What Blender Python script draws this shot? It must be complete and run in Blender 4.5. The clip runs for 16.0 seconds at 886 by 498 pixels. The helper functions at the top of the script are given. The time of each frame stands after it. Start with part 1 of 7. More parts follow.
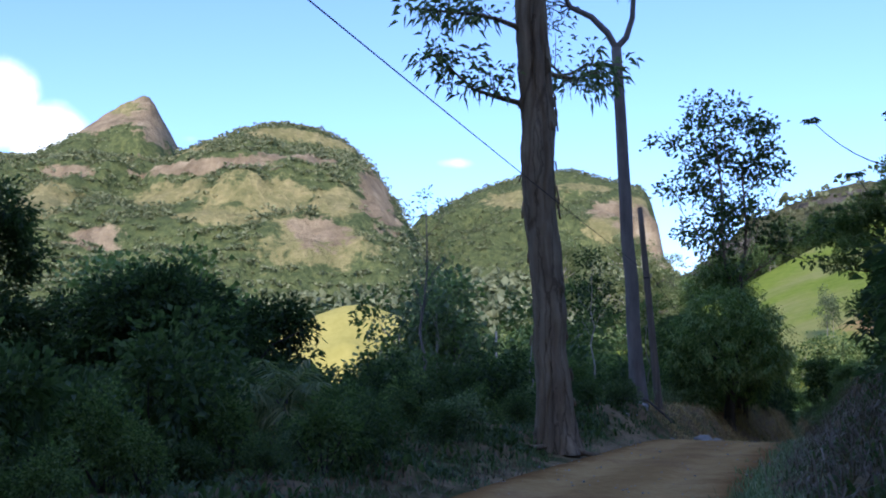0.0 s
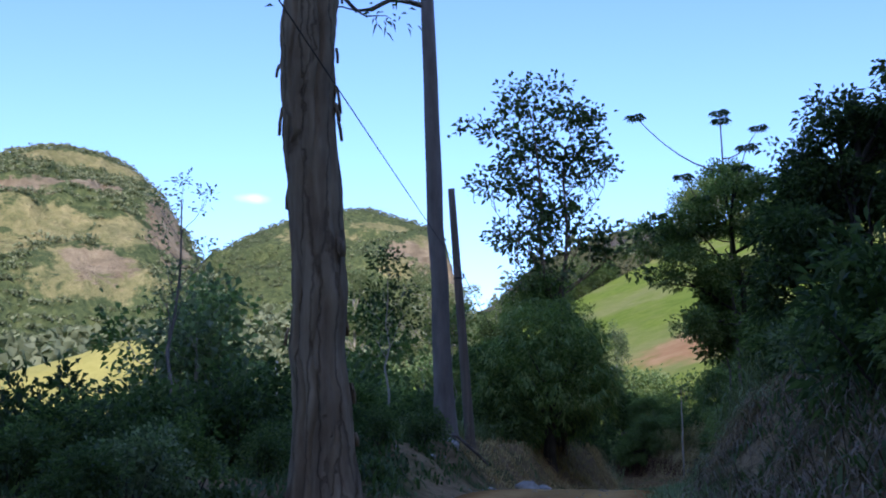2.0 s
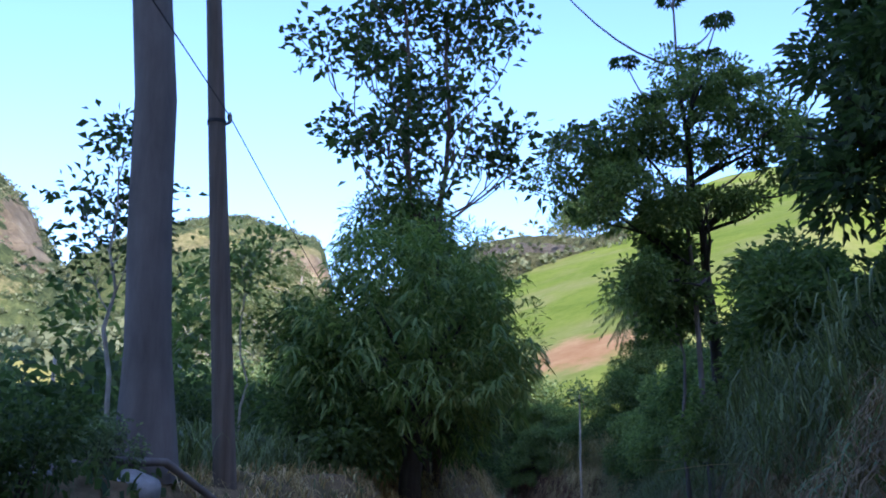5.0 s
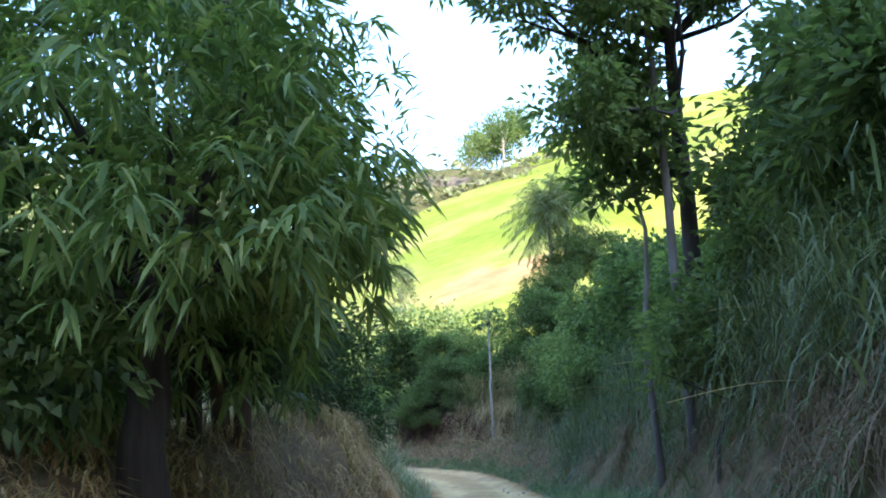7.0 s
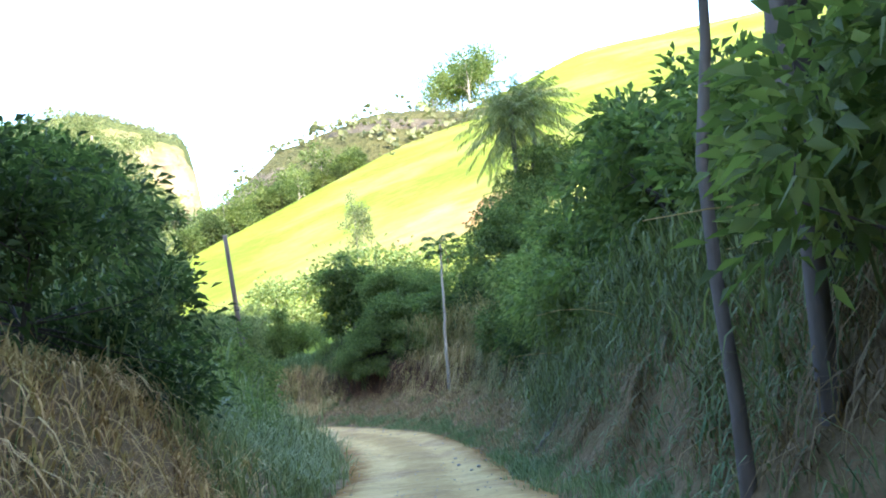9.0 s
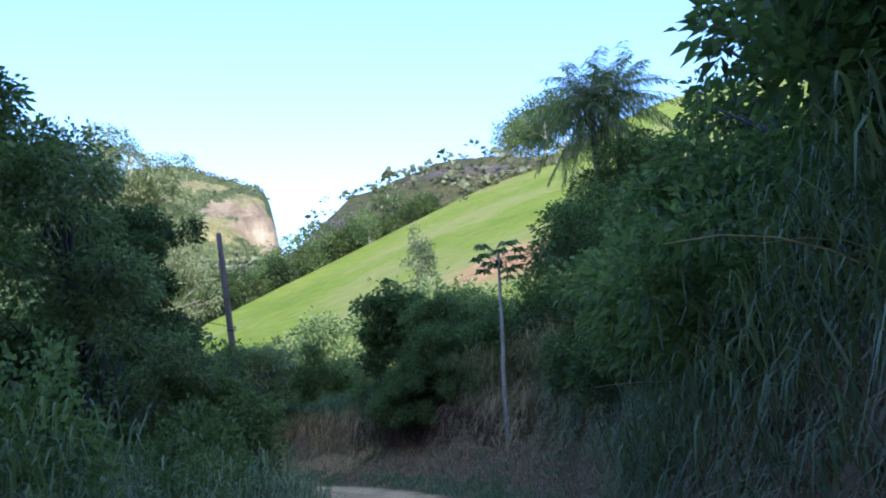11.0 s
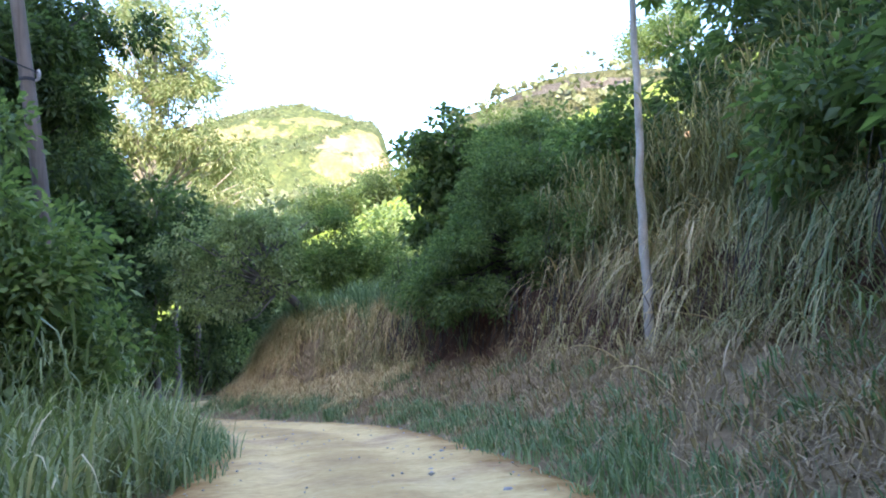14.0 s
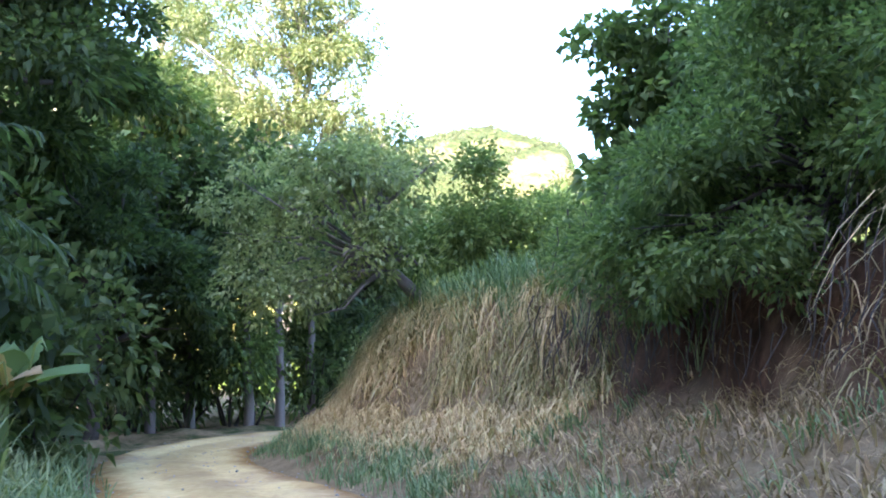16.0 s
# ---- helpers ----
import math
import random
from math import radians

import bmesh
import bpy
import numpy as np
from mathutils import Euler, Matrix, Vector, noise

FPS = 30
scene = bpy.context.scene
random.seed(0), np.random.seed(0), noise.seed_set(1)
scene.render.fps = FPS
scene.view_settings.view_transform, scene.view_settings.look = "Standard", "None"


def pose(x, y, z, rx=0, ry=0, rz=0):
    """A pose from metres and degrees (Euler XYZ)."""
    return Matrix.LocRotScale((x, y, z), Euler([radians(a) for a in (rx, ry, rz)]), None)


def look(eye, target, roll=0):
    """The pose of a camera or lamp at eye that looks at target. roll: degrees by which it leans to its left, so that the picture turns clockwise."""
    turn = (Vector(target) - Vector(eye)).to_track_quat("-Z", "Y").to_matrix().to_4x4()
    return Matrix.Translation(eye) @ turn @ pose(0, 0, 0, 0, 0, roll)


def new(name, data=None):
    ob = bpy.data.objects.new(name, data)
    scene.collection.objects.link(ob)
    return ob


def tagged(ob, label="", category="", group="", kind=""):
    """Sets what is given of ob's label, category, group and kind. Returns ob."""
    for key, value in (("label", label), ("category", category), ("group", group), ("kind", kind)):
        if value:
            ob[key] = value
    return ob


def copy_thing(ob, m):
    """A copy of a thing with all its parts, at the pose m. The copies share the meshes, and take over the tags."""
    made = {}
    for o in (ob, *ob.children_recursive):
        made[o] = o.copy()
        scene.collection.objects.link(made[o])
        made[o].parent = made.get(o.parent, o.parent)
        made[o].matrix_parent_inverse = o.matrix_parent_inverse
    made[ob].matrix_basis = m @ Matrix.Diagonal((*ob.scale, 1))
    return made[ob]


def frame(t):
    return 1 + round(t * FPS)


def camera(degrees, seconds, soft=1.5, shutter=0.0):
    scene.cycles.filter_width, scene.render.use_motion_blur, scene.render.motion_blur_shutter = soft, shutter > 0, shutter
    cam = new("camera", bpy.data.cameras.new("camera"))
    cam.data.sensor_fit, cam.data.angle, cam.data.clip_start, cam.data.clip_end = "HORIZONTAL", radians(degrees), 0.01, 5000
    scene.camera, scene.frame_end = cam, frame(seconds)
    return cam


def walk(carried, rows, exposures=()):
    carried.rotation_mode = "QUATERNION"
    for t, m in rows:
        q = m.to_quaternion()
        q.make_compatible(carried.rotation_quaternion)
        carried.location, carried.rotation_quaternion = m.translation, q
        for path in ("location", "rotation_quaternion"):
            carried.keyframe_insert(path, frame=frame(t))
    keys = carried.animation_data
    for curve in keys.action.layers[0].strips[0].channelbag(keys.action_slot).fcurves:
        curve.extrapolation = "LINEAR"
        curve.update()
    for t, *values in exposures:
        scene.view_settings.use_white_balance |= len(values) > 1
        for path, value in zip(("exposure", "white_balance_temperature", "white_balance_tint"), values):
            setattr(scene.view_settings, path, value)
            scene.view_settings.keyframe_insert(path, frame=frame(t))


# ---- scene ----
cam = camera(53.7, 16.0, soft=1.9)
METRES, EYE, TILT, LEAN, TURN = 90.0, 1.5, 9.0, 0.0, 0.0
ROWS = [
    (0.0, 0.0, 0.0, 0.0, 0.0, 0.0, 0.0),
    (0.5, 0.0014, 0.0252, -0.0045, -2.86, 0.85, -0.01),
    (1.0, 0.0048, 0.0518, -0.0089, -6.33, 1.58, -0.23),
    (1.5, 0.0103, 0.0782, -0.0138, -10.04, 2.25, -0.62),
    (2.0, 0.0174, 0.1038, -0.0187, -13.28, 2.71, -1.23),
    (2.5, 0.0268, 0.1312, -0.0232, -15.89, 2.88, -1.91),
    (3.0, 0.0371, 0.1561, -0.0276, -17.66, 2.76, -2.27),
    (3.5, 0.0466, 0.1827, -0.0319, -19.27, 2.29, -2.75),
    (6.0, 0.1097, 0.3185, -0.0531, -23.29, 4.92, -1.77),
    (6.5, 0.1242, 0.3423, -0.0587, -25.4, 4.72, -1.34),
    (7.0, 0.1407, 0.3691, -0.0653, -27.18, 0.13, -0.52),
    (7.5, 0.1584, 0.3943, -0.0717, -28.15, -2.38, 0.43),
    (8.0, 0.1754, 0.4183, -0.0775, -29.76, -3.36, 0.5),
    (10.5, 0.2574, 0.5352, -0.1069, -25.75, -0.63, 0.81),
    (11.0, 0.2717, 0.5605, -0.1147, -24.15, 0.47, 0.24),
    (11.5, 0.2872, 0.5907, -0.1243, -23.08, -0.27, 0.07),
    (12.0, 0.3027, 0.6213, -0.1335, -21.96, -1.53, 0.34),
    (12.5, 0.3187, 0.6529, -0.1429, -20.92, -2.41, 0.33),
    (13.0, 0.3341, 0.6809, -0.1516, -19.97, -3.21, 0.98),
    (13.5, 0.351, 0.7134, -0.1602, -18.69, -3.66, 1.02),
    (14.0, 0.3664, 0.7465, -0.1674, -16.56, -3.58, 0.85),
    (14.5, 0.3781, 0.7799, -0.1735, -13.88, -3.47, 1.07),
    (15.0, 0.39, 0.8162, -0.1806, -10.4, -2.99, 0.61),
    (15.5, 0.3973, 0.8488, -0.1867, -7.34, -2.64, 0.29),
    (16.0, 0.4027, 0.8819, -0.1936, -4.3, -1.96, 0.34),
]
START = pose(0, 0, EYE, TILT, LEAN, TURN)
STOPS = [(0.0, 1.0), (2.0, 0.97), (3.5, 1.15), (5.8, 1.65), (6.5, 1.9), (7.3, 3.1), (8.2, 3.1), (10.3, 2.75), (10.8, 2.15), (11.2, 1.45), (12.2, 1.65), (13.0, 2.0), (13.5, 2.75), (14.0, 3.05), (15.0, 3.25), (16.0, 3.5)]
KELVIN = {5.8: 5500, 6.5: 5500, 7.3: 6700, 8.2: 6750, 10.3: 6550, 10.8: 5750, 11.2: 5100, 12.2: 5150, 13.0: 5500, 13.5: 6100, 14.0: 6350, 15.0: 6300, 16.0: 6300}
EXPOSURES = [(t, s, KELVIN.get(t, 5550), 3 if 7 < t < 10.5 else 13 if t > 12.5 else 16) for t, s in STOPS]
walk(cam, [(t, START @ pose(METRES * x, METRES * y, METRES * z, 90 + pitch, roll, yaw)) for t, x, y, z, yaw, pitch, roll in ROWS], EXPOSURES)

# ---- light ----
SUN_FROM, SUN_UP = 190.0, 26.0          # compass bearing (from +y, clockwise) the sunlight comes from, and its elevation
world = bpy.data.worlds.new("world")
scene.world = world
world.use_nodes = True
wn, wl = world.node_tree.nodes, world.node_tree.links
wn.clear()
sky = wn.new("ShaderNodeTexSky")
sky.sky_type = "NISHITA"
sky.sun_disc = False
sky.sun_elevation, sky.sun_rotation = radians(SUN_UP), radians(SUN_FROM)
sky.air_density, sky.dust_density, sky.ozone_density = 1.0, 1.0, 2.2
bg = wn.new("ShaderNodeBackground")
bg.inputs["Strength"].default_value = 0.16
wout = wn.new("ShaderNodeOutputWorld")
tint = wn.new("ShaderNodeMix")
tint.data_type, tint.blend_type = "RGBA", "MULTIPLY"
tint.inputs["Factor"].default_value, tint.inputs["B"].default_value = 1.0, (0.88, 0.915, 1.06, 1)
wl.new(sky.outputs[0], tint.inputs["A"])
# fair-weather cloud low over the mountains, and thin wisps
wco = wn.new("ShaderNodeTexCoord")
wnoise = wn.new("ShaderNodeTexNoise")
wnoise.inputs["Scale"].default_value, wnoise.inputs["Detail"].default_value = 9.0, 7.0
wl.new(wco.outputs["Generated"], wnoise.inputs["Vector"])
cover = None
for az, el, size, gain in ((-28.0, 16.6, 0.085, 1.0), (-25.0, 15.0, 0.07, 1.0), (-31.0, 15.0, 0.1, 1.0), (-16.5, 15.5, 0.05, 0.42), (0.8, 14.6, 0.055, 0.5)):
    dist = wn.new("ShaderNodeVectorMath")
    dist.operation = "DISTANCE"
    ra, re_ = radians(az), radians(el)
    flat = 1.0 if gain > 0.9 else 3.2
    dist.inputs[1].default_value = (math.sin(ra) * math.cos(re_), math.cos(ra) * math.cos(re_), flat * math.sin(re_))
    squash = wn.new("ShaderNodeVectorMath")
    squash.operation = "MULTIPLY"
    squash.inputs[1].default_value = (1.0, 1.0, flat)
    wl.new(wco.outputs["Generated"], squash.inputs[0])
    wl.new(squash.outputs[0], dist.inputs[0])
    fade = wn.new("ShaderNodeMapRange")
    fade.interpolation_type = "SMOOTHSTEP"
    fade.inputs["From Min"].default_value, fade.inputs["From Max"].default_value = size, 0.0
    fade.inputs["To Max"].default_value = gain
    wl.new(dist.outputs["Value"], fade.inputs["Value"])
    if cover is None:
        cover = fade.outputs[0]
    else:
        mx = wn.new("ShaderNodeMath")
        mx.operation = "MAXIMUM"
        wl.new(cover, mx.inputs[0])
        wl.new(fade.outputs[0], mx.inputs[1])
        cover = mx.outputs[0]
edge = wn.new("ShaderNodeMath")
edge.operation = "MULTIPLY"
edge.inputs[1].default_value = 2.0
wl.new(wnoise.outputs[0], edge.inputs[0])
csum = wn.new("ShaderNodeMath")
csum.operation = "MULTIPLY"
wl.new(cover, csum.inputs[0])
wl.new(edge.outputs[0], csum.inputs[1])
cmask = wn.new("ShaderNodeMapRange")
cmask.interpolation_type = "SMOOTHSTEP"
cmask.inputs["From Min"].default_value, cmask.inputs["From Max"].default_value = 0.3, 0.72
wl.new(csum.outputs[0], cmask.inputs["Value"])
cloud = wn.new("ShaderNodeMix")
cloud.data_type = "RGBA"
cloud.inputs["B"].default_value = (6.2, 6.4, 6.6, 1)
wl.new(cmask.outputs[0], cloud.inputs["Factor"])
wl.new(tint.outputs["Result"], cloud.inputs["A"])
wl.new(cloud.outputs["Result"], bg.inputs[0])
wl.new(bg.outputs[0], wout.inputs[0])

sun = new("sun", bpy.data.lights.new("sun", "SUN"))
sun.data.energy, sun.data.angle, sun.data.color = 2.4, radians(0.55), (1.0, 0.86, 0.66)
a = radians(SUN_FROM)
SUN_DIR = Vector((math.sin(a) * math.cos(radians(SUN_UP)), math.cos(a) * math.cos(radians(SUN_UP)), math.sin(radians(SUN_UP))))
sun.matrix_world = look(SUN_DIR * 300, (0, 0, 0))

# ---- materials ----
def ramp_nodes(nt, stops):
    r = nt.nodes.new("ShaderNodeValToRGB")
    el = r.color_ramp.elements
    while len(el) < len(stops):
        el.new(0.5)
    for e, (p, c) in zip(el, stops):
        e.position, e.color = p, (*c, 1)
    return r


def noise_node(nt, vec, scale, detail=6, rough=0.6, stretch=None):
    n = nt.nodes.new("ShaderNodeTexNoise")
    n.inputs["Scale"].default_value, n.inputs["Detail"].default_value, n.inputs["Roughness"].default_value = scale, detail, rough
    if stretch:
        m = nt.nodes.new("ShaderNodeMapping")
        m.inputs["Scale"].default_value = stretch
        nt.links.new(vec, m.inputs["Vector"])
        vec = m.outputs[0]
    nt.links.new(vec, n.inputs["Vector"])
    return n


def mix_rgb(nt, fac, c1, c2, blend="MIX"):
    m = nt.nodes.new("ShaderNodeMix")
    m.data_type, m.blend_type = "RGBA", blend
    for sock, v in ((m.inputs["Factor"], fac), (m.inputs["A"], c1), (m.inputs["B"], c2)):
        if isinstance(v, (int, float)):
            sock.default_value = v
        elif isinstance(v, tuple):
            sock.default_value = (*v, 1)
        else:
            nt.links.new(v, sock)
    return m.outputs["Result"]


def math_node(nt, op, v1, v2=0.0, clamp=False):
    m = nt.nodes.new("ShaderNodeMath")
    m.operation, m.use_clamp = op, clamp
    for sock, v in zip(m.inputs, (v1, v2)):
        if isinstance(v, (int, float)):
            sock.default_value = v
        else:
            nt.links.new(v, sock)
    return m.outputs[0]


def base_material(name, rough=0.8, spec=0.3):
    mat = bpy.data.materials.new(name)
    mat.use_nodes = True
    nt = mat.node_tree
    b = nt.nodes["Principled BSDF"]
    b.inputs["Roughness"].default_value = rough
    b.inputs["Specular IOR Level"].default_value = spec
    co = nt.nodes.new("ShaderNodeTexCoord").outputs["Object"]
    return mat, nt, b, co


def bump_to(nt, b, height, strength, distance):
    n = nt.nodes.new("ShaderNodeBump")
    n.inputs["Strength"].default_value, n.inputs["Distance"].default_value = strength, distance
    nt.links.new(height, n.inputs["Height"])
    nt.links.new(n.outputs[0], b.inputs["Normal"])


def leaf_material(name, stops, rough=0.5, through_light=0.5, spec=0.16, patch=0.25, dull=0.3):
    """Leaves: each blade takes its own tint; light shines through in part."""
    mat, nt, b, co = base_material(name, rough, spec)
    geo = nt.nodes.new("ShaderNodeNewGeometry")
    info = nt.nodes.new("ShaderNodeObjectInfo")
    big = noise_node(nt, co, patch, 3)
    v = math_node(nt, "ADD", math_node(nt, "MULTIPLY", geo.outputs["Random Per Island"], 0.6), math_node(nt, "MULTIPLY", big.outputs[0], 0.4))
    v = math_node(nt, "ADD", v, math_node(nt, "MULTIPLY", math_node(nt, "SUBTRACT", info.outputs["Random"], 0.5), 0.3), True)
    r = ramp_nodes(nt, [(p, tuple(min(((1 - dull) * q + dull * (0.3 * c[0] + 0.6 * c[1] + 0.1 * c[2])) * 1.7, 0.6) for q in c)) for p, c in stops])
    nt.links.new(v, r.inputs[0])
    nt.links.new(r.outputs[0], b.inputs["Base Color"])
    tr = nt.nodes.new("ShaderNodeBsdfTranslucent")
    nt.links.new(mix_rgb(nt, 1.0, r.outputs[0], (1.5, 1.6, 0.7), "MULTIPLY"), tr.inputs["Color"])
    mx = nt.nodes.new("ShaderNodeMixShader")
    mx.inputs[0].default_value = through_light
    out = nt.nodes["Material Output"]
    nt.links.new(b.outputs[0], mx.inputs[1])
    nt.links.new(tr.outputs[0], mx.inputs[2])
    nt.links.new(mx.outputs[0], out.inputs["Surface"])
    return mat


def bark_material(name, stops, scale=6.0, stretch=(1, 1, 0.12), bump=0.6, rough=0.9):
    mat, nt, b, co = base_material(name, rough, 0.2)
    n1 = noise_node(nt, co, scale, 8, 0.65, stretch)
    n2 = noise_node(nt, co, 0.9, 4)
    v = math_node(nt, "ADD", math_node(nt, "MULTIPLY", n1.outputs[0], 0.7), math_node(nt, "MULTIPLY", n2.outputs[0], 0.3))
    r = ramp_nodes(nt, stops)
    nt.links.new(v, r.inputs[0])
    nt.links.new(r.outputs[0], b.inputs["Base Color"])
    bump_to(nt, b, n1.outputs[0], bump, 0.05)
    return mat


def soil_material(name, stops, scale, bump=0.5, dist=0.05, second=None, second_scale=0.35, lo=0.45, hi=0.6, cover=""):
    """Earth: fine grain over broad blotches, with a second cover (grass, litter) in patches of its own."""
    mat, nt, b, co = base_material(name, 1.0, 0.02)
    fine = noise_node(nt, co, scale, 8, 0.7)
    broad = noise_node(nt, co, scale * 0.11, 4)
    v = math_node(nt, "ADD", math_node(nt, "MULTIPLY", fine.outputs[0], 0.55), math_node(nt, "MULTIPLY", broad.outputs[0], 0.45))
    r = ramp_nodes(nt, stops)
    nt.links.new(v, r.inputs[0])
    col = r.outputs[0]
    if second:
        patch = noise_node(nt, co, second_scale, 6, 0.65)
        pr = ramp_nodes(nt, [(lo, (0, 0, 0)), (hi, (1, 1, 1))])
        nt.links.new(patch.outputs[0], pr.inputs[0])
        r2 = ramp_nodes(nt, second)
        nt.links.new(fine.outputs[0], r2.inputs[0])
        amount = pr.outputs[0]
        if cover:
            at = nt.nodes.new("ShaderNodeAttribute")
            at.attribute_name = cover
            amount = math_node(nt, "MULTIPLY", amount, at.outputs["Fac"])
        col = mix_rgb(nt, amount, col, r2.outputs[0])
    nt.links.new(col, b.inputs["Base Color"])
    bump_to(nt, b, fine.outputs[0], bump, dist)
    return mat


def zone_field(nt, co, bearing, zones):
    """How deep a point lies in any of the oval zones (u to the right, z up, half widths), seen along a bearing."""
    b = radians(bearing)
    dot = nt.nodes.new("ShaderNodeVectorMath")
    dot.operation = "DOT_PRODUCT"
    dot.inputs[1].default_value = (math.cos(b), -math.sin(b), 0)
    nt.links.new(co, dot.inputs[0])
    sep = nt.nodes.new("ShaderNodeSeparateXYZ")
    nt.links.new(co, sep.inputs[0])
    uz = nt.nodes.new("ShaderNodeCombineXYZ")
    nt.links.new(dot.outputs["Value"], uz.inputs[0])
    nt.links.new(sep.outputs["Z"], uz.inputs[2])
    best = None
    for u0, z0, ru, rz in zones:
        scale = nt.nodes.new("ShaderNodeVectorMath")
        scale.operation = "MULTIPLY"
        scale.inputs[1].default_value = (1 / ru, 0, 1 / rz)
        nt.links.new(uz.outputs[0], scale.inputs[0])
        away_ = nt.nodes.new("ShaderNodeVectorMath")
        away_.operation = "DISTANCE"
        away_.inputs[1].default_value = (u0 / ru, 0, z0 / rz)
        nt.links.new(scale.outputs[0], away_.inputs[0])
        v = math_node(nt, "SUBTRACT", 1.0, away_.outputs["Value"])
        best = v if best is None else math_node(nt, "MAXIMUM", best, v)
    return best


def zone_depth(c, bearing, zones):
    b = radians(bearing)
    u, z = c[:, 0] * math.cos(b) - c[:, 1] * math.sin(b), c[:, 2]
    return np.max([1 - np.hypot((u - u0) / ru, (z - z0) / rz) for u0, z0, ru, rz in zones], axis=0)


def mountain_material(name, forest, grass, rock, bearing, rocks, meadows, scale=0.0055):
    """A granite mountain: woods, with bare streaked rock and thin pasture in zones of their own."""
    mat, nt, b, co = base_material(name, 0.95, 0.08)
    big = noise_node(nt, co, scale, 7, 0.62)
    mid = noise_node(nt, co, scale * 7, 8, 0.7)
    fine = noise_node(nt, co, scale * 22, 5, 0.7)
    streak = noise_node(nt, co, scale * 7, 7, 0.7, (1, 1, 0.10))
    layer = noise_node(nt, co, scale * 3, 6, 0.65, (0.6, 0.6, 2.6))
    rr = ramp_nodes(nt, rock)
    nt.links.new(math_node(nt, "ADD", math_node(nt, "MULTIPLY", streak.outputs[0], 0.65), math_node(nt, "MULTIPLY", layer.outputs[0], 0.35)), rr.inputs[0])
    fr = ramp_nodes(nt, forest)
    nt.links.new(math_node(nt, "ADD", math_node(nt, "MULTIPLY", fine.outputs[0], 0.7), math_node(nt, "MULTIPLY", mid.outputs[0], 0.3)), fr.inputs[0])
    gr = ramp_nodes(nt, grass)
    nt.links.new(math_node(nt, "ADD", math_node(nt, "MULTIPLY", fine.outputs[0], 0.45), math_node(nt, "MULTIPLY", mid.outputs[0], 0.55)), gr.inputs[0])
    broken = math_node(nt, "ADD", math_node(nt, "MULTIPLY", math_node(nt, "SUBTRACT", mid.outputs[0], 0.5), 1.5), math_node(nt, "MULTIPLY", math_node(nt, "SUBTRACT", layer.outputs[0], 0.5), 1.5))
    broken = math_node(nt, "ADD", broken, math_node(nt, "MULTIPLY", math_node(nt, "SUBTRACT", fine.outputs[0], 0.5), 0.6))
    gm = ramp_nodes(nt, [(0.12, (0, 0, 0)), (0.34, (1, 1, 1))])
    nt.links.new(math_node(nt, "ADD", zone_field(nt, co, bearing, meadows), broken), gm.inputs[0])
    rm = ramp_nodes(nt, [(0.16, (0, 0, 0)), (0.30, (1, 1, 1))])
    nt.links.new(math_node(nt, "ADD", zone_field(nt, co, bearing, rocks), broken), rm.inputs[0])
    col = mix_rgb(nt, rm.outputs[0], mix_rgb(nt, gm.outputs[0], fr.outputs[0], gr.outputs[0]), rr.outputs[0])
    nt.links.new(col, b.inputs["Base Color"])
    bump_to(nt, b, math_node(nt, "ADD", fine.outputs[0], math_node(nt, "MULTIPLY", big.outputs[0], 2.0)), 0.9, 7.0)
    return mat


DOME_ROCKS = [(-80, 262, 105, 17), (28, 276, 60, 14), (120, 228, 30, 78), (45, 160, 40, 34), (-175, 150, 40, 18), (-250, 262, 34, 14)]
DOME_MEADOWS = [(-10, 212, 80, 34), (-130, 222, 70, 24), (66, 205, 44, 36), (-250, 205, 50, 32), (20, 345, 120, 18), (-150, 305, 70, 18), (40, 150, 70, 44), (-60, 185, 60, 22)]
FAR_ROCKS = [(110, 262, 55, 50), (60, 285, 45, 26), (150, 190, 50, 60)]
FAR_MEADOWS = [(-90, 320, 80, 36), (20, 345, 70, 18), (100, 300, 50, 36), (60, 240, 50, 30)]
PEAK_ROCKS = [(30, 440, 60, 80), (-70, 430, 60, 34)]
PEAK_MEADOWS = [(-40, 470, 60, 50), (20, 500, 60, 40)]

GREEN_DARK = [(0.1, (0.014, 0.027, 0.009)), (0.5, (0.033, 0.058, 0.017)), (0.9, (0.066, 0.095, 0.027))]
GREEN_MID = [(0.1, (0.026, 0.05, 0.012)), (0.5, (0.062, 0.10, 0.021)), (0.9, (0.125, 0.165, 0.036))]
GREEN_LIT = [(0.1, (0.05, 0.09, 0.02)), (0.5, (0.10, 0.16, 0.035)), (0.9, (0.19, 0.23, 0.06))]
M_LEAF_DARK = leaf_material("leaf_dark", GREEN_DARK)
M_LEAF = leaf_material("leaf_green", GREEN_MID)
M_LEAF_FRESH = leaf_material("leaf_fresh", GREEN_LIT, 0.5, 0.35)
M_LEAF_MANGO = leaf_material("leaf_mango", [(0.05, (0.026, 0.052, 0.013)), (0.45, (0.066, 0.108, 0.025)), (0.75, (0.125, 0.17, 0.042)), (0.92, (0.20, 0.21, 0.065)), (0.99, (0.24, 0.16, 0.06))], 0.5, 0.4, 0.2, 0.25, 0.16)
M_LEAF_GREY = leaf_material("leaf_greygreen", [(0.1, (0.03, 0.05, 0.028)), (0.5, (0.07, 0.10, 0.05)), (0.9, (0.14, 0.17, 0.09))])
M_LEAF_OLIVE = leaf_material("leaf_olive", [(0.1, (0.045, 0.065, 0.025)), (0.5, (0.10, 0.13, 0.048)), (0.9, (0.19, 0.21, 0.085))])
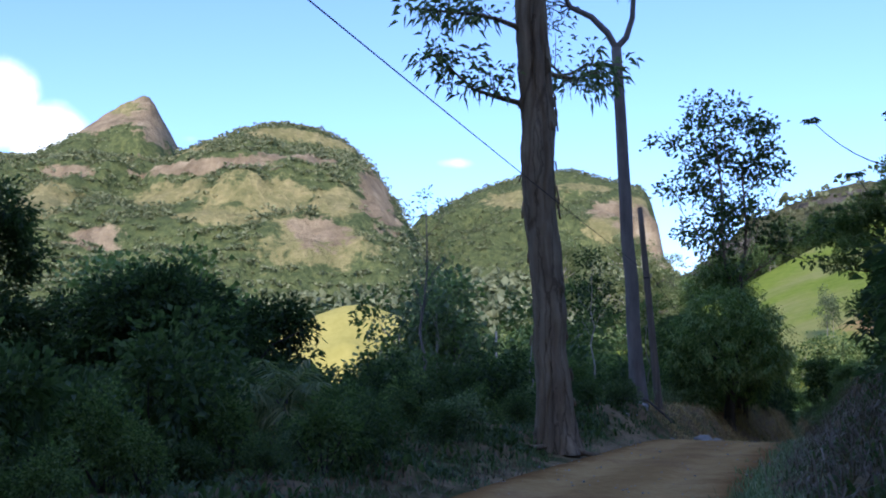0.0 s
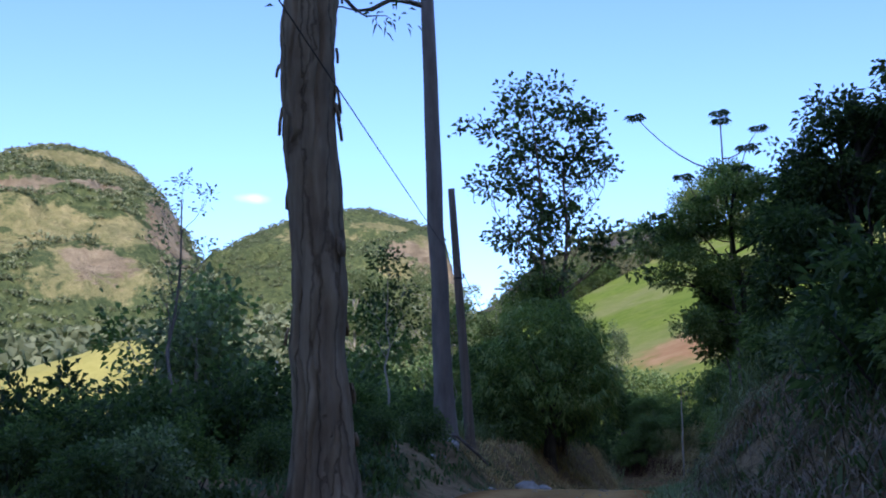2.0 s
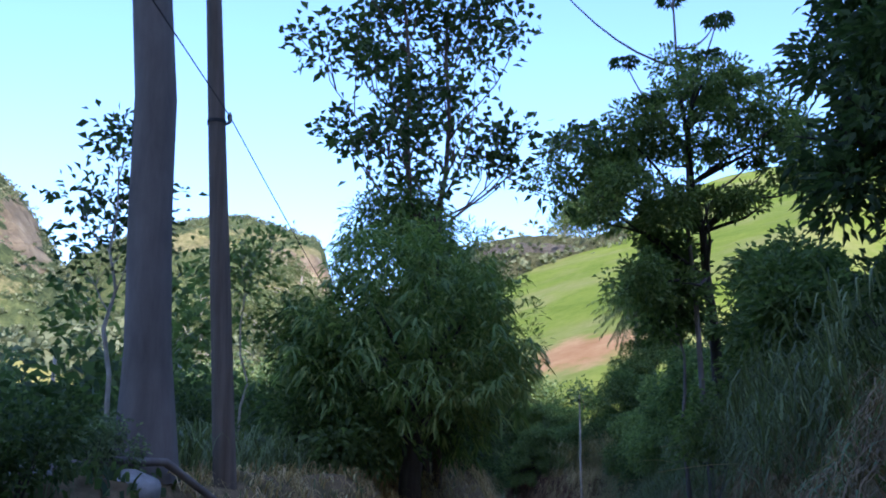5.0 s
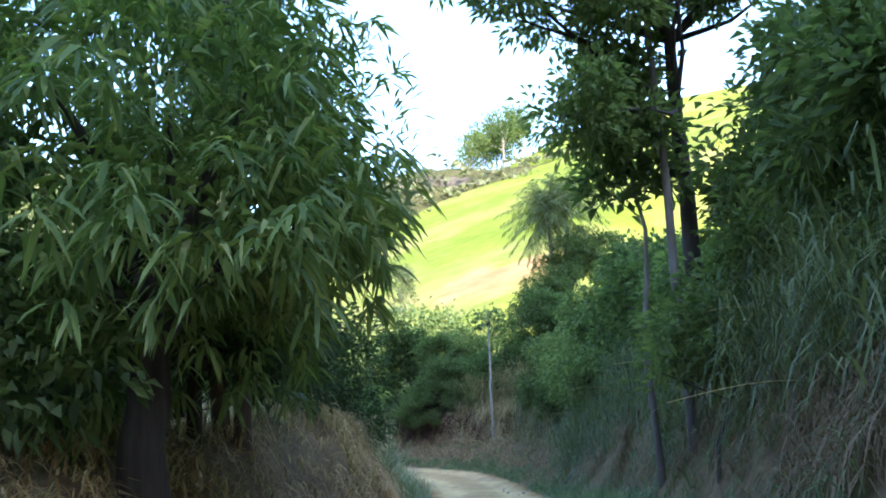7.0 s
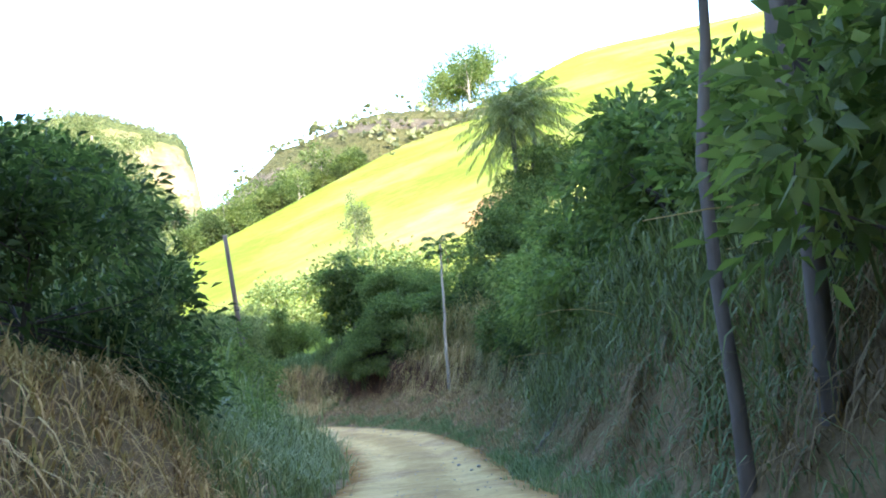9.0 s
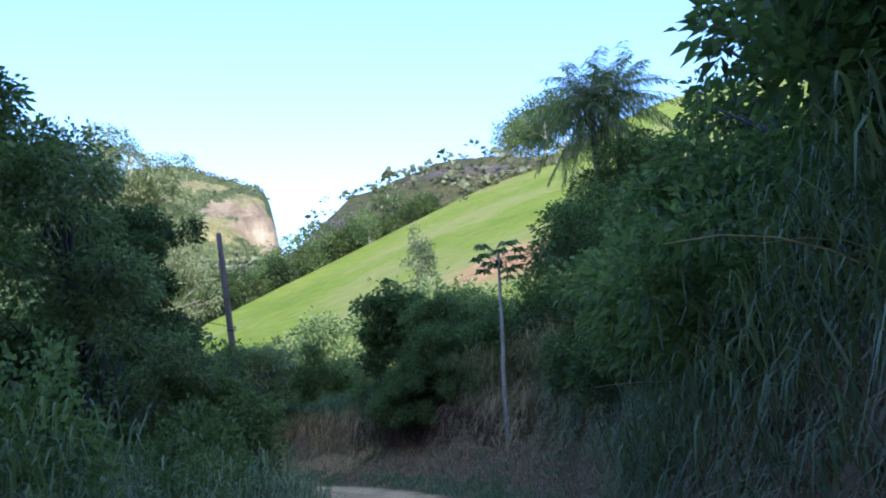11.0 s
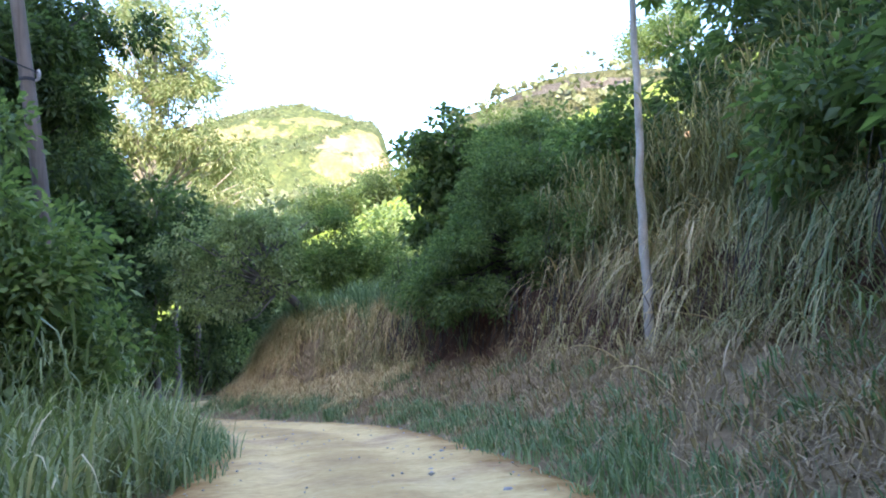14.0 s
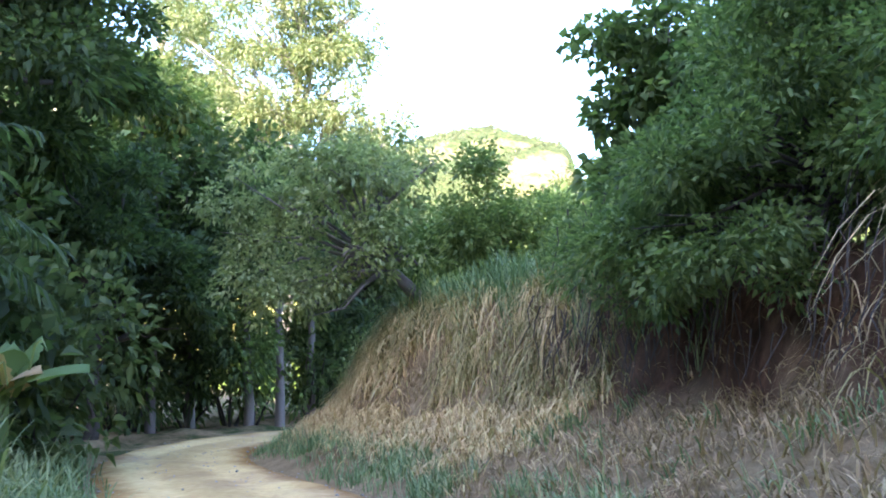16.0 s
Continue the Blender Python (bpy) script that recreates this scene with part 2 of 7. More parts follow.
M_GUM = leaf_material("leaf_gum", [(0.1, (0.055, 0.085, 0.026)), (0.5, (0.11, 0.15, 0.047)), (0.9, (0.21, 0.22, 0.09))], 0.5, 0.35)
M_PALM = leaf_material("leaf_palm", [(0.1, (0.035, 0.055, 0.015)), (0.5, (0.08, 0.11, 0.03)), (0.85, (0.14, 0.15, 0.05)), (0.97, (0.22, 0.16, 0.07))])
M_GRASS = leaf_material("grass_green", [(0.1, (0.03, 0.065, 0.02)), (0.5, (0.07, 0.12, 0.04)), (0.85, (0.13, 0.18, 0.07)), (0.97, (0.26, 0.22, 0.11))], 0.55, 0.3)
M_GRASS_BLUE = leaf_material("grass_tall", [(0.1, (0.044, 0.058, 0.016)), (0.5, (0.092, 0.122, 0.029)), (0.85, (0.162, 0.18, 0.055)), (0.97, (0.32, 0.265, 0.14))], 0.5, 0.3)
M_STRAW = leaf_material("grass_dry", [(0.05, (0.10, 0.062, 0.034)), (0.35, (0.24, 0.162, 0.086)), (0.65, (0.37, 0.265, 0.145)), (0.97, (0.45, 0.35, 0.21))], 0.8, 0.25, 0.2, 0.5, 0.0)
M_PALE = leaf_material("grass_pale", [(0.05, (0.06, 0.055, 0.022)), (0.4, (0.13, 0.115, 0.05)), (0.75, (0.23, 0.19, 0.095)), (0.97, (0.36, 0.29, 0.17))], 0.75, 0.3, 0.2, 0.5, 0.0)
M_WITHER = leaf_material("grass_withered", [(0.05, (0.035, 0.024, 0.015)), (0.45, (0.085, 0.06, 0.038)), (0.8, (0.15, 0.11, 0.07)), (0.97, (0.26, 0.20, 0.135))], 0.85, 0.2, 0.15)
M_DEAD = leaf_material("grass_dead", [(0.05, (0.06, 0.04, 0.025)), (0.45, (0.138, 0.098, 0.06)), (0.8, (0.225, 0.165, 0.10)), (0.97, (0.34, 0.265, 0.175))], 0.85, 0.25, 0.15, 0.4, 0.0)
M_BANANA = leaf_material("leaf_banana", [(0.1, (0.05, 0.10, 0.022)), (0.6, (0.10, 0.17, 0.036)), (0.95, (0.19, 0.23, 0.06))], 0.6, 0.4, 0.12)
M_BARK_PEEL = bark_material("bark_peeling", [(0.25, (0.07, 0.05, 0.032)), (0.45, (0.165, 0.122, 0.078)), (0.6, (0.25, 0.195, 0.128)), (0.8, (0.36, 0.295, 0.205))], 4.0, (1, 1, 0.10), 0.9)
nt = M_BARK_PEEL.node_tree
pb = nt.nodes["Principled BSDF"]
old = pb.inputs["Base Color"].links[0].from_socket
crack = nt.nodes.new("ShaderNodeTexVoronoi")
crack.feature = "DISTANCE_TO_EDGE"
crack.inputs["Scale"].default_value = 3.1
cmap_ = nt.nodes.new("ShaderNodeMapping")
cmap_.inputs["Scale"].default_value = (1.0, 1.0, 0.07)
cwarp = noise_node(nt, nt.nodes.new("ShaderNodeTexCoord").outputs["Object"], 2.2, 5)
nt.links.new(mix_rgb(nt, 0.22, cwarp.inputs["Vector"].links[0].from_socket, cwarp.outputs["Color"], "ADD"), cmap_.inputs["Vector"])
nt.links.new(cmap_.outputs[0], crack.inputs["Vector"])
cr = ramp_nodes(nt, [(0.01, (0.15, 0.12, 0.11)), (0.055, (1, 1, 1))])
nt.links.new(crack.outputs["Distance"], cr.inputs[0])
nt.links.new(mix_rgb(nt, 0.45, old, cr.outputs[0], "MULTIPLY"), pb.inputs["Base Color"])
bn = pb.inputs["Normal"].links[0].from_node
bn.inputs["Distance"].default_value = 0.06
nt.links.new(math_node(nt, "ADD", bn.inputs["Height"].links[0].from_socket, math_node(nt, "MULTIPLY", cr.outputs[0], 0.6)), bn.inputs["Height"])
M_BARK_GREY = bark_material("bark_grey", [(0.25, (0.07, 0.06, 0.052)), (0.5, (0.15, 0.13, 0.115)), (0.8, (0.25, 0.225, 0.20))], 3.0, (1, 1, 0.2), 0.4)
M_BARK_BROWN = bark_material("bark_brown", [(0.25, (0.07, 0.05, 0.035)), (0.5, (0.15, 0.11, 0.08)), (0.8, (0.25, 0.19, 0.14))], 5.0, (1, 1, 0.2), 0.5)
M_BARK_DARK = bark_material("bark_dark", [(0.25, (0.025, 0.02, 0.016)), (0.5, (0.06, 0.05, 0.042)), (0.8, (0.11, 0.095, 0.08))], 8.0)
M_BARK_PALE = bark_material("bark_pale", [(0.25, (0.17, 0.15, 0.12)), (0.5, (0.32, 0.29, 0.24)), (0.8, (0.48, 0.45, 0.39))], 5.0, (1, 1, 0.6), 0.3)
M_POLE = bark_material("pole_wood", [(0.25, (0.07, 0.054, 0.042)), (0.5, (0.14, 0.112, 0.088)), (0.8, (0.22, 0.18, 0.15))], 12.0, (1, 1, 0.05), 0.5)
M_DIRT = soil_material("road_dirt", [(0.3, (0.43, 0.285, 0.125)), (0.5, (0.59, 0.425, 0.195)), (0.7, (0.69, 0.54, 0.275))], 7.0, 0.6, 0.03, [(0.3, (0.36, 0.23, 0.115)), (0.7, (0.52, 0.37, 0.205))], 0.4, 0.48, 0.66)
nt = M_DIRT.node_tree
rb = nt.nodes["Principled BSDF"]
old = rb.inputs["Base Color"].links[0].from_socket
# near road multiplied browner, gone by y 55: darker earth plus painted tree shade
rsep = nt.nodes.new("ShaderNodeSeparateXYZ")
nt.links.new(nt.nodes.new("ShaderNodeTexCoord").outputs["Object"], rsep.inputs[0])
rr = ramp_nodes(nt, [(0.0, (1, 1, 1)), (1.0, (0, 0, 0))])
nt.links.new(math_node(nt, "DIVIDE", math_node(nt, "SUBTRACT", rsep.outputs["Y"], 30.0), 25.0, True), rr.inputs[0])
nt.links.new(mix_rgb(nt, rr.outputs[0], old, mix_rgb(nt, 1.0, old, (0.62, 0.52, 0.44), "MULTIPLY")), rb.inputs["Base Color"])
across = nt.nodes.new("ShaderNodeAttribute")
across.attribute_name = "across"
wear = noise_node(nt, nt.nodes.new("ShaderNodeTexCoord").outputs["Object"], 1.1, 7, 0.7)
reach = math_node(nt, "ADD", across.outputs["Fac"], math_node(nt, "MULTIPLY", math_node(nt, "SUBTRACT", wear.outputs[0], 0.5), 0.75))
side_r = ramp_nodes(nt, [(0.66, (1, 1, 1)), (0.98, (0.50, 0.40, 0.32))])
nt.links.new(reach, side_r.inputs[0])
track_r = ramp_nodes(nt, [(0.0, (0.80, 0.77, 0.74)), (0.2, (0.84, 0.81, 0.78)), (0.4, (1.06, 1.05, 1.04)), (0.55, (1.0, 1.0, 1.0)), (0.8, (0.9, 0.87, 0.84))])
nt.links.new(reach, track_r.inputs[0])
road_col = mix_rgb(nt, 1.0, mix_rgb(nt, 1.0, rb.inputs["Base Color"].links[0].from_socket, side_r.outputs[0], "MULTIPLY"), track_r.outputs[0], "MULTIPLY")
nt.links.new(road_col, rb.inputs["Base Color"])
M_GROUND = soil_material("ground_cover", [(0.3, (0.12, 0.083, 0.046)), (0.5, (0.235, 0.168, 0.094)), (0.7, (0.35, 0.262, 0.15))], 5.0, 0.9, 0.12, [(0.3, (0.03, 0.045, 0.016)), (0.7, (0.09, 0.10, 0.038))], 0.5, 0.47, 0.6, "cover")
nt = M_GROUND.node_tree
gb = nt.nodes["Principled BSDF"]
# bare dark earth for the sheer step; the hollow's shade is painted into it
earth = ramp_nodes(nt, [(0.3, (0.035, 0.02, 0.013)), (0.5, (0.085, 0.046, 0.028)), (0.7, (0.17, 0.092, 0.055))])
nt.links.new(noise_node(nt, nt.nodes.new("ShaderNodeTexCoord").outputs["Object"], 2.6, 8, 0.7, (1, 1, 0.6)).outputs[0], earth.inputs[0])
cut_shade_at = nt.nodes.new("ShaderNodeAttribute")
cut_shade_at.attribute_name = "cut"
nt.links.new(mix_rgb(nt, cut_shade_at.outputs["Fac"], gb.inputs["Base Color"].links[0].from_socket, earth.outputs[0]), gb.inputs["Base Color"])
M_MEADOW = soil_material("meadow_grass", [(0.35, (0.13, 0.178, 0.026)), (0.5, (0.175, 0.222, 0.036)), (0.65, (0.235, 0.262, 0.05))], 0.35, 0.5, 0.5, [(0.3, (0.20, 0.22, 0.062)), (0.7, (0.27, 0.26, 0.09))], 0.02, 0.5, 0.62)
nt = M_MEADOW.node_tree
mb = nt.nodes["Principled BSDF"]
old = mb.inputs["Base Color"].links[0].from_socket
mco = nt.nodes.new("ShaderNodeTexCoord").outputs["Object"]
away = nt.nodes.new("ShaderNodeVectorMath")
away.operation = "DISTANCE"
away.inputs[1].default_value = (82.0, 152.0, 16.0)
nt.links.new(mco, away.inputs[0])
scar = ramp_nodes(nt, [(0.38, (0, 0, 0)), (0.62, (1, 1, 1))])
wobble = noise_node(nt, mco, 0.12, 6, 0.65)
nt.links.new(math_node(nt, "ADD", math_node(nt, "MULTIPLY", math_node(nt, "SUBTRACT", 1.0, math_node(nt, "DIVIDE", away.outputs["Value"], 24.0), True), 0.9), math_node(nt, "MULTIPLY", math_node(nt, "SUBTRACT", wobble.outputs[0], 0.5), 0.9)), scar.inputs[0])
clay = ramp_nodes(nt, [(0.35, (0.32, 0.17, 0.08)), (0.65, (0.44, 0.28, 0.14))])
nt.links.new(wobble.outputs[0], clay.inputs[0])
nt.links.new(mix_rgb(nt, scar.outputs[0], old, clay.outputs[0]), mb.inputs["Base Color"])
M_PASTURE = soil_material("pasture_grass", [(0.35, (0.30, 0.27, 0.07)), (0.65, (0.42, 0.36, 0.11))], 0.3)
M_STONE = soil_material("stone", [(0.3, (0.17, 0.16, 0.15)), (0.7, (0.42, 0.40, 0.37))], 6.0)
FOREST = [(0.3, (0.035, 0.06, 0.022)), (0.5, (0.075, 0.11, 0.04)), (0.7, (0.125, 0.165, 0.06))]
WOODED = [(0.36, (0.04, 0.056, 0.024)), (0.5, (0.085, 0.105, 0.042)), (0.64, (0.15, 0.165, 0.062))]
SCRUB = [(0.36, (0.13, 0.13, 0.055)), (0.5, (0.215, 0.195, 0.085)), (0.64, (0.34, 0.285, 0.135))]
GRANITE = [(0.33, (0.105, 0.08, 0.05)), (0.46, (0.21, 0.16, 0.10)), (0.58, (0.31, 0.245, 0.155)), (0.72, (0.48, 0.40, 0.285))]
M_MOUNTAIN = mountain_material("mountain_granite", WOODED, SCRUB, GRANITE, -11.0, DOME_ROCKS, DOME_MEADOWS)
M_PEAK = mountain_material("peak_granite", WOODED, SCRUB, GRANITE, -19.6, PEAK_ROCKS, PEAK_MEADOWS)
M_FAR_DOME = mountain_material("far_granite", WOODED, SCRUB, GRANITE, 8.5, FAR_ROCKS, FAR_MEADOWS)
M_RIDGE = mountain_material("ridge_scrub", [(0.36, (0.05, 0.06, 0.028)), (0.5, (0.10, 0.105, 0.05)), (0.64, (0.16, 0.15, 0.07))], [(0.36, (0.10, 0.11, 0.05)), (0.64, (0.19, 0.18, 0.085))], [(0.33, (0.12, 0.105, 0.085)), (0.58, (0.21, 0.18, 0.14)), (0.72, (0.36, 0.31, 0.25))], 20.0, [(-26, 56, 26, 12), (36, 74, 26, 4)], [(0, 72, 200, 22), (120, 88, 200, 20)], 0.022)
M_WOODS = mountain_material("wooded_hill", FOREST, [(0.36, (0.10, 0.14, 0.05)), (0.64, (0.2, 0.22, 0.08))], FOREST, 0.0, [(0, -500, 10, 10)], [(100, 60, 60, 20), (-200, 35, 60, 14)], 0.02)
M_CABLE = bark_material("cable", [(0.3, (0.02, 0.02, 0.02)), (0.7, (0.05, 0.05, 0.05))])

# ---- mesh helpers ----
def mesh_np(name, verts, tris, material=None, smooth=False):
    verts, tris = np.asarray(verts, dtype=np.float32), np.asarray(tris, dtype=np.int32)
    me = bpy.data.meshes.new(name)
    n, m = len(verts), len(tris)
    k = tris.shape[1]
    me.vertices.add(n)
    me.vertices.foreach_set("co", verts.ravel())
    me.loops.add(m * k)
    me.loops.foreach_set("vertex_index", tris.ravel())
    me.polygons.add(m)
    me.polygons.foreach_set("loop_start", np.arange(0, m * k, k, dtype=np.int32))
    me.polygons.foreach_set("loop_total", np.full(m, k, dtype=np.int32))
    if smooth:
        me.polygons.foreach_set("use_smooth", np.ones(m, dtype=bool))
    me.update(calc_edges=True)
    if material:
        me.materials.append(material)
    return me


def grid_faces(nu, nv):
    i = np.arange(nu - 1)[:, None] * nv + np.arange(nv - 1)[None, :]
    i = i.ravel()
    return np.stack([i, i + nv, i + nv + 1, i + 1], 1)


def part(name, me, parent=None, label=""):
    ob = new(name, me)
    if parent:
        ob.parent = parent
    if label:
        tagged(ob, label)
    return ob


def fbm(x, y, scale, octaves=4, seed=0.0):
    """Broad value noise on arrays, by sums of turned sines; cheap and smooth."""
    out, amp, total = np.zeros_like(x, dtype=float), 1.0, 0.0
    for o in range(octaves):
        a = 1.3 + 2.1 * o + seed
        f = 2 ** o / scale
        u = x * math.cos(a) + y * math.sin(a)
        v = -x * math.sin(a) + y * math.cos(a)
        out += amp * (np.sin(u * f * 6.283 + 1.7 * np.sin(v * f * 4.1 + a)) * np.sin(v * f * 5.1 + 1.3 * np.sin(u * f * 3.7 - a)))
        total += amp
        amp *= 0.55
    return out / total


# ---- the road's line ----
LINE = []
for t, x, y, z, *_ in ROWS:
    p = START @ Vector((METRES * x, METRES * y, METRES * z))
    LINE.append((p.x, p.y, p.z - 1.5))
LINE = np.array(LINE)
dirs = np.gradient(LINE[:, :2], axis=0)
dirs /= np.linalg.norm(dirs, axis=1)[:, None]
SHIFT = 0.95                               # the road's middle lies left of the car's line
mid = LINE.copy()
mid[:, 0] -= dirs[:, 1] * SHIFT
mid[:, 1] += dirs[:, 0] * SHIFT
before = np.array([(-3.0, -60.0, 0.6), (-2.4, -30.0, 0.3), (-1.4, -10.0, 0.1)])
after = np.array([(35.4, 84.5, -4.95), (35.6, 88.0, -5.12), (35.0, 92.0, -5.3), (33.5, 96.5, -5.45), (31.8, 101.0, -5.6), (30.9, 105.0, -5.7), (31.8, 109.2, -5.75), (35.5, 112.5, -5.75), (42.0, 116.0, -5.7), (52.0, 120.0, -5.6), (64.0, 126.0, -5.4)])
ctrl = np.vstack([before, mid[:-1], after])
s_c = np.concatenate([[0], np.cumsum(np.linalg.norm(np.diff(ctrl[:, :2], axis=0), axis=1))])
s_f = np.arange(0, s_c[-1], 0.5)
ROAD = np.stack([np.interp(s_f, s_c, ctrl[:, i]) for i in range(3)], 1)
for _ in range(10):
    ROAD[1:-1] = (ROAD[:-2] + 2 * ROAD[1:-1] + ROAD[2:]) / 4
RT = np.gradient(ROAD[:, :2], axis=0)
RT /= np.linalg.norm(RT, axis=1)[:, None]


def half_width(y):
    return np.interp(y, [0, 80, 90, 98], [2.2, 2.3, 2.2, 1.7])


def road_frame(x, y):
    """Signed distance from the road's middle (right is plus), the road's height and its y there."""
    x, y = np.asarray(x, float).ravel(), np.asarray(y, float).ravel()
    d, z, yy = np.empty_like(x), np.empty_like(x), np.empty_like(x)
    for i in range(0, len(x), 20000):
        sl = slice(i, i + 20000)
        q = (x[sl, None] - ROAD[None, :, 0]) ** 2 + (y[sl, None] - ROAD[None, :, 1]) ** 2
        k = q.argmin(1)
        side = (x[sl] - ROAD[k, 0]) * RT[k, 1] - (y[sl] - ROAD[k, 1]) * RT[k, 0]
        d[sl], z[sl], yy[sl] = np.sign(side) * np.sqrt(q[np.arange(len(k)), k]), ROAD[k, 2], ROAD[k, 1]
    return d, z, yy


def smooth(a, b, v):
    t = np.clip((v - a) / (np.asarray(b) - np.asarray(a)), 0, 1)
    return t * t * (3 - 2 * t)


def bank_steps(ry):
    """The cut bank past the straight: height and reach of its littered apron, height and reach of the sheer step above."""
    foot_h = np.interp(ry, [62, 70, 78, 94, 99, 106, 112], [0.8, 1.0, 1.45, 1.3, 0.7, 0.7, 0.4])
    foot_d = np.interp(ry, [62, 70, 78, 90, 94, 99, 106], [4.2, 4.4, 6.0, 6.0, 5.6, 3.7, 3.6])
    step_h = np.interp(ry, [62, 70, 78, 92, 97, 102, 106, 112], [1.9, 1.9, 1.8, 1.9, 2.5, 2.7, 2.3, 1.2])
    lip_d = foot_d + np.interp(ry, [62, 78, 94, 99, 106], [1.0, 0.9, 1.0, 2.2, 2.2])
    return foot_h, foot_d, step_h, lip_d


def ground_z(x, y):
    """Height of the ground: the road's bench, the cut bank on its right, berm, bank and valley on its left."""
    shape = np.shape(x)
    x, y = np.asarray(x, float).ravel(), np.asarray(y, float).ravel()
    d, rz, ry = road_frame(x, y)
    far = np.abs(d)
    hw = half_width(ry)
    rough = fbm(x, y, 5.0, 4) * 0.28 + fbm(x, y, 1.3, 3, 2.0) * 0.09
    # right side
    bank = np.interp(ry, [-60, 5, 16, 24, 34, 60, 84, 94, 102, 108, 112], [0.6, 0.8, 1.3, 1.8, 2.6, 3.2, 2.9, 3.5, 3.8, 3.0, 2.0])
    rise = np.interp(ry, [-60, 20, 40, 75, 86, 94, 112], [0.05, 0.12, 0.42, 0.55, 0.30, 0.05, 0.0])
    right = bank * smooth(hw + 0.45, np.interp(ry, [0, 30, 60, 72, 78, 83, 88, 96, 104], [5.6, 5.4, 5.4, 6.2, 7.0, 12.0, 10.0, 7.4, 6.2]), d + 0.5 * fbm(x, y, 4.0, 3, 1.0))
    foot_h, foot_d, step_h, lip_d = bank_steps(ry)
    stepped = foot_h * np.clip((d - hw - 0.3) / (foot_d - hw - 0.3), 0, 1) + step_h * smooth(foot_d, lip_d, d + 0.3 * fbm(x, y, 3.0, 3, 1.0))
    late = smooth(62, 70, ry)
    right = right * (1 - late) + stepped * late + rise * np.clip(d - 7.0, 0, 16) - 0.12 * np.clip(d - 30, 0, 60)
    # left side
    berm = np.interp(ry, [-60, 8, 16, 21, 27, 32, 36, 43, 47, 50, 55, 60, 66, 90, 110], [0.1, 0.1, 0.35, 0.65, 0.6, 1.35, 1.45, 1.6, 2.0, 2.4, 2.2, 1.2, 0.3, 0.1, 0.0])
    l = -d
    fall = np.interp(ry, [-60, 10, 24, 36, 50, 62, 90, 110], [0.30, 0.30, 0.30, 0.22, 0.20, 0.2, 0.12, 0.03])
    left = berm * smooth(2.5, 4.3, l + 0.4 * fbm(x, y, 3.0, 3, 4.0)) - fall * np.clip(l - 7.0, 0, 22)
    off = np.where(d > 0, right, left)
    z = rz + off * smooth(hw, hw + 0.8, far) + rough * smooth(hw - 0.2, hw + 1.6, far) - 0.10 * (1 - smooth(hw - 0.2, hw + 0.3, far))
    z = z * (1 - smooth(60, 200, far)) + (-7.0) * smooth(60, 200, far)
    return z.reshape(shape)


def axis_lines(lo, hi, step, out):
    near = np.arange(lo, hi + step, step)
    ring = step * 1.5 ** np.arange(1, 40)
    ring = np.cumsum(ring)
    ring = ring[ring < out]
    ring = np.append(ring, out)
    return np.concatenate([lo - ring[::-1], near, near[-1] + ring])


gx, gy = axis_lines(-24, 58, 0.52, 4200), axis_lines(-6, 122, 0.52, 4200)
X, Y = np.meshgrid(gx, gy, indexing="ij")
Z = ground_z(X, Y)
ground = new("ground", mesh_np("ground", np.stack([X, Y, Z], -1).reshape(-1, 3), grid_faces(len(gx), len(gy)), M_GROUND, True))
gd, _, gry = road_frame(X, Y)
bare = np.where(gd > 0, smooth(40, 62, gry) * (1 - smooth(7.5, 10.0, gd)), smooth(36, 40, gry) * (1 - smooth(56, 62, gry)) * (1 - smooth(8.0, 11.0, -gd)))
cover_at = ground.data.attributes.new("cover", "FLOAT", "POINT")
cover_at.data.foreach_set("value", (1 - 0.9 * bare).astype(np.float32).ravel())
# mask of the sheer step that takes the earth colour with painted-in shade
_, g_foot, _, g_lip = bank_steps(gry)
ragged = 0.4 * fbm(X.ravel(), Y.ravel(), 1.7, 3, 2.0)
sheer = smooth(-0.5, 0.1, gd - g_foot + ragged) * (1 - smooth(0.0, 0.6, gd - g_lip + ragged)) * smooth(62, 68, gry) * (1 - smooth(94, 97, gry))
cut_shade_v = ground.data.attributes.new("cut", "FLOAT", "POINT")
cut_shade_v.data.foreach_set("value", sheer.astype(np.float32).ravel())
tagged(ground, "brown earth with leaf litter and low green cover", "ground", kind="structure")

# the dirt road, with two worn wheel tracks and a slightly raised middle
nv = 23
cross = np.linspace(-1.2, 1.2, nv)[None, :] * half_width(ROAD[:, 1])[:, None]
edge_in = np.linspace(-1.2, 1.2, nv)
P = ROAD[:, None, :2] + np.stack([RT[:, 1], -RT[:, 0]], -1)[:, None, :] * cross[:, :, None]
wob = fbm(P[..., 0], P[..., 1], 3.0, 4, 3.0)
prof = 0.03 - 0.05 * np.exp(-((np.abs(edge_in) - 0.39) / 0.15) ** 2) - 0.16 * smooth(0.85, 1.2, np.abs(edge_in))
Zr = ROAD[:, None, 2] + prof[None, :] + 0.022 * wob + 0.012 * fbm(P[..., 0], P[..., 1], 0.7, 3)
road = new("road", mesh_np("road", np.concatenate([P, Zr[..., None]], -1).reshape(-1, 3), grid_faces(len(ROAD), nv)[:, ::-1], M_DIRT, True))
across_at = road.data.attributes.new("across", "FLOAT", "POINT")
across_at.data.foreach_set("value", np.abs(np.broadcast_to(edge_in[None, :], P.shape[:2])).astype(np.float32).ravel())
tagged(road, "pale compacted dirt road with faint wheel tracks", "road", kind="structure")


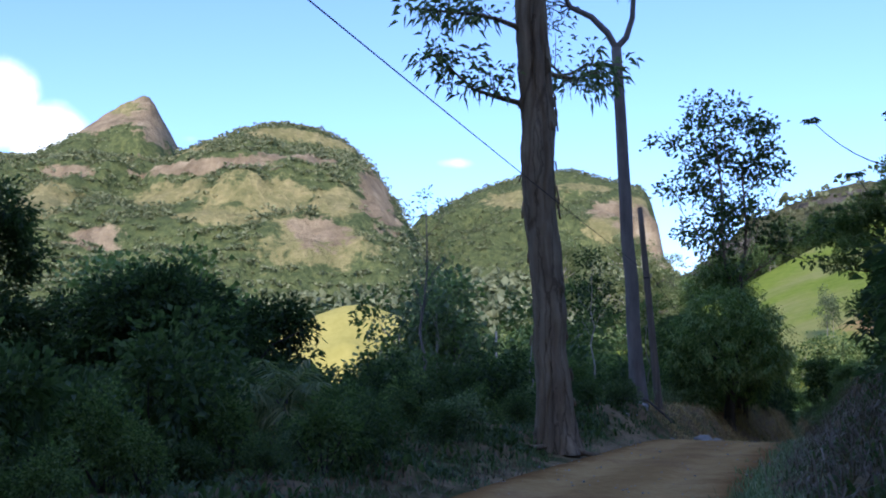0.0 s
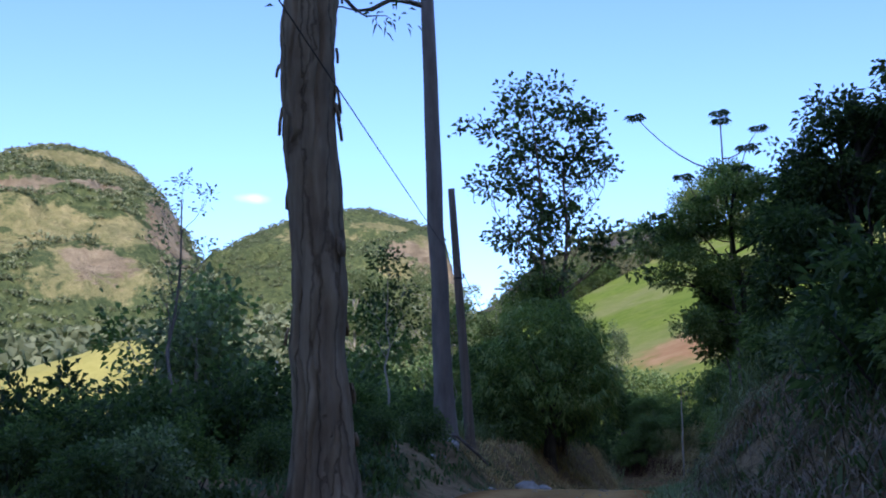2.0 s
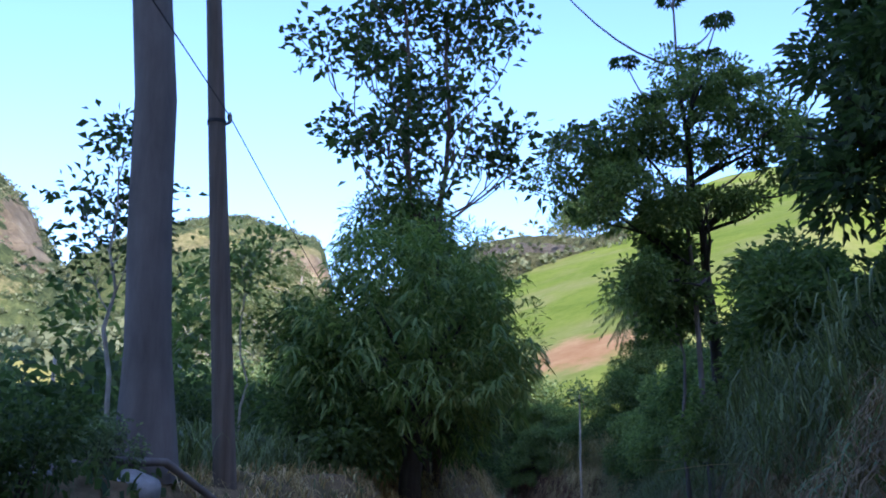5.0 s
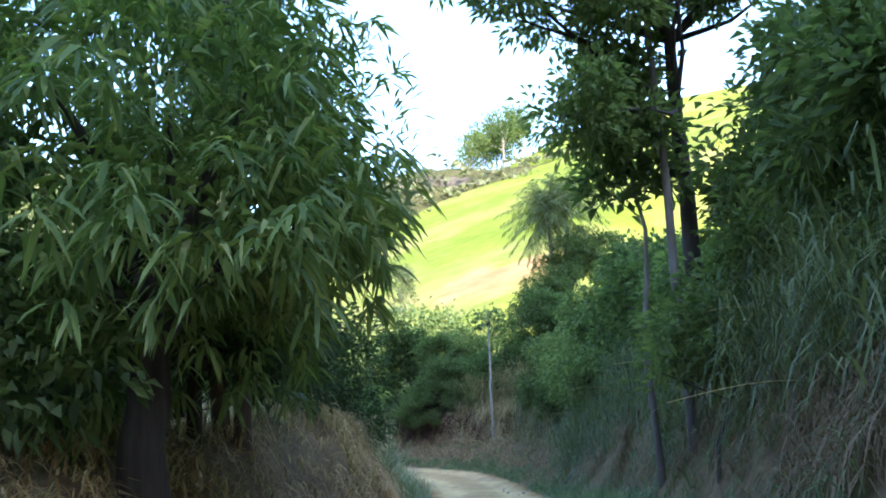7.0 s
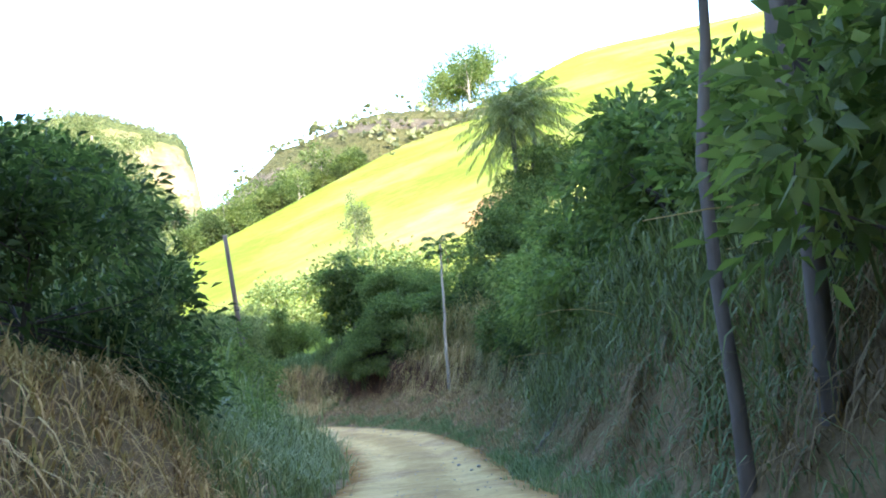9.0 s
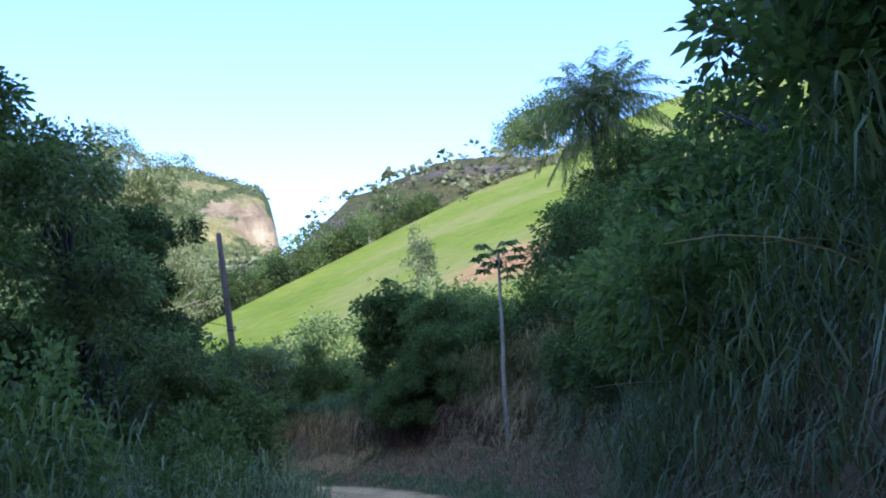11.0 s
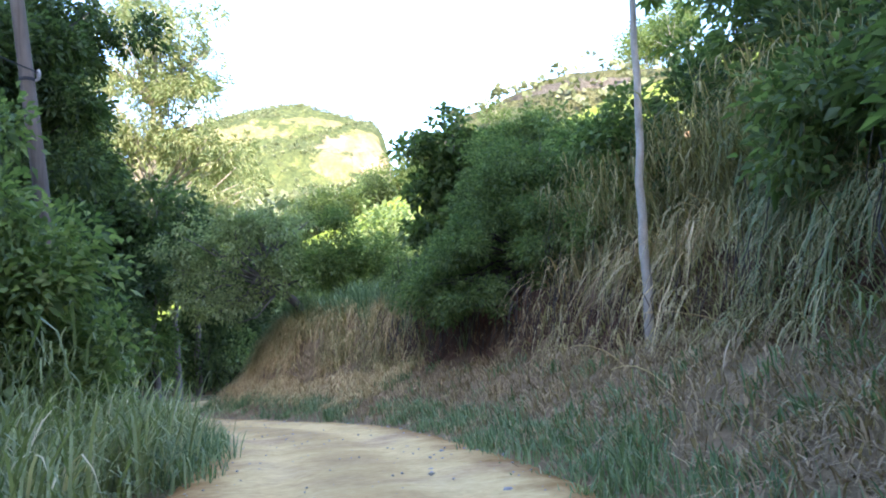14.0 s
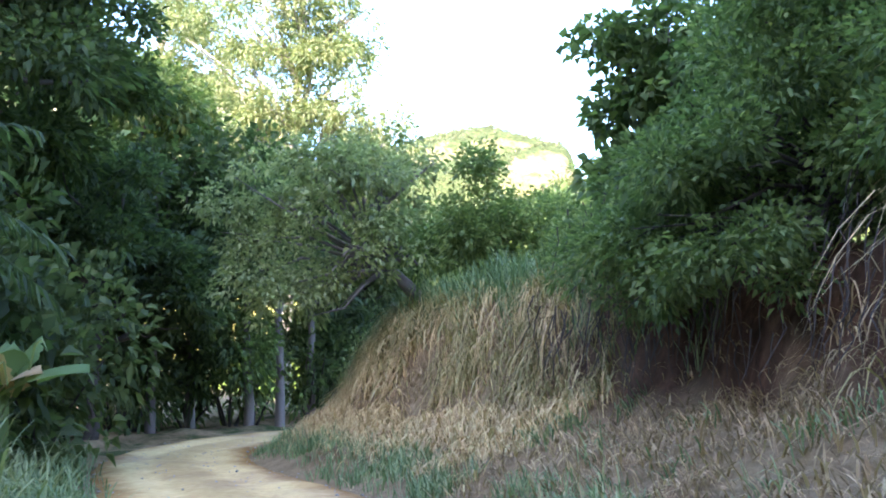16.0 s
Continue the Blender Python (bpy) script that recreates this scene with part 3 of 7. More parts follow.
# ---- hills and mountains ----
def nearest_on(poly, x, y):
    best = np.full(x.shape, 1e9)
    zc = np.zeros(x.shape)
    for a, b in zip(poly[:-1], poly[1:]):
        ax, ay, az = a
        dx, dy, dz = b[0] - ax, b[1] - ay, b[2] - az
        t = np.clip(((x - ax) * dx + (y - ay) * dy) / (dx * dx + dy * dy), 0, 1)
        r = np.hypot(x - ax - t * dx, y - ay - t * dy)
        hit = r < best
        best, zc = np.where(hit, r, best), np.where(hit, az + t * dz, zc)
    return best, zc


def ridge(name, poly, width, step, power, amp, base, material, label, category="hill", seed=0.0):
    poly = np.array(poly, float)
    lo, hi = poly[:, :2].min(0) - width, poly[:, :2].max(0) + width
    xs, ys = np.arange(lo[0], hi[0], step), np.arange(lo[1], hi[1], step)
    x, y = np.meshgrid(xs, ys, indexing="ij")
    r, zc = nearest_on(poly, x, y)
    r = r * (1 + 0.18 * fbm(x, y, width * 0.8, 3, seed))
    z = base + (zc - base) * (1 - np.clip(r / width, 0, 1.2) ** power) + amp * fbm(x, y, width * 0.5, 5, seed + 1)
    ob = new(name, mesh_np(name, np.stack([x, y, z], -1).reshape(-1, 3), grid_faces(len(xs), len(ys)), material, True))
    return tagged(ob, label, category, kind="structure")


# the sunlit meadow: a long hillside that climbs away to the right
A0 = np.array([62.0, 240.0])
AE, AN = np.array([0.809, 0.588]), np.array([0.588, -0.809])
aa, bb = np.arange(-90, 480, 4.0), np.arange(-70, 230, 3.0)
AA, BB = np.meshgrid(aa, bb, indexing="ij")


def meadow_z(a, b):
    """Height of the hillside: a along its crest, b down from the crest towards the road."""
    crest = 18.0 + 0.379 * a - 0.0004 * np.clip(a - 330, 0, None) ** 2
    brow = 92 + 0.25 * np.clip(a, 0, None)
    tilt = 0.135 * (1 - smooth(60, 260, a))
    soft = np.sqrt(b * b + 36.0) - 6.0
    face = np.where(b > 0, tilt * np.minimum(soft, brow) - 0.42 * np.clip(b - brow, 0, None), -0.55 * soft)
    return crest + face + 0.6 * fbm(a, b, 60.0, 3) * smooth(0, 15, np.abs(b))


MZ = meadow_z(AA, BB)
MX, MY = A0[0] + AA * AE[0] + BB * AN[0], A0[1] + AA * AE[1] + BB * AN[1]
meadow = new("meadow_hill", mesh_np("meadow_hill", np.stack([MX, MY, MZ], -1).reshape(-1, 3), grid_faces(len(aa), len(bb))[:, ::-1], M_MEADOW, True))
tagged(meadow, "smooth bright green pasture on a sunlit hillside", "hill", kind="structure")

ridge("rocky_ridge", [(96, 385, 30), (107, 371, 50), (130, 362, 70), (158, 353, 82), (200, 338, 84), (270, 322, 92), (420, 300, 110)], 120, 4.0, 1.5, 2.5, -8, M_RIDGE, "scrubby ridge with bare brown rock outcrops")
ridge("pasture_hill", [(-110, 392, 18), (-66, 396, 31), (-46, 398, 38), (-36, 400, 39), (0, 420, 26)], 75, 5.0, 1.6, 0.6, -8, M_PASTURE, "small sunlit yellow-green pasture hill")
ridge("wooded_foothill", [(-420, 560, 40), (-200, 600, 46), (-60, 640, 62), (80, 700, 88), (200, 760, 92), (330, 720, 70)], 260, 10.0, 1.5, 6, -8, M_WOODS, "low foothill covered with green woods")
ridge("shading_hill", [(-520, -142, 152), (-250, -188, 149), (-60, -220, 158), (-38, -224, 170), (0, -230, 173), (100, -247, 184), (520, -320, 194)], 160, 10.0, 1.6, 3, -8, M_WOODS, "wooded hill behind the road that keeps it in shade")


def mountain(name, bearing, distance, height, front, back, material, label, step=9.0, seed=0.0):
    """A mountain in its own axes: u to the right, w away, as seen from the valley. height(u) is its skyline."""
    b = radians(bearing)
    u = np.arange(height[0], height[1], step)
    w = np.arange(-front, back, step * 1.3)
    U, W = np.meshgrid(u, w, indexing="ij")
    ux, uy = math.cos(b), -math.sin(b)
    wx, wy = math.sin(b), math.cos(b)
    n1, n2 = fbm(U, W, 260, 5, seed), fbm(U, W, 60, 4, seed + 1)
    sky_line = height[2](U + 14 * n1)
    k = np.where(W < 0, np.clip(-W / front, 0, 1) ** 1.65, np.clip(W / back, 0, 1) ** 2)
    gully = 1 + 0.10 * n1 * smooth(0, 0.4, k) + 0.03 * n2 * smooth(0, 0.3, k)
    Zm = sky_line * (1 - k) * gully + 4.0 * n2 - 10
    # ledges: sheer bands of rock between gentler slopes
    ledge = Zm + 38 * n1 + 0.10 * U
    band = smooth(-0.35, 0.5, fbm(U, W, 420, 3, seed + 3))
    Zm = Zm + 17.0 * band * np.sin(ledge * 6.283 / 118.0) * smooth(60, 140, Zm) * smooth(0.01, 0.16, k)
    Xm, Ym = distance * wx + U * ux + W * wx, distance * wy + U * uy + W * wy
    ob = new(name, mesh_np(name, np.stack([Xm, Ym, Zm], -1).reshape(-1, 3), grid_faces(len(u), len(w)), material, True))
    tagged(ob, label, "mountain", kind="structure")
    return ob


def dome_line(u):
    right = 404 * (1 - np.clip(u / 242, 0, 1) ** 3.2)
    left = np.maximum(404 - 52 * np.clip(-u / 140, 0, None) ** 1.6, 342 - 0.02 * np.clip(-u - 150, 0, None))
    return np.where(u > 0, right, left)


def peak_line(u):
    s = np.sqrt(u * u + 64) - 8
    return np.maximum(np.where(u > 0, 513 - 1.8 * s, 513 - 0.80 * s), 300)


def far_dome_line(u):
    right = 427 - 0.30 * u - 330 * smooth(128, 185, u)
    left = 427 - 0.0011 * u * u - 0.10 * np.clip(-u - 200, 0, None)
    return np.where(u > 0, right, np.maximum(left, 250))


dome = mountain("granite_dome", -11.0, 1350, (-760, 300, dome_line), 620, 300, M_MOUNTAIN, "broad granite dome with bare cliffs, woods and pasture")
peak = mountain("granite_peak", -19.6, 1560, (-260, 200, peak_line), 400, 200, M_PEAK, "pointed granite peak with bare rock sides", seed=2.0)
far_dome = mountain("granite_dome", 8.5, 1700, (-520, 230, far_dome_line), 600, 300, M_FAR_DOME, "far rounded mountain with a sheer rock end", seed=4.0)

# ---- plant kit ----
def unit(v):
    return v / np.maximum(np.linalg.norm(v, axis=-1, keepdims=True), 1e-9)


def leaf_quads(P, D, L, W, rng, droop=0.2, fold=0.25):
    """Folded leaves: two triangles each."""
    n = len(P)
    L, W = np.broadcast_to(L, n)[:, None], np.broadcast_to(W, n)[:, None]
    S = unit(np.cross(D, unit(rng.normal(size=(n, 3)) + np.array([0, 0, 1.2]))))
    N = np.cross(S, D)
    midp = P + D * L * 0.45
    tip = P + D * L
    tip[:, 2] -= (droop * L)[:, 0]
    v = np.stack([P, midp + S * W / 2 + N * W * fold, tip, midp - S * W / 2 + N * W * fold], 1).reshape(-1, 3)
    i = np.arange(n)[:, None] * 4
    f = np.concatenate([i + np.array([[0, 1, 2]]), i + np.array([[0, 2, 3]])], 1).reshape(-1, 3)
    return v, f


def leaf_arcs(P, D, L, W, rng, droop=0.5):
    """Long leaves that arch: a strip of four triangles each."""
    n = len(P)
    L, W = np.broadcast_to(L, n)[:, None], np.broadcast_to(W, n)[:, None]
    S = unit(np.cross(D, unit(rng.normal(size=(n, 3)) * 0.5 + np.array([0, 0, 1.0]))))
    down = np.array([0, 0, -1.0]) * droop

    def at(s):
        return P + D * L * s + down * L * s * s
    v = np.stack([P, at(0.35) - S * W / 2, at(0.35) + S * W / 2, at(0.72) - S * W * 0.42, at(0.72) + S * W * 0.42, at(1.0)], 1).reshape(-1, 3)
    i = np.arange(n)[:, None] * 6
    f = np.concatenate([i + np.array([[a, b, c]]) for a, b, c in ((0, 2, 1), (1, 2, 4), (1, 4, 3), (3, 4, 5))], 1).reshape(-1, 3)
    return v, f


def blades(P, head, L, lean, W, rng, droop=0.6, fine=False):
    """Grass blades: arching strips of three pieces."""
    n = len(P)
    L, lean, W, droop = (np.broadcast_to(q, n) for q in (L, lean, W, droop))
    hx, hy = np.cos(head), np.sin(head)
    rows = []
    stops = (0.0, 0.25, 0.48, 0.68, 0.86, 1.0) if fine else (0.0, 0.4, 0.75, 1.0)
    wide = (0.7, 1.0, 0.95, 0.75, 0.45, 0.0) if fine else (0.8, 1.0, 0.7, 0.0)
    last = len(stops) - 1
    for k, s in enumerate(stops):
        out = L * lean * s ** 1.4
        up = L * (s * np.sqrt(np.clip(1 - lean ** 2 * 0.8, 0.05, 1)) - droop * s ** 3)
        c = P + np.stack([hx * out, hy * out, up], -1)
        w = (W * wide[k] / 2)[:, None] * np.stack([-hy, hx, np.zeros(n)], -1)
        if k < last:
            rows += [c - w, c + w]
        else:
            rows.append(c)
    v = np.stack(rows, 1).reshape(-1, 3)
    i = np.arange(n)[:, None] * (2 * last + 1)
    t3 = []
    for k in range(last - 1):
        o = 2 * k
        t3 += [(o, o + 1, o + 3), (o, o + 3, o + 2)]
    t3.append((2 * last - 2, 2 * last - 1, 2 * last))
    f = np.concatenate([i + np.array([q]) for q in t3], 1).reshape(-1, 3)
    return v, f


def tube(V, F, pts, radii, sides=7, wob=0.0, rng=None, cap=True):
    """A tapered round limb along pts, added to the lists V and F (triangles)."""
    pts = [np.array(p, float) for p in pts]
    start = len(V)
    ref = np.array([1.0, 0.13, 0.07])
    for i, p in enumerate(pts):
        d = pts[min(i + 1, len(pts) - 1)] - pts[max(i - 1, 0)]
        d /= max(np.linalg.norm(d), 1e-9)
        e1 = ref - d * (ref @ d)
        e1 /= max(np.linalg.norm(e1), 1e-9)
        e2 = np.cross(d, e1)
        for k in range(sides):
            a = 6.28318 * k / sides
            r = radii[i] * (1 + (wob * rng.uniform(-1, 1) if rng is not None else 0))
            V.append(p + r * (math.cos(a) * e1 + math.sin(a) * e2))
    for i in range(len(pts) - 1):
        for k in range(sides):
            a, b = start + i * sides + k, start + i * sides + (k + 1) % sides
            F.append((a, b, b + sides))
            F.append((a, b + sides, a + sides))
    if cap:
        V.append(pts[-1])
        c = len(V) - 1
        o = start + (len(pts) - 1) * sides
        for k in range(sides):
            F.append((o + k, o + (k + 1) % sides, c))


def limb_points(rng, p, d, length, n, bend=0.25, up=0.0):
    pts = [np.array(p, float)]
    d = np.array(d, float)
    for _ in range(n):
        d = d + rng.normal(size=3) * bend + np.array([0, 0, up])
        d /= np.linalg.norm(d)
        pts.append(pts[-1] + d * length / n)
    return pts, d


def skeleton(rng, trunk_pts, trunk_r, limbs, length, levels=2, start=0.35, up=0.12, spread=0.9, taper=0.6, sides=8, kids=3):
    """Trunk, limbs and twigs. Gives triangles and the twig ends with their directions."""
    V, F, tips = [], [], []
    n = len(trunk_pts)
    tube(V, F, trunk_pts, trunk_r, sides, 0.05, rng)

    def grow(p, d, ln, r, level):
        pts, dd = limb_points(rng, p, d, ln, 4, 0.2, up * 0.5)
        tube(V, F, pts, [r * (1 - 0.16 * i) for i in range(5)], 5 if level == 1 else 4)
        if level >= levels:
            tips.append((pts[-1], dd))
            tips.append((pts[-2], dd))
            return
        for k in range(kids):
            j = rng.integers(2, 5)
            nd = dd + rng.normal(size=3) * 0.65 + np.array([0, 0, up])
            grow(pts[j], nd / np.linalg.norm(nd), ln * rng.uniform(0.45, 0.7), r * 0.5, level + 1)
    turn = rng.uniform(0, 6.28)
    for i in range(limbs):
        f = start + (1 - start) * (i + rng.uniform(0, 0.8)) / limbs
        f = min(f, 0.995)
        x = f * (n - 1)
        k = int(x)
        p = trunk_pts[k] + (trunk_pts[min(k + 1, n - 1)] - trunk_pts[k]) * (x - k)
        turn += 2.4 + rng.uniform(-0.5, 0.5)
        d = np.array([math.cos(turn) * spread, math.sin(turn) * spread, 0.35 + up * 2 + 0.5 * f])
        r = np.interp(x, np.arange(n), trunk_r) * 0.5
        grow(p, d / np.linalg.norm(d), length * (1.1 - taper * f) * rng.uniform(0.75, 1.15), max(r, 0.015), 1)
    return V, F, tips


def leaves_at(rng, tips, per, spread, L, W, droop=0.2, outward=0.7):
    """Clusters of leaves round twig ends."""
    T = np.array([t[0] for t in tips])
    D0 = np.array([t[1] for t in tips])
    n = len(T) * per
    P = np.repeat(T, per, 0) + rng.normal(size=(n, 3)) * spread * np.array([1, 1, 0.7])
    D = unit(np.repeat(D0, per, 0) * 0.5 + unit(P - np.repeat(T, per, 0)) * outward + rng.normal(size=(n, 3)) * 0.4)
    return leaf_quads(P, D, L * rng.uniform(0.6, 1.25, n), W * rng.uniform(0.7, 1.2, n), rng, droop)


def blob_leaves(rng, blobs, clusters, per, size, L, W, droop=0.25, arch=False):
    """Leaf clumps spread over the skins of overlapping ellipsoids (x, y, z, rx, ry, rz)."""
    Ps, Ds = [], []
    vol = np.array([b[3] * b[4] + b[3] * b[5] for b in blobs])
    for b, share in zip(blobs, vol / vol.sum()):
        k = max(int(clusters * share), 2)
        u = unit(rng.normal(size=(k, 3)))
        u[:, 2] = np.where(u[:, 2] < -0.55, -u[:, 2], u[:, 2])
        rad = rng.uniform(0.55, 1.08, (k, 1)) ** 0.7
        c = np.array(b[:3]) + u * np.array(b[3:6]) * rad
        n = k * per
        off = unit(rng.normal(size=(n, 3))) * rng.uniform(0.1, 1.0, (n, 1)) ** 0.6 * size
        p = np.repeat(c, per, 0) + off
        Ps.append(p)
        Ds.append(unit(unit(off) * 0.8 + np.repeat(u, per, 0) * 0.6 + rng.normal(size=(n, 3)) * 0.35))
    P, D = np.concatenate(Ps), np.concatenate(Ds)
    n = len(P)
    make = leaf_arcs if arch else leaf_quads
    return make(P, D, L * rng.uniform(0.6, 1.25, n), W * rng.uniform(0.7, 1.25, n), rng, droop)


def plant(name, label, category, wood, leaves, wood_mat, leaf_mat, at, group="", wood_name="trunk", leaf_name="crown"):
    """A plant standing at the place at: an Empty with its wood and its leaves; coordinates are relative to at."""
    root = new(name)
    root.location = at
    tagged(root, label, category, group)
    if wood and len(wood[0]):
        part(wood_name, mesh_np(name + "_" + wood_name, np.array(wood[0]), np.array(wood[1]), wood_mat, True), root)
    if leaves is not None:
        part(leaf_name, mesh_np(name + "_" + leaf_name, leaves[0], leaves[1], leaf_mat), root)
    return root


def straight(p0, p1, n=6, rng=None, wob=0.0):
    p0, p1 = np.array(p0, float), np.array(p1, float)
    return [p0 + (p1 - p0) * i / n + (rng.normal(size=3) * wob * math.sin(math.pi * i / n) if rng is not None else 0) for i in range(n + 1)]


def gz(x, y):
    return float(ground_z(np.array([x]), np.array([y]))[0])


def stand(x, y, turn=0.0, size=1.0, sink=0.1, tall=1.0):
    return Matrix.LocRotScale((x, y, gz(x, y) - sink * size), Euler((0, 0, turn)), (size, size, size * tall))


def join_meshes(parts):
    V, F, o = [], [], 0
    for v, f in parts:
        v, f = np.asarray(v), np.asarray(f)
        V.append(v)
        F.append(f + o)
        o += len(v)
    return np.concatenate(V), np.concatenate(F)

# ---- large trees ----
rng = np.random.default_rng(11)
 


def eucalyptus_peeling():
    """The thick old trunk with furrowed, peeling bark."""
    base = (3.03, 23.65, gz(3.03, 23.65) - 0.15)
    top = np.array([2.50, 23.7, 12.5]) - np.array(base)
    pts = straight((0, 0, 0), top, 14, rng, 0.05) + [top + np.array((-0.25, 0.1, 3.0)), top + np.array((-0.7, 0.3, 6.5))]
    z = np.array([p[2] for p in pts])
    rad = np.interp(z, [0, 0.5, 1.5, 3, 5, 9, 12, 19], [0.66, 0.55, 0.47, 0.44, 0.45, 0.47, 0.46, 0.16])
    V, F = [], []
    # furrowed trunk: deep wandering cracks between plates of bark
    sides, zs = 96, np.concatenate([np.arange(0, 13, 0.12), np.arange(13, 19, 0.5)])
    zs = zs[zs < z[-1]]
    axis = np.stack([np.interp(zs, z, [q[i] for q in pts]) for i in range(3)], 1)
    rz = np.interp(zs, z, rad)
    ang = np.linspace(0, 6.28318, sides, endpoint=False)
    A, H = np.meshgrid(ang, zs)
    grooves = np.zeros_like(A)
    for j in range(9):
        mid_a = 0.7 * j + rng.uniform(-0.2, 0.2) + 0.28 * np.sin(H * rng.uniform(0.5, 1.1) + rng.uniform(0, 6)) + 0.07 * np.sin(H * 4.1 + j)
        da = np.abs((A - mid_a + 3.14159) % 6.28318 - 3.14159)
        live = 0.5 + 0.5 * np.sin(H * rng.uniform(0.4, 0.9) + rng.uniform(0, 6))
        grooves += np.exp(-(da / 0.075) ** 2) * (0.35 + 0.65 * live)
    plates = fbm(A * 0.9, H, 1.6, 4, 3.0)
    steps = np.round(plates * 4) / 4
    rr = rz[:, None] * (1 + 0.045 * steps + 0.03 * plates - 0.20 * np.clip(grooves, 0, 1.2)) * (1 + 0.3 * np.exp(-H / 0.45) * (0.5 + 0.5 * np.sin(4 * A)))
    rr += rng.uniform(-0.006, 0.006, rr.shape)
    V = list((axis[:, None, :] + rr[..., None] * np.stack([np.cos(A), np.sin(A), np.zeros_like(A)], -1)).reshape(-1, 3))
    F = []
    for i in range(len(zs) - 1):
        for k in range(sides):
            q, b = i * sides + k, i * sides + (k + 1) % sides
            F += [(q, b, b + sides), (q, b + sides, q + sides)]
    tips = []
    for at_z, d, ln in ((9.3, (-1, 0.2, 0.35), 3.4), (10.6, (1, 0.3, 0.2), 2.4), (11.5, (-0.6, -0.5, 0.7), 3.2), (12.5, (0.7, -0.4, 0.6), 3.0), (14, (-0.8, 0.5, 0.6), 3.5), (15.5, (0.8, 0.5, 0.7), 3.2), (17, (0, -0.8, 0.9), 3), (18, (0.2, 0.8, 1), 3)):
        p = np.array([np.interp(at_z, z, [q[i] for q in pts]) for i in range(3)])
        lp, dd = limb_points(rng, p, unit(np.array(d, float)), ln, 5, 0.18, 0.05)
        tube(V, F, lp, [0.10, 0.08, 0.065, 0.05, 0.035, 0.02], 6)
        for j in range(2, 6):
            for _ in range(3):
                tp, td = limb_points(rng, lp[j], unit(dd + rng.normal(size=3) * 0.8), 0.9, 3, 0.25)
                tube(V, F, tp, [0.02, 0.015, 0.01, 0.006], 4)
                tips.append((tp[-1], td))
                tips.append((tp[1], td))
    lv = leaves_at(rng, tips, 15, 0.20, 0.30, 0.085, 0.5)
    t = plant("eucalyptus_tree", "tall eucalyptus with thick furrowed brown peeling bark", "tree", (V, F), lv, M_BARK_PEEL, M_LEAF_GREY, base)
    # loose plates of bark that stand off the trunk
    for k in range(20):
        zz = rng.uniform(5.0, 11.5) if k < 15 else rng.uniform(1, 5)
        a = rng.normal() * 0.35 - 0.35 if k % 4 else rng.uniform(2.6, 3.6)
        p = np.array([np.interp(zz, z, [q[i] for q in pts]) for i in range(3)])
        r = np.interp(zz, z, rad) * 1.01
        ln, w = rng.uniform(0.18, 0.5), rng.uniform(0.08, 0.2)
        lift = rng.uniform(0.01, 0.07)
        out = np.array((math.cos(a), math.sin(a), 0))
        sd = np.array((-math.sin(a), math.cos(a), 0))
        vv = []
        for s, off in ((0, lift + 0.02), (0.5, 0.035 + lift * 0.4), (1.0, 0.02)):
            c = p + out * (r + off) + np.array((0, 0, s * ln))
            wd = w * (0.7, 1.0, 0.6)[int(s * 2)]
            for q in (-1, 1):
                vv += [c + sd * q * wd / 2 + out * 0.012, c + sd * q * wd / 2 * 0.9 - out * 0.03]
        ff = []
        for i in range(2):
            o = i * 4
            ff += [(o, o + 2, o + 6), (o, o + 6, o + 4), (o + 1, o + 5, o + 7), (o + 1, o + 7, o + 3), (o, o + 4, o + 5), (o, o + 5, o + 1), (o + 2, o + 3, o + 7), (o + 2, o + 7, o + 6)]
        ff += [(0, 1, 3), (0, 3, 2), (8, 10, 11), (8, 11, 9)]
        part("bark_plate", mesh_np("bark_plate", np.array(vv), np.array(ff), M_BARK_PEEL), t)


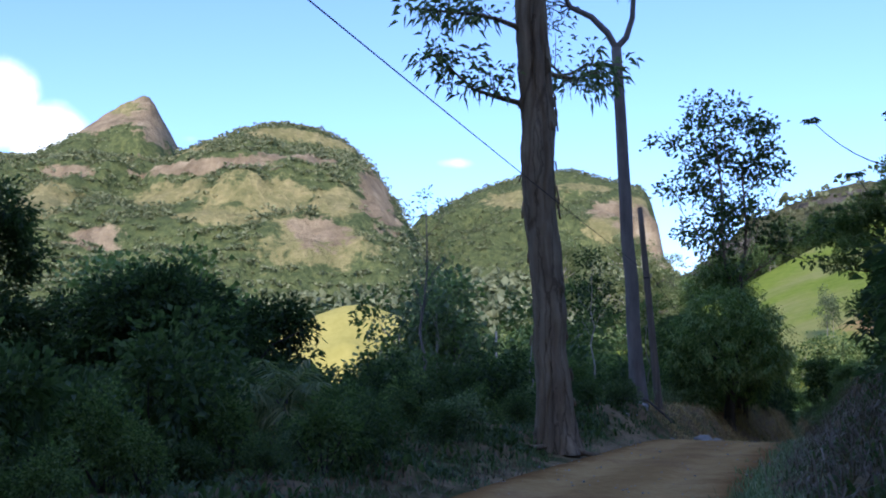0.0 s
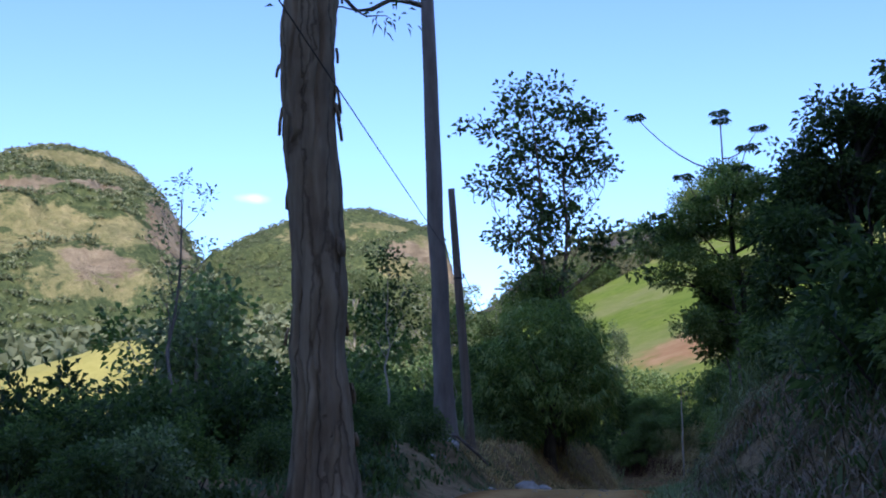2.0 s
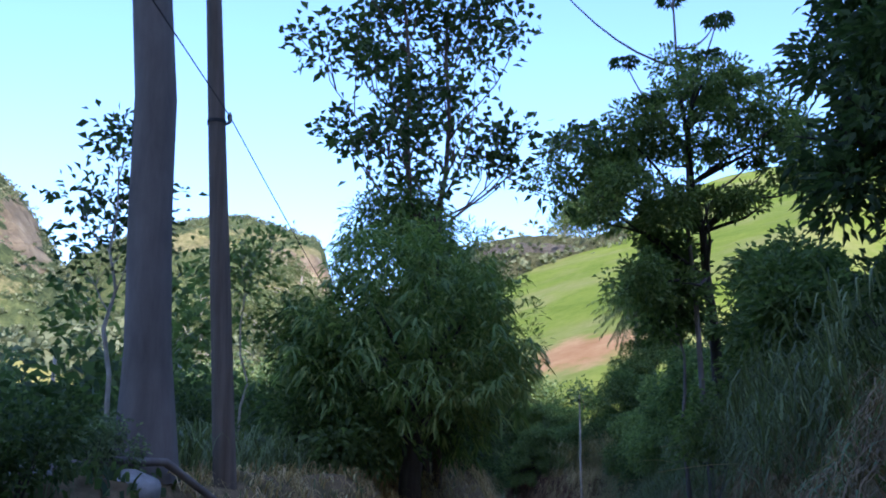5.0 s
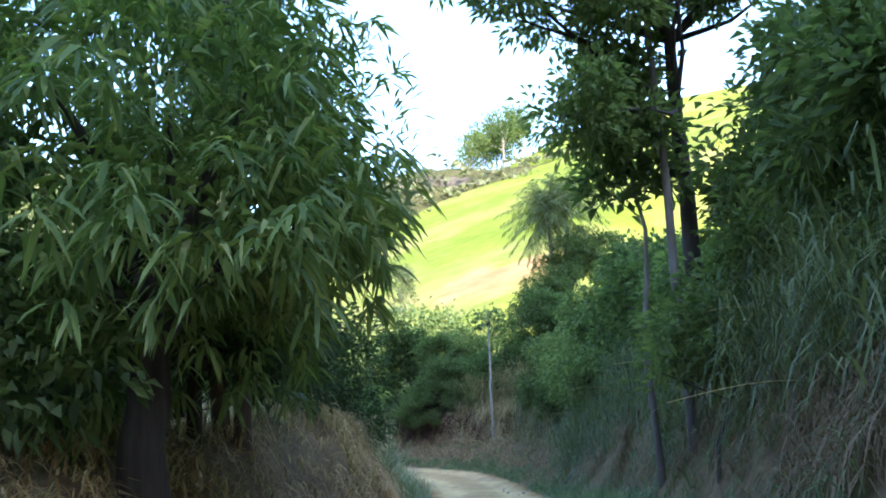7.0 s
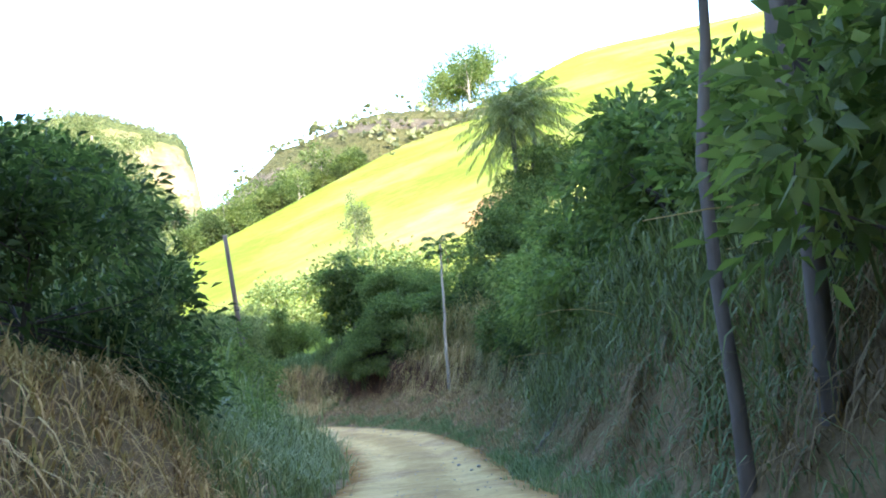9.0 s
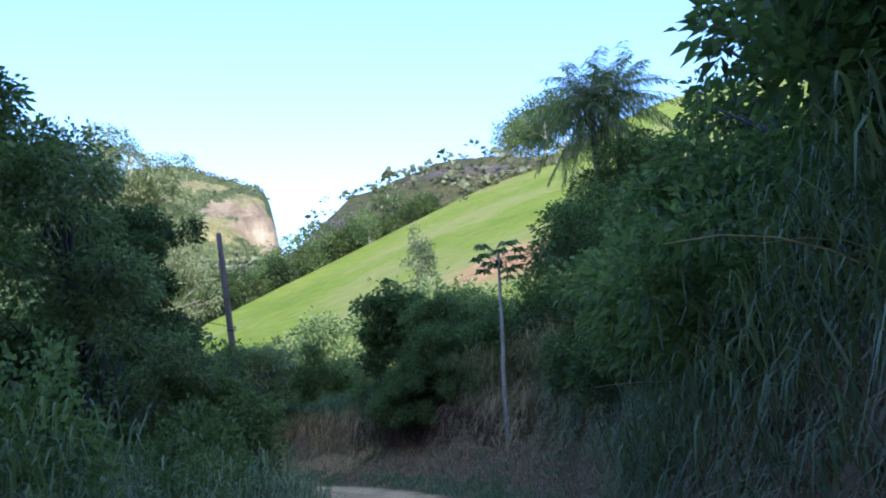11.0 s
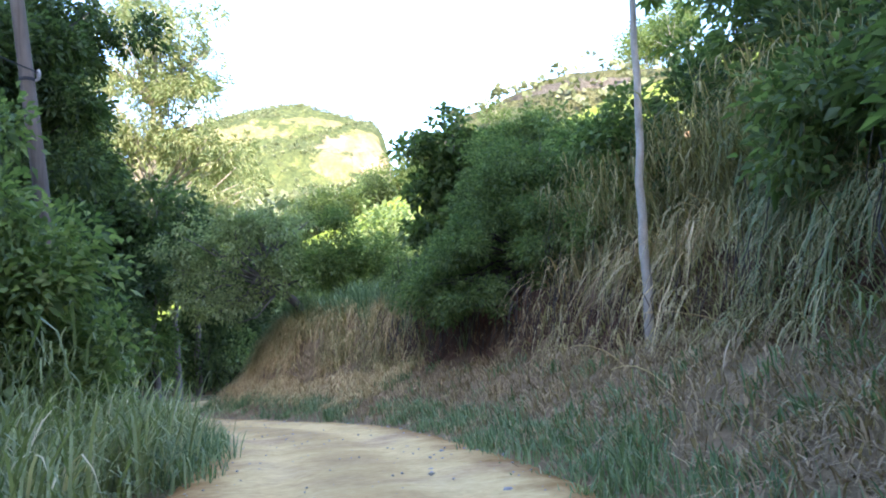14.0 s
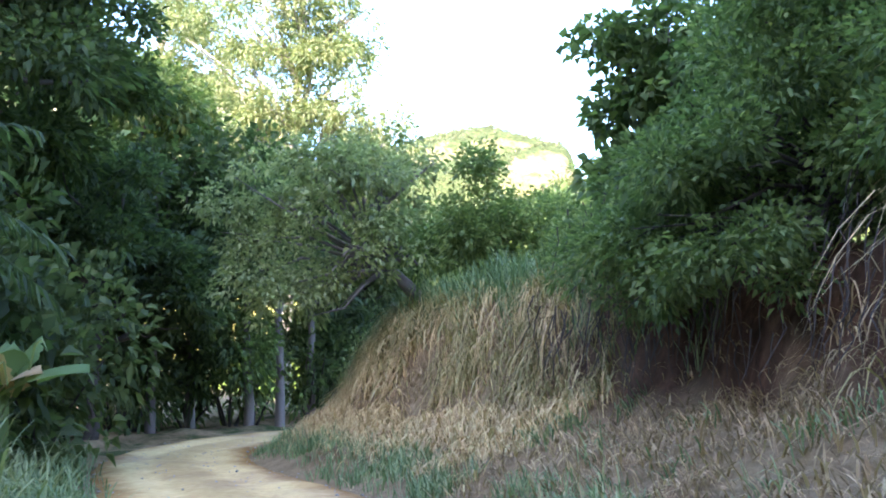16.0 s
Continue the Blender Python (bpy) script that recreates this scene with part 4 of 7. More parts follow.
def eucalyptus_smooth():
    """The slender grey trunk with a fork high up and a crooked limb below it."""
    bx, by = 8.0, 36.3
    base = np.array((bx, by, gz(bx, by) - 0.15))
    fork = np.array((7.55, 36.3, 16.1)) - base
    pts = straight((0, 0, 0), fork, 9, rng, 0.03)
    V, F = [], []
    tube(V, F, pts, list(np.interp(np.linspace(0, 1, 10), [0, 0.04, 0.1, 1], [0.42, 0.34, 0.30, 0.22])), 14, 0.03, rng)
    tips = []

    def arm(p, way, r0, n=4):
        q = [np.array(p)]
        for w in way:
            q.append(q[-1] + np.array(w))
        tube(V, F, q, list(np.linspace(r0, r0 * 0.55, len(q))), 8)
        return q

    def twigs(q, count, ln):
        for _ in range(count):
            k = rng.integers(1, len(q))
            lp, dd = limb_points(rng, q[k], unit(q[k] - q[k - 1] + rng.normal(size=3) * 0.8), ln, 4, 0.3, 0.05)
            tube(V, F, lp, [0.04, 0.03, 0.02, 0.014, 0.008], 5)
            for j in (2, 3, 4):
                tips.append((lp[j], dd))
    q1 = arm(fork, [(-0.35, 0, 0.7), (-0.7, 0, 0.75), (-0.9, 0.1, 0.5), (-0.6, 0.2, 1.4), (-0.6, 0, 1.6)], 0.16)
    q2 = arm(fork, [(0.45, 0, 0.5), (0.3, 0, 0.9), (0.1, 0, 1.3), (0.4, 0.2, 1.6), (0.6, 0, 1.8)], 0.15)
    low = fork * 0.945
    q3 = arm(low, [(-0.6, 0, 0.12), (-0.7, 0, 0.0), (-0.6, 0.1, -0.35), (-0.5, 0, -0.1), (-0.5, 0, 0.5), (-0.4, 0.2, 0.9)], 0.10)
    for q, c in ((q1, 13), (q2, 13), (q3, 5)):
        twigs(q[2:], c, 2.0)
    lv = leaves_at(rng, tips, 12, 0.35, 0.30, 0.09, 0.4)
    plant("eucalyptus_tree", "slender grey eucalyptus with a smooth forked trunk", "tree", (V, F), lv, M_BARK_GREY, M_LEAF_GREY, tuple(base))


def utility_pole(x, y, top, r):
    base = np.array((x, y, gz(x, y) - 0.3))
    V, F = [], []
    tube(V, F, straight((0, 0, 0), np.array(top) - base, 8), list(np.linspace(r * 1.25, r * 0.85, 9)), 14)
    root = new("utility_pole")
    root.location = tuple(base)
    tagged(root, "weathered grey-brown wooden utility pole leaning slightly", "pole", "utility poles")
    part("post", mesh_np("post", np.array(V), np.array(F), M_POLE, True), root)
    # pin insulator near the top and a steel band
    p = base + (np.array(top) - base) * 0.655 - base
    V, F = [], []
    tube(V, F, [p + np.array((r * 1.0, 0, -0.05)), p + np.array((r + 0.06, 0, 0)), p + np.array((r + 0.06, 0, 0.10)), p + np.array((r + 0.06, 0, 0.16))], [0.02, 0.03, 0.045, 0.02], 8)
    part("insulator", mesh_np("insulator", np.array(V), np.array(F), M_STONE, True), root)
    V, F = [], []
    tube(V, F, [p + np.array((0, 0, -0.06)), p + np.array((0, 0, 0.0))], [r * 1.08, r * 1.08], 14)
    part("band", mesh_np("band", np.array(V), np.array(F), M_CABLE, True), root)
    return base + p + np.array((r + 0.06, 0, 0.1))


def cable(name, p, q, sag, label):
    pts = [np.array(p) + (np.array(q) - np.array(p)) * i / 30 - np.array((0, 0, sag * 4 * (i / 30) * (1 - i / 30))) for i in range(31)]
    V, F = [], []
    tube(V, F, pts, [0.010] * 31, 6)
    tagged(new(name, mesh_np(name, np.array(V), np.array(F), M_CABLE, True)), label, "cable", "overhead cables")


eucalyptus_peeling()
eucalyptus_smooth()
pin_a = utility_pole(9.2, 37.8, (8.7, 37.9, 9.35), 0.14)
pin_b = utility_pole(31.2, 84.5, (30.2, 84.3, 5.3), 0.12)
cable("overhead_cable", (-7.9, -8.0, 5.7), pin_a, 0.15, "thin dark cable sagging up to a wooden pole")
cable("overhead_cable", pin_a, pin_b, 1.5, "thin dark cable running between two wooden poles")


def open_tree(name, label, x, y, height, crown_r, seed, stems=1, r=0.18, start=0.4, limbs=11, per=16, spread=0.35, L=0.3, W=0.16, wood=None, leaf=None, lean=(0, 0), up=0.15, kids=4, sink=0.2, base_z=None):
    g = np.random.default_rng(seed)
    parts_v, parts_f, tips = [], [], []
    for s in range(stems):
        top = np.array((lean[0] + (s - (stems - 1) / 2) * height * 0.10, lean[1], height * (1 - 0.08 * s)))
        tp = straight(((s - (stems - 1) / 2) * 0.3, 0, 0), top, 8, g, height * 0.012)
        v, f, t = skeleton(g, tp, list(np.linspace(r, r * 0.25, 9)), limbs, crown_r, 2, start, up, 0.9, 0.55, 8, kids)
        parts_v.append((v, f))
        tips += t
    wv, wf = join_meshes(parts_v)
    lv = leaves_at(g, tips, int(per * 2.6), spread * 1.15, L * 1.1, W * 1.15)
    z = gz(x, y) if base_z is None else base_z
    return plant(name, label, "tree", (wv, wf), lv, wood or M_BARK_DARK, leaf or M_LEAF_DARK, (x, y, z - sink))


open_tree("broadleaf_tree", "tall thin tree with sparse dark leaves against the sky", 15.9, 47.2, 15.6, 4.0, 3, 2, 0.15, 0.40, 13, 9, 0.27, 0.28, 0.17, M_BARK_BROWN, M_LEAF_DARK)
open_tree("sapling", "thin upright sapling with pale trunk and a leafy top", 25.35, 48.7, 9.2, 1.6, 7, 1, 0.085, 0.62, 9, 12, 0.25, 0.3, 0.15, M_BARK_GREY, M_LEAF)
open_tree("bare_tree", "nearly leafless twiggy tree above the shrubs", -1.0, 50, 14.2, 2.6, 17, 1, 0.12, 0.45, 9, 2, 0.2, 0.25, 0.12, M_BARK_GREY, M_LEAF_GREY, up=0.35)


def dense_tree(name, label, x, y, blobs, seed, r=0.18, L=0.26, W=0.13, leaf=None, wood=None, thick=1.0, droop=0.25, clump=0.5, z0=None, arch=False, kmin=2, limbs=5):
    """A leafy tree: trunk and limbs that reach into rounded masses of foliage (x, y, z, rx, ry, rz in the world)."""
    g = np.random.default_rng(seed)
    base = np.array((x, y, (gz(x, y) if z0 is None else z0) - 0.25))
    B = [(b[0] - base[0], b[1] - base[1], b[2] - base[2], b[3], b[4], b[5]) for b in blobs]
    V, F = [], []
    hi = max(b[2] for b in B)
    top = np.array((np.mean([b[0] for b in B]), np.mean([b[1] for b in B]), hi))
    tr = straight((0, 0, 0), top, 8, g, 0.12)
    if "bush" in name:
        r = r * 0.45
    tube(V, F, tr, list(np.linspace(r * 1.2, r * 0.3, 9)), 8, 0.05, g)
    tips = []
    for b in B:
        c = np.array(b[:3])
        for _ in range(limbs):
            k = int(np.clip(8 * (b[2] - b[5]) / hi, kmin, 7))
            u = unit(g.normal(size=3))
            q = c + u * np.array(b[3:6]) * 0.8
            m = (tr[k] + q) / 2 + g.normal(size=3) * 0.25 + np.array((0, 0, 0.2))
            tube(V, F, [tr[k], (tr[k] + m) / 2, m, (m + q) / 2 + g.normal(size=3) * 0.15, q], [r * 0.4, r * 0.33, r * 0.25, r * 0.16, r * 0.06], 5)
    parts_l = []
    for b in B:
        area = b[3] * b[4] * 2 + (b[3] + b[4]) * b[5] * 2
        clumps = int(area * 4.2 * thick / clump)
        # break the mass into boughs of uneven size, so that its outline is ragged and sky shows between
        lumps = []
        for _ in range(int(7 + 2 * b[3])):
            u = unit(g.normal(size=3))
            f = g.uniform(0.26, 0.5)
            c = np.array(b[:3]) + u * np.array(b[3:6]) * g.uniform(0.45, 0.95)
            lumps.append((*c, b[3] * f * 1.15, b[4] * f * 1.15, b[5] * f * 0.85))
        parts_l.append(blob_leaves(g, lumps, clumps, int(26 * (0.03 / (L * W)) ** 0.5 * clump / 0.5), clump * 0.9, L * 1.12, W * 1.15, droop, arch))
    return plant(name, label, "tree", (np.array(V), np.array(F)), join_meshes(parts_l), wood or M_BARK_DARK, leaf or M_LEAF_DARK, tuple(base))


# right-hand side of the first stretch
dense_tree("dark_tree", "large dense dark-leaved tree beside the road", 21.8, 34.6, [(22.8, 34.8, 9.6, 2.6, 2.6, 2.0), (22.6, 35.4, 10.6, 2.2, 2.2, 1.7), (18.9, 34.6, 5.8, 1.4, 1.4, 1.3), (20.3, 34.2, 7.2, 1.6, 1.6, 1.4), (23.2, 34.4, 7.8, 3.0, 3.0, 2.2), (24.2, 33.4, 12.4, 2.0, 2.0, 1.5), (20.8, 33.2, 4.8, 2.0, 2.0, 1.5), (24.6, 32.2, 8.4, 2.4, 2.4, 2.0)], 101, 0.22, 0.24, 0.11, thick=0.75)
dense_tree("dark_tree", "spreading dark-leaved tree in flat layers on the bank", 27.2, 48.8, [(22.6, 49.6, 10.4, 1.8, 1.6, 0.9), (24.8, 48.4, 10.8, 2.2, 1.8, 1.2), (23.3, 47.8, 8.6, 2.0, 1.8, 1.1), (27.2, 46.6, 11.2, 2.0, 1.8, 1.2), (28.4, 45.4, 9.6, 1.7, 1.5, 0.9), (23.6, 47.6, 6.0, 1.6, 1.5, 0.7), (26.2, 47.2, 8.4, 1.4, 1.3, 0.7), (25.4, 47.0, 12.8, 1.8, 1.8, 1.0)], 102, 0.2, 0.2, 0.09, M_LEAF, thick=0.85, clump=0.45, kmin=4, limbs=3)
dense_tree("bank_bush", "dark leafy bush at the foot of a tree", 23.4, 45.0, [(24.0, 45.6, 1.1, 1.0, 1.0, 0.9), (25.2, 46.4, 1.7, 1.2, 1.2, 1.0), (26.0, 45.2, 2.6, 1.2, 1.2, 1.2)], 120, 0.08, 0.2, 0.09, M_LEAF)
dense_tree("mango_sapling", "young mango growth with long dark leaves", 15.2, 46.6, [(14.7, 46.2, 2.6, 1.2, 1.2, 1.0), (15.4, 46.6, 4.2, 1.6, 1.6, 1.4), (14.8, 47.0, 6.2, 1.7, 1.7, 1.5), (15.6, 47.6, 7.4, 1.4, 1.4, 0.9), (16.6, 44.9, 2.7, 0.8, 0.8, 0.7), (17.2, 45.7, 3.3, 0.7, 0.7, 0.6), (16.0, 44.8, 4.0, 1.0, 1.0, 0.9), (16.7, 45.7, 4.8, 0.8, 0.8, 0.7)], 121, 0.10, 0.22, 0.05, M_LEAF_MANGO, droop=0.6, thick=1.0, arch=True, limbs=2)
dense_tree("roadside_bush", "rounded green bush crowding against the mango tree", 11.3, 44.2, [(12.0, 44.4, 2.2, 1.2, 1.2, 1.2), (12.4, 45.0, 3.8, 1.2, 1.2, 1.0), (12.2, 43.0, 1.4, 1.1, 1.1, 1.0)], 145, 0.09, 0.18, 0.08, M_LEAF, thick=0.9)
dense_tree("bank_bush", "dark tangled bush on top of the earth bank", 19.4, 53.6, [(19.8, 53.6, 1.4, 1.3, 1.3, 1.3), (20.4, 55.2, 0.6, 1.2, 1.2, 1.2), (18.6, 52.4, 2.0, 1.3, 1.3, 1.2), (21.2, 56.8, -0.2, 1.0, 1.0, 0.9), (18.2, 50.8, 1.0, 1.0, 1.0, 0.9)], 161, 0.08, 0.17, 0.06, M_LEAF_DARK, thick=0.75)
dense_tree("roadside_bush", "tall green bush hiding the foot of the pole", 30.2, 82.6, [(30.2, 82.4, -1.6, 1.3, 1.3, 1.2), (29.6, 83.2, -0.2, 1.2, 1.2, 1.0), (31.0, 83.2, -2.4, 1.2, 1.2, 1.1), (28.8, 81.6, -2.2, 1.3, 1.3, 1.3)], 146, 0.07, 0.18, 0.09, M_LEAF)
dense_tree("bank_bush", "feathery green bush on the brow of the bank", 39.2, 104.6, [(38.7, 103.6, -0.2, 1.0, 1.0, 1.2), (38.8, 103.4, 1.2, 0.7, 0.7, 0.9), (39.8, 104.8, 0.2, 1.2, 1.2, 1.0), (41.0, 104.0, 0.0, 1.2, 1.2, 1.1), (38.2, 106.4, -0.4, 1.4, 1.4, 1.2)], 147, 0.09, 0.18, 0.07, M_LEAF)
open_tree("umbrella_tree", "slender young tree with a thin flat crown", 10.45, 45.05, 5.2, 1.25, 148, 1, 0.045, 0.84, 7, 4, 0.24, 0.2, 0.1, M_BARK_PALE, M_LEAF, up=0.02)
# masses over the cut bank
dense_tree("bank_tree", "dark leafy tree overhanging the cut bank", 37.4, 63.2, [(36.4, 63.8, 2.4, 1.9, 1.9, 1.5), (38.4, 65.6, 4.9, 1.3, 1.3, 0.9), (36.4, 62.4, 5.0, 1.2, 1.2, 0.8), (35.6, 61.4, 2.0, 1.4, 1.4, 1.1), (38.8, 65.0, 2.4, 2.0, 2.0, 1.5)], 103, 0.12, 0.22, 0.1, M_LEAF, thick=0.6)
dense_tree("bank_tree", "dark leafy tree overhanging the cut bank", 40.4, 71.4, [(39.4, 71.6, 1.2, 2.2, 2.2, 1.7), (41.2, 70.4, 3.0, 1.8, 1.8, 1.5), (39.0, 68.4, 1.2, 1.8, 1.8, 1.5), (42.6, 74.0, 2.8, 2.2, 2.2, 1.8)], 104, 0.16, 0.23, 0.11, M_LEAF, thick=0.85)
dense_tree("bank_tree", "dark leafy tree rising over the straight bank", 35.3, 58.5, [(34.7, 58.5, 3.7, 1.6, 1.6, 1.5), (36.2, 61.0, 5.0, 1.4, 1.4, 1.3), (34.6, 57.5, 3.9, 1.4, 1.4, 1.3)], 164, 0.11, 0.17, 0.08, M_LEAF, thick=0.45)
dense_tree("bank_tree", "dark tree at the foot of the palms", 49.0, 85.0, [(48.4, 85.6, 7.4, 1.9, 1.9, 1.6), (50.6, 86.2, 8.6, 2.0, 2.0, 1.6), (52.6, 86.4, 9.6, 1.9, 1.9, 1.5), (47.0, 84.4, 5.2, 1.8, 1.8, 1.6)], 163, 0.16, 0.2, 0.09, M_LEAF, thick=0.9)
dense_tree("bank_tree", "leafy green tree on the slope above the bank", 31.8, 55.0, [(31.6, 55.2, 3.0, 1.9, 1.9, 1.6), (32.8, 57.0, 3.2, 1.8, 1.8, 1.5), (33.6, 59.0, 3.2, 1.9, 1.9, 1.5), (30.6, 52.6, 2.6, 1.5, 1.5, 1.3)], 105, 0.15, 0.26, 0.12, M_LEAF, thick=0.7)
dense_tree("bank_bush", "tall leafy bush on the shaded bank", 24.6, 40.2, [(24.0, 40.6, 2.4, 1.4, 1.4, 1.4), (22.6, 40.2, 3.8, 1.3, 1.3, 1.3), (23.9, 41.6, 4.9, 1.4, 1.4, 1.2), (24.4, 43.4, 4.6, 1.4, 1.4, 1.2), (25.0, 39.4, 3.8, 1.6, 1.6, 1.5), (26.4, 42.0, 3.2, 1.7, 1.7, 1.5)], 116, 0.1, 0.22, 0.1, M_LEAF)
dense_tree("bank_bush", "tall leafy bush on the shaded bank", 27.6, 46.6, [(27.2, 46.6, 2.0, 1.5, 1.5, 1.6), (28.8, 48.4, 2.6, 1.8, 1.8, 1.7), (29.6, 51.0, 2.2, 1.7, 1.7, 1.6), (26.7, 46.4, 3.9, 1.1, 1.1, 1.0), (27.3, 46.4, 5.0, 1.1, 1.1, 1.0), (28.6, 47.0, 4.8, 1.4, 1.4, 1.2), (27.8, 45.6, 5.6, 1.2, 1.2, 1.1)], 117, 0.1, 0.22, 0.1, M_LEAF)
dense_tree("bank_bush", "fresh green bush on the bank slope", 34.2, 61.6, [(33.6, 61.6, 0.6, 1.5, 1.5, 1.3), (35.0, 63.4, 0.6, 1.6, 1.6, 1.4), (36.2, 66.4, 0.4, 1.6, 1.6, 1.5)], 118, 0.1, 0.2, 0.1, M_LEAF)
dense_tree("bank_bush", "leafy bush hanging over the grassy bank", 42.6, 77.2, [(41.8, 78.4, -0.4, 1.5, 1.5, 1.4), (42.8, 76.4, 1.2, 1.7, 1.7, 1.5), (43.8, 79.2, 1.6, 1.7, 1.7, 1.5), (44.8, 82.8, 3.4, 1.7, 1.7, 1.5), (46.2, 84.4, 5.0, 1.7, 1.7, 1.3), (43.9, 80.6, 4.2, 1.6, 1.6, 1.6), (45.8, 86.6, 2.8, 1.5, 1.5, 1.3), (43.3, 86.7, 1.5, 1.3, 1.3, 1.2), (41.0, 75.0, -0.6, 1.3, 1.3, 1.2)], 130, 0.1, 0.2, 0.1, M_LEAF)
dense_tree("bank_tree", "leafy bush leaning out over the shaded hollow", 43.4, 92.6, [(40.3, 92.4, -1.5, 1.2, 1.4, 1.0), (41.3, 92.0, -0.5, 1.4, 1.5, 1.2), (42.7, 91.2, -1.5, 1.3, 1.3, 1.0), (42.4, 91.8, 0.8, 1.6, 1.6, 1.2), (43.8, 91.2, 1.0, 1.8, 1.8, 1.5), (41.4, 94.2, -0.4, 1.4, 1.4, 1.2), (40.3, 94.4, -1.5, 1.0, 1.0, 0.8), (43.8, 94.0, 1.8, 1.6, 1.6, 1.4), (42.0, 89.6, -0.6, 1.1, 1.1, 0.9), (40.9, 91.2, -2.2, 0.9, 0.9, 0.6), (39.9, 93.4, -2.3, 0.8, 0.8, 0.55)], 131, 0.12, 0.125, 0.06, M_LEAF, thick=1.1, clump=0.4)
# left of the middle stretch
dense_tree("roadside_tree", "dense dark green tree beyond the tall grass", 25.8, 80.2, [(25.0, 80.0, 2.8, 2.3, 2.3, 2.2), (24.8, 80.6, 6.2, 1.9, 1.9, 1.7), (24.0, 79.4, 0.8, 2.6, 2.6, 2.0), (27.2, 82.0, 0.4, 1.9, 1.9, 1.6), (23.4, 79.0, 5.4, 2.4, 2.4, 2.2)], 106, 0.2, 0.22, 0.1, M_LEAF_OLIVE, thick=0.65)
dense_tree("roadside_tree", "dense green tree with drooping twigs by the grass", 21.0, 74.5, [(21.0, 74.8, 2.8, 2.7, 2.7, 2.4), (20.2, 73.6, 6.0, 2.4, 2.4, 2.0), (22.4, 76.0, 5.6, 2.2, 2.2, 2.0)], 107, 0.2, 0.22, 0.1, M_LEAF, thick=0.65)
# sunlit gums beyond the bend
dense_tree("gum_tree", "sunlit pale eucalyptus with airy yellow-green leaves", 30.0, 139.5, [(31.5, 139, 17.5, 4.4, 3.6, 3.0), (27.0, 140, 12.5, 3.6, 3.6, 3.0), (35.0, 140, 11.5, 3.0, 3.0, 2.4), (28.5, 139, 22.5, 4.2, 4.0, 3.0), (24.5, 142, 18.0, 3.8, 3.8, 3.2), (33.5, 139, 6.5, 3.4, 3.0, 2.4), (34.3, 134.1, 15.2, 3.0, 3.0, 2.4), (30.5, 134.8, 17.8, 3.0, 3.0, 2.4), (31.4, 135.2, 11.4, 3.0, 3.0, 2.4), (35.3, 134.2, 11.6, 3.0, 3.0, 2.4), (28.4, 135.7, 13.9, 3.0, 3.0, 2.4), (33.6, 133.8, 19.6, 3.0, 3.0, 2.4), (36.0, 134.3, 8.3, 3.0, 3.0, 2.4)], 123, 0.4, 0.34, 0.11, M_GUM, M_BARK_PALE, 0.26, 0.5, 0.7)
dense_tree("gum_tree", "sunlit pale eucalyptus with airy yellow-green leaves", 20.0, 147.0, [(20.5, 147, 17.0, 4.2, 4.0, 3.2), (17.5, 146, 11.0, 3.6, 3.4, 3.0), (21.5, 147, 23.0, 3.6, 3.6, 3.0)], 124, 0.4, 0.36, 0.12, M_GUM, M_BARK_PALE, 0.45, 0.5, 0.8)
# the shaded bend
dense_tree("bend_tree", "tall dark tree leaning over the bend", 26.6, 99.5, [(27.0, 99.6, 3.4, 2.7, 2.7, 2.4), (26.4, 101.0, 7.4, 3.0, 3.0, 2.3), (29.2, 102.4, 8.4, 2.4, 2.4, 1.8), (25.4, 97.0, 0.4, 2.4, 2.4, 2.2), (28.6, 104.2, 4.8, 2.2, 2.2, 1.6), (28.4, 100.6, 5.4, 2.0, 2.0, 1.6), (26.4, 98.4, 6.4, 2.3, 2.3, 1.9), (25.6, 98.0, -2.6, 2.0, 2.0, 1.8)], 108, 0.28, 0.25, 0.12)
dense_tree("bend_tree", "rounded dark green tree behind the bend", 25.8, 114.0, [(26.2, 112.4, -0.6, 2.4, 2.6, 2.1), (25.6, 114.0, 2.6, 3.2, 3.0, 2.6), (29.4, 117.0, 1.8, 2.6, 2.6, 2.0), (23.0, 111.0, 1.6, 3.0, 3.0, 2.8), (27.0, 116.0, 6.0, 3.0, 3.0, 2.4)], 109, 0.24, 0.27, 0.14, M_LEAF)
dense_tree("bend_tree", "dark tree shading the road beyond the bend", 34.0, 121.0, [(32.8, 120.8, 1.4, 3.0, 3.0, 2.2), (36.4, 122.4, 0.6, 2.8, 2.8, 2.2), (30.4, 122.6, 3.6, 3.4, 3.0, 2.6)], 110, 0.22, 0.3, 0.15)
dense_tree("roadside_tree", "leaning tree with a drooping grey-green crown", 37.6, 103.2, [(35.4, 102.4, 0.4, 2.0, 1.9, 1.5), (36.2, 103.0, 1.4, 1.7, 1.7, 1.1), (33.9, 102.8, -1.2, 1.6, 1.5, 1.3), (33.2, 103.0, 0.4, 1.4, 1.4, 1.2), (36.4, 101.8, -0.7, 1.3, 1.3, 0.9), (34.6, 102.0, -1.9, 1.0, 1.0, 0.7)], 111, 0.17, 0.15, 0.085, M_LEAF_OLIVE, M_BARK_GREY, 0.55, 0.4, 0.34, kmin=3, limbs=7)
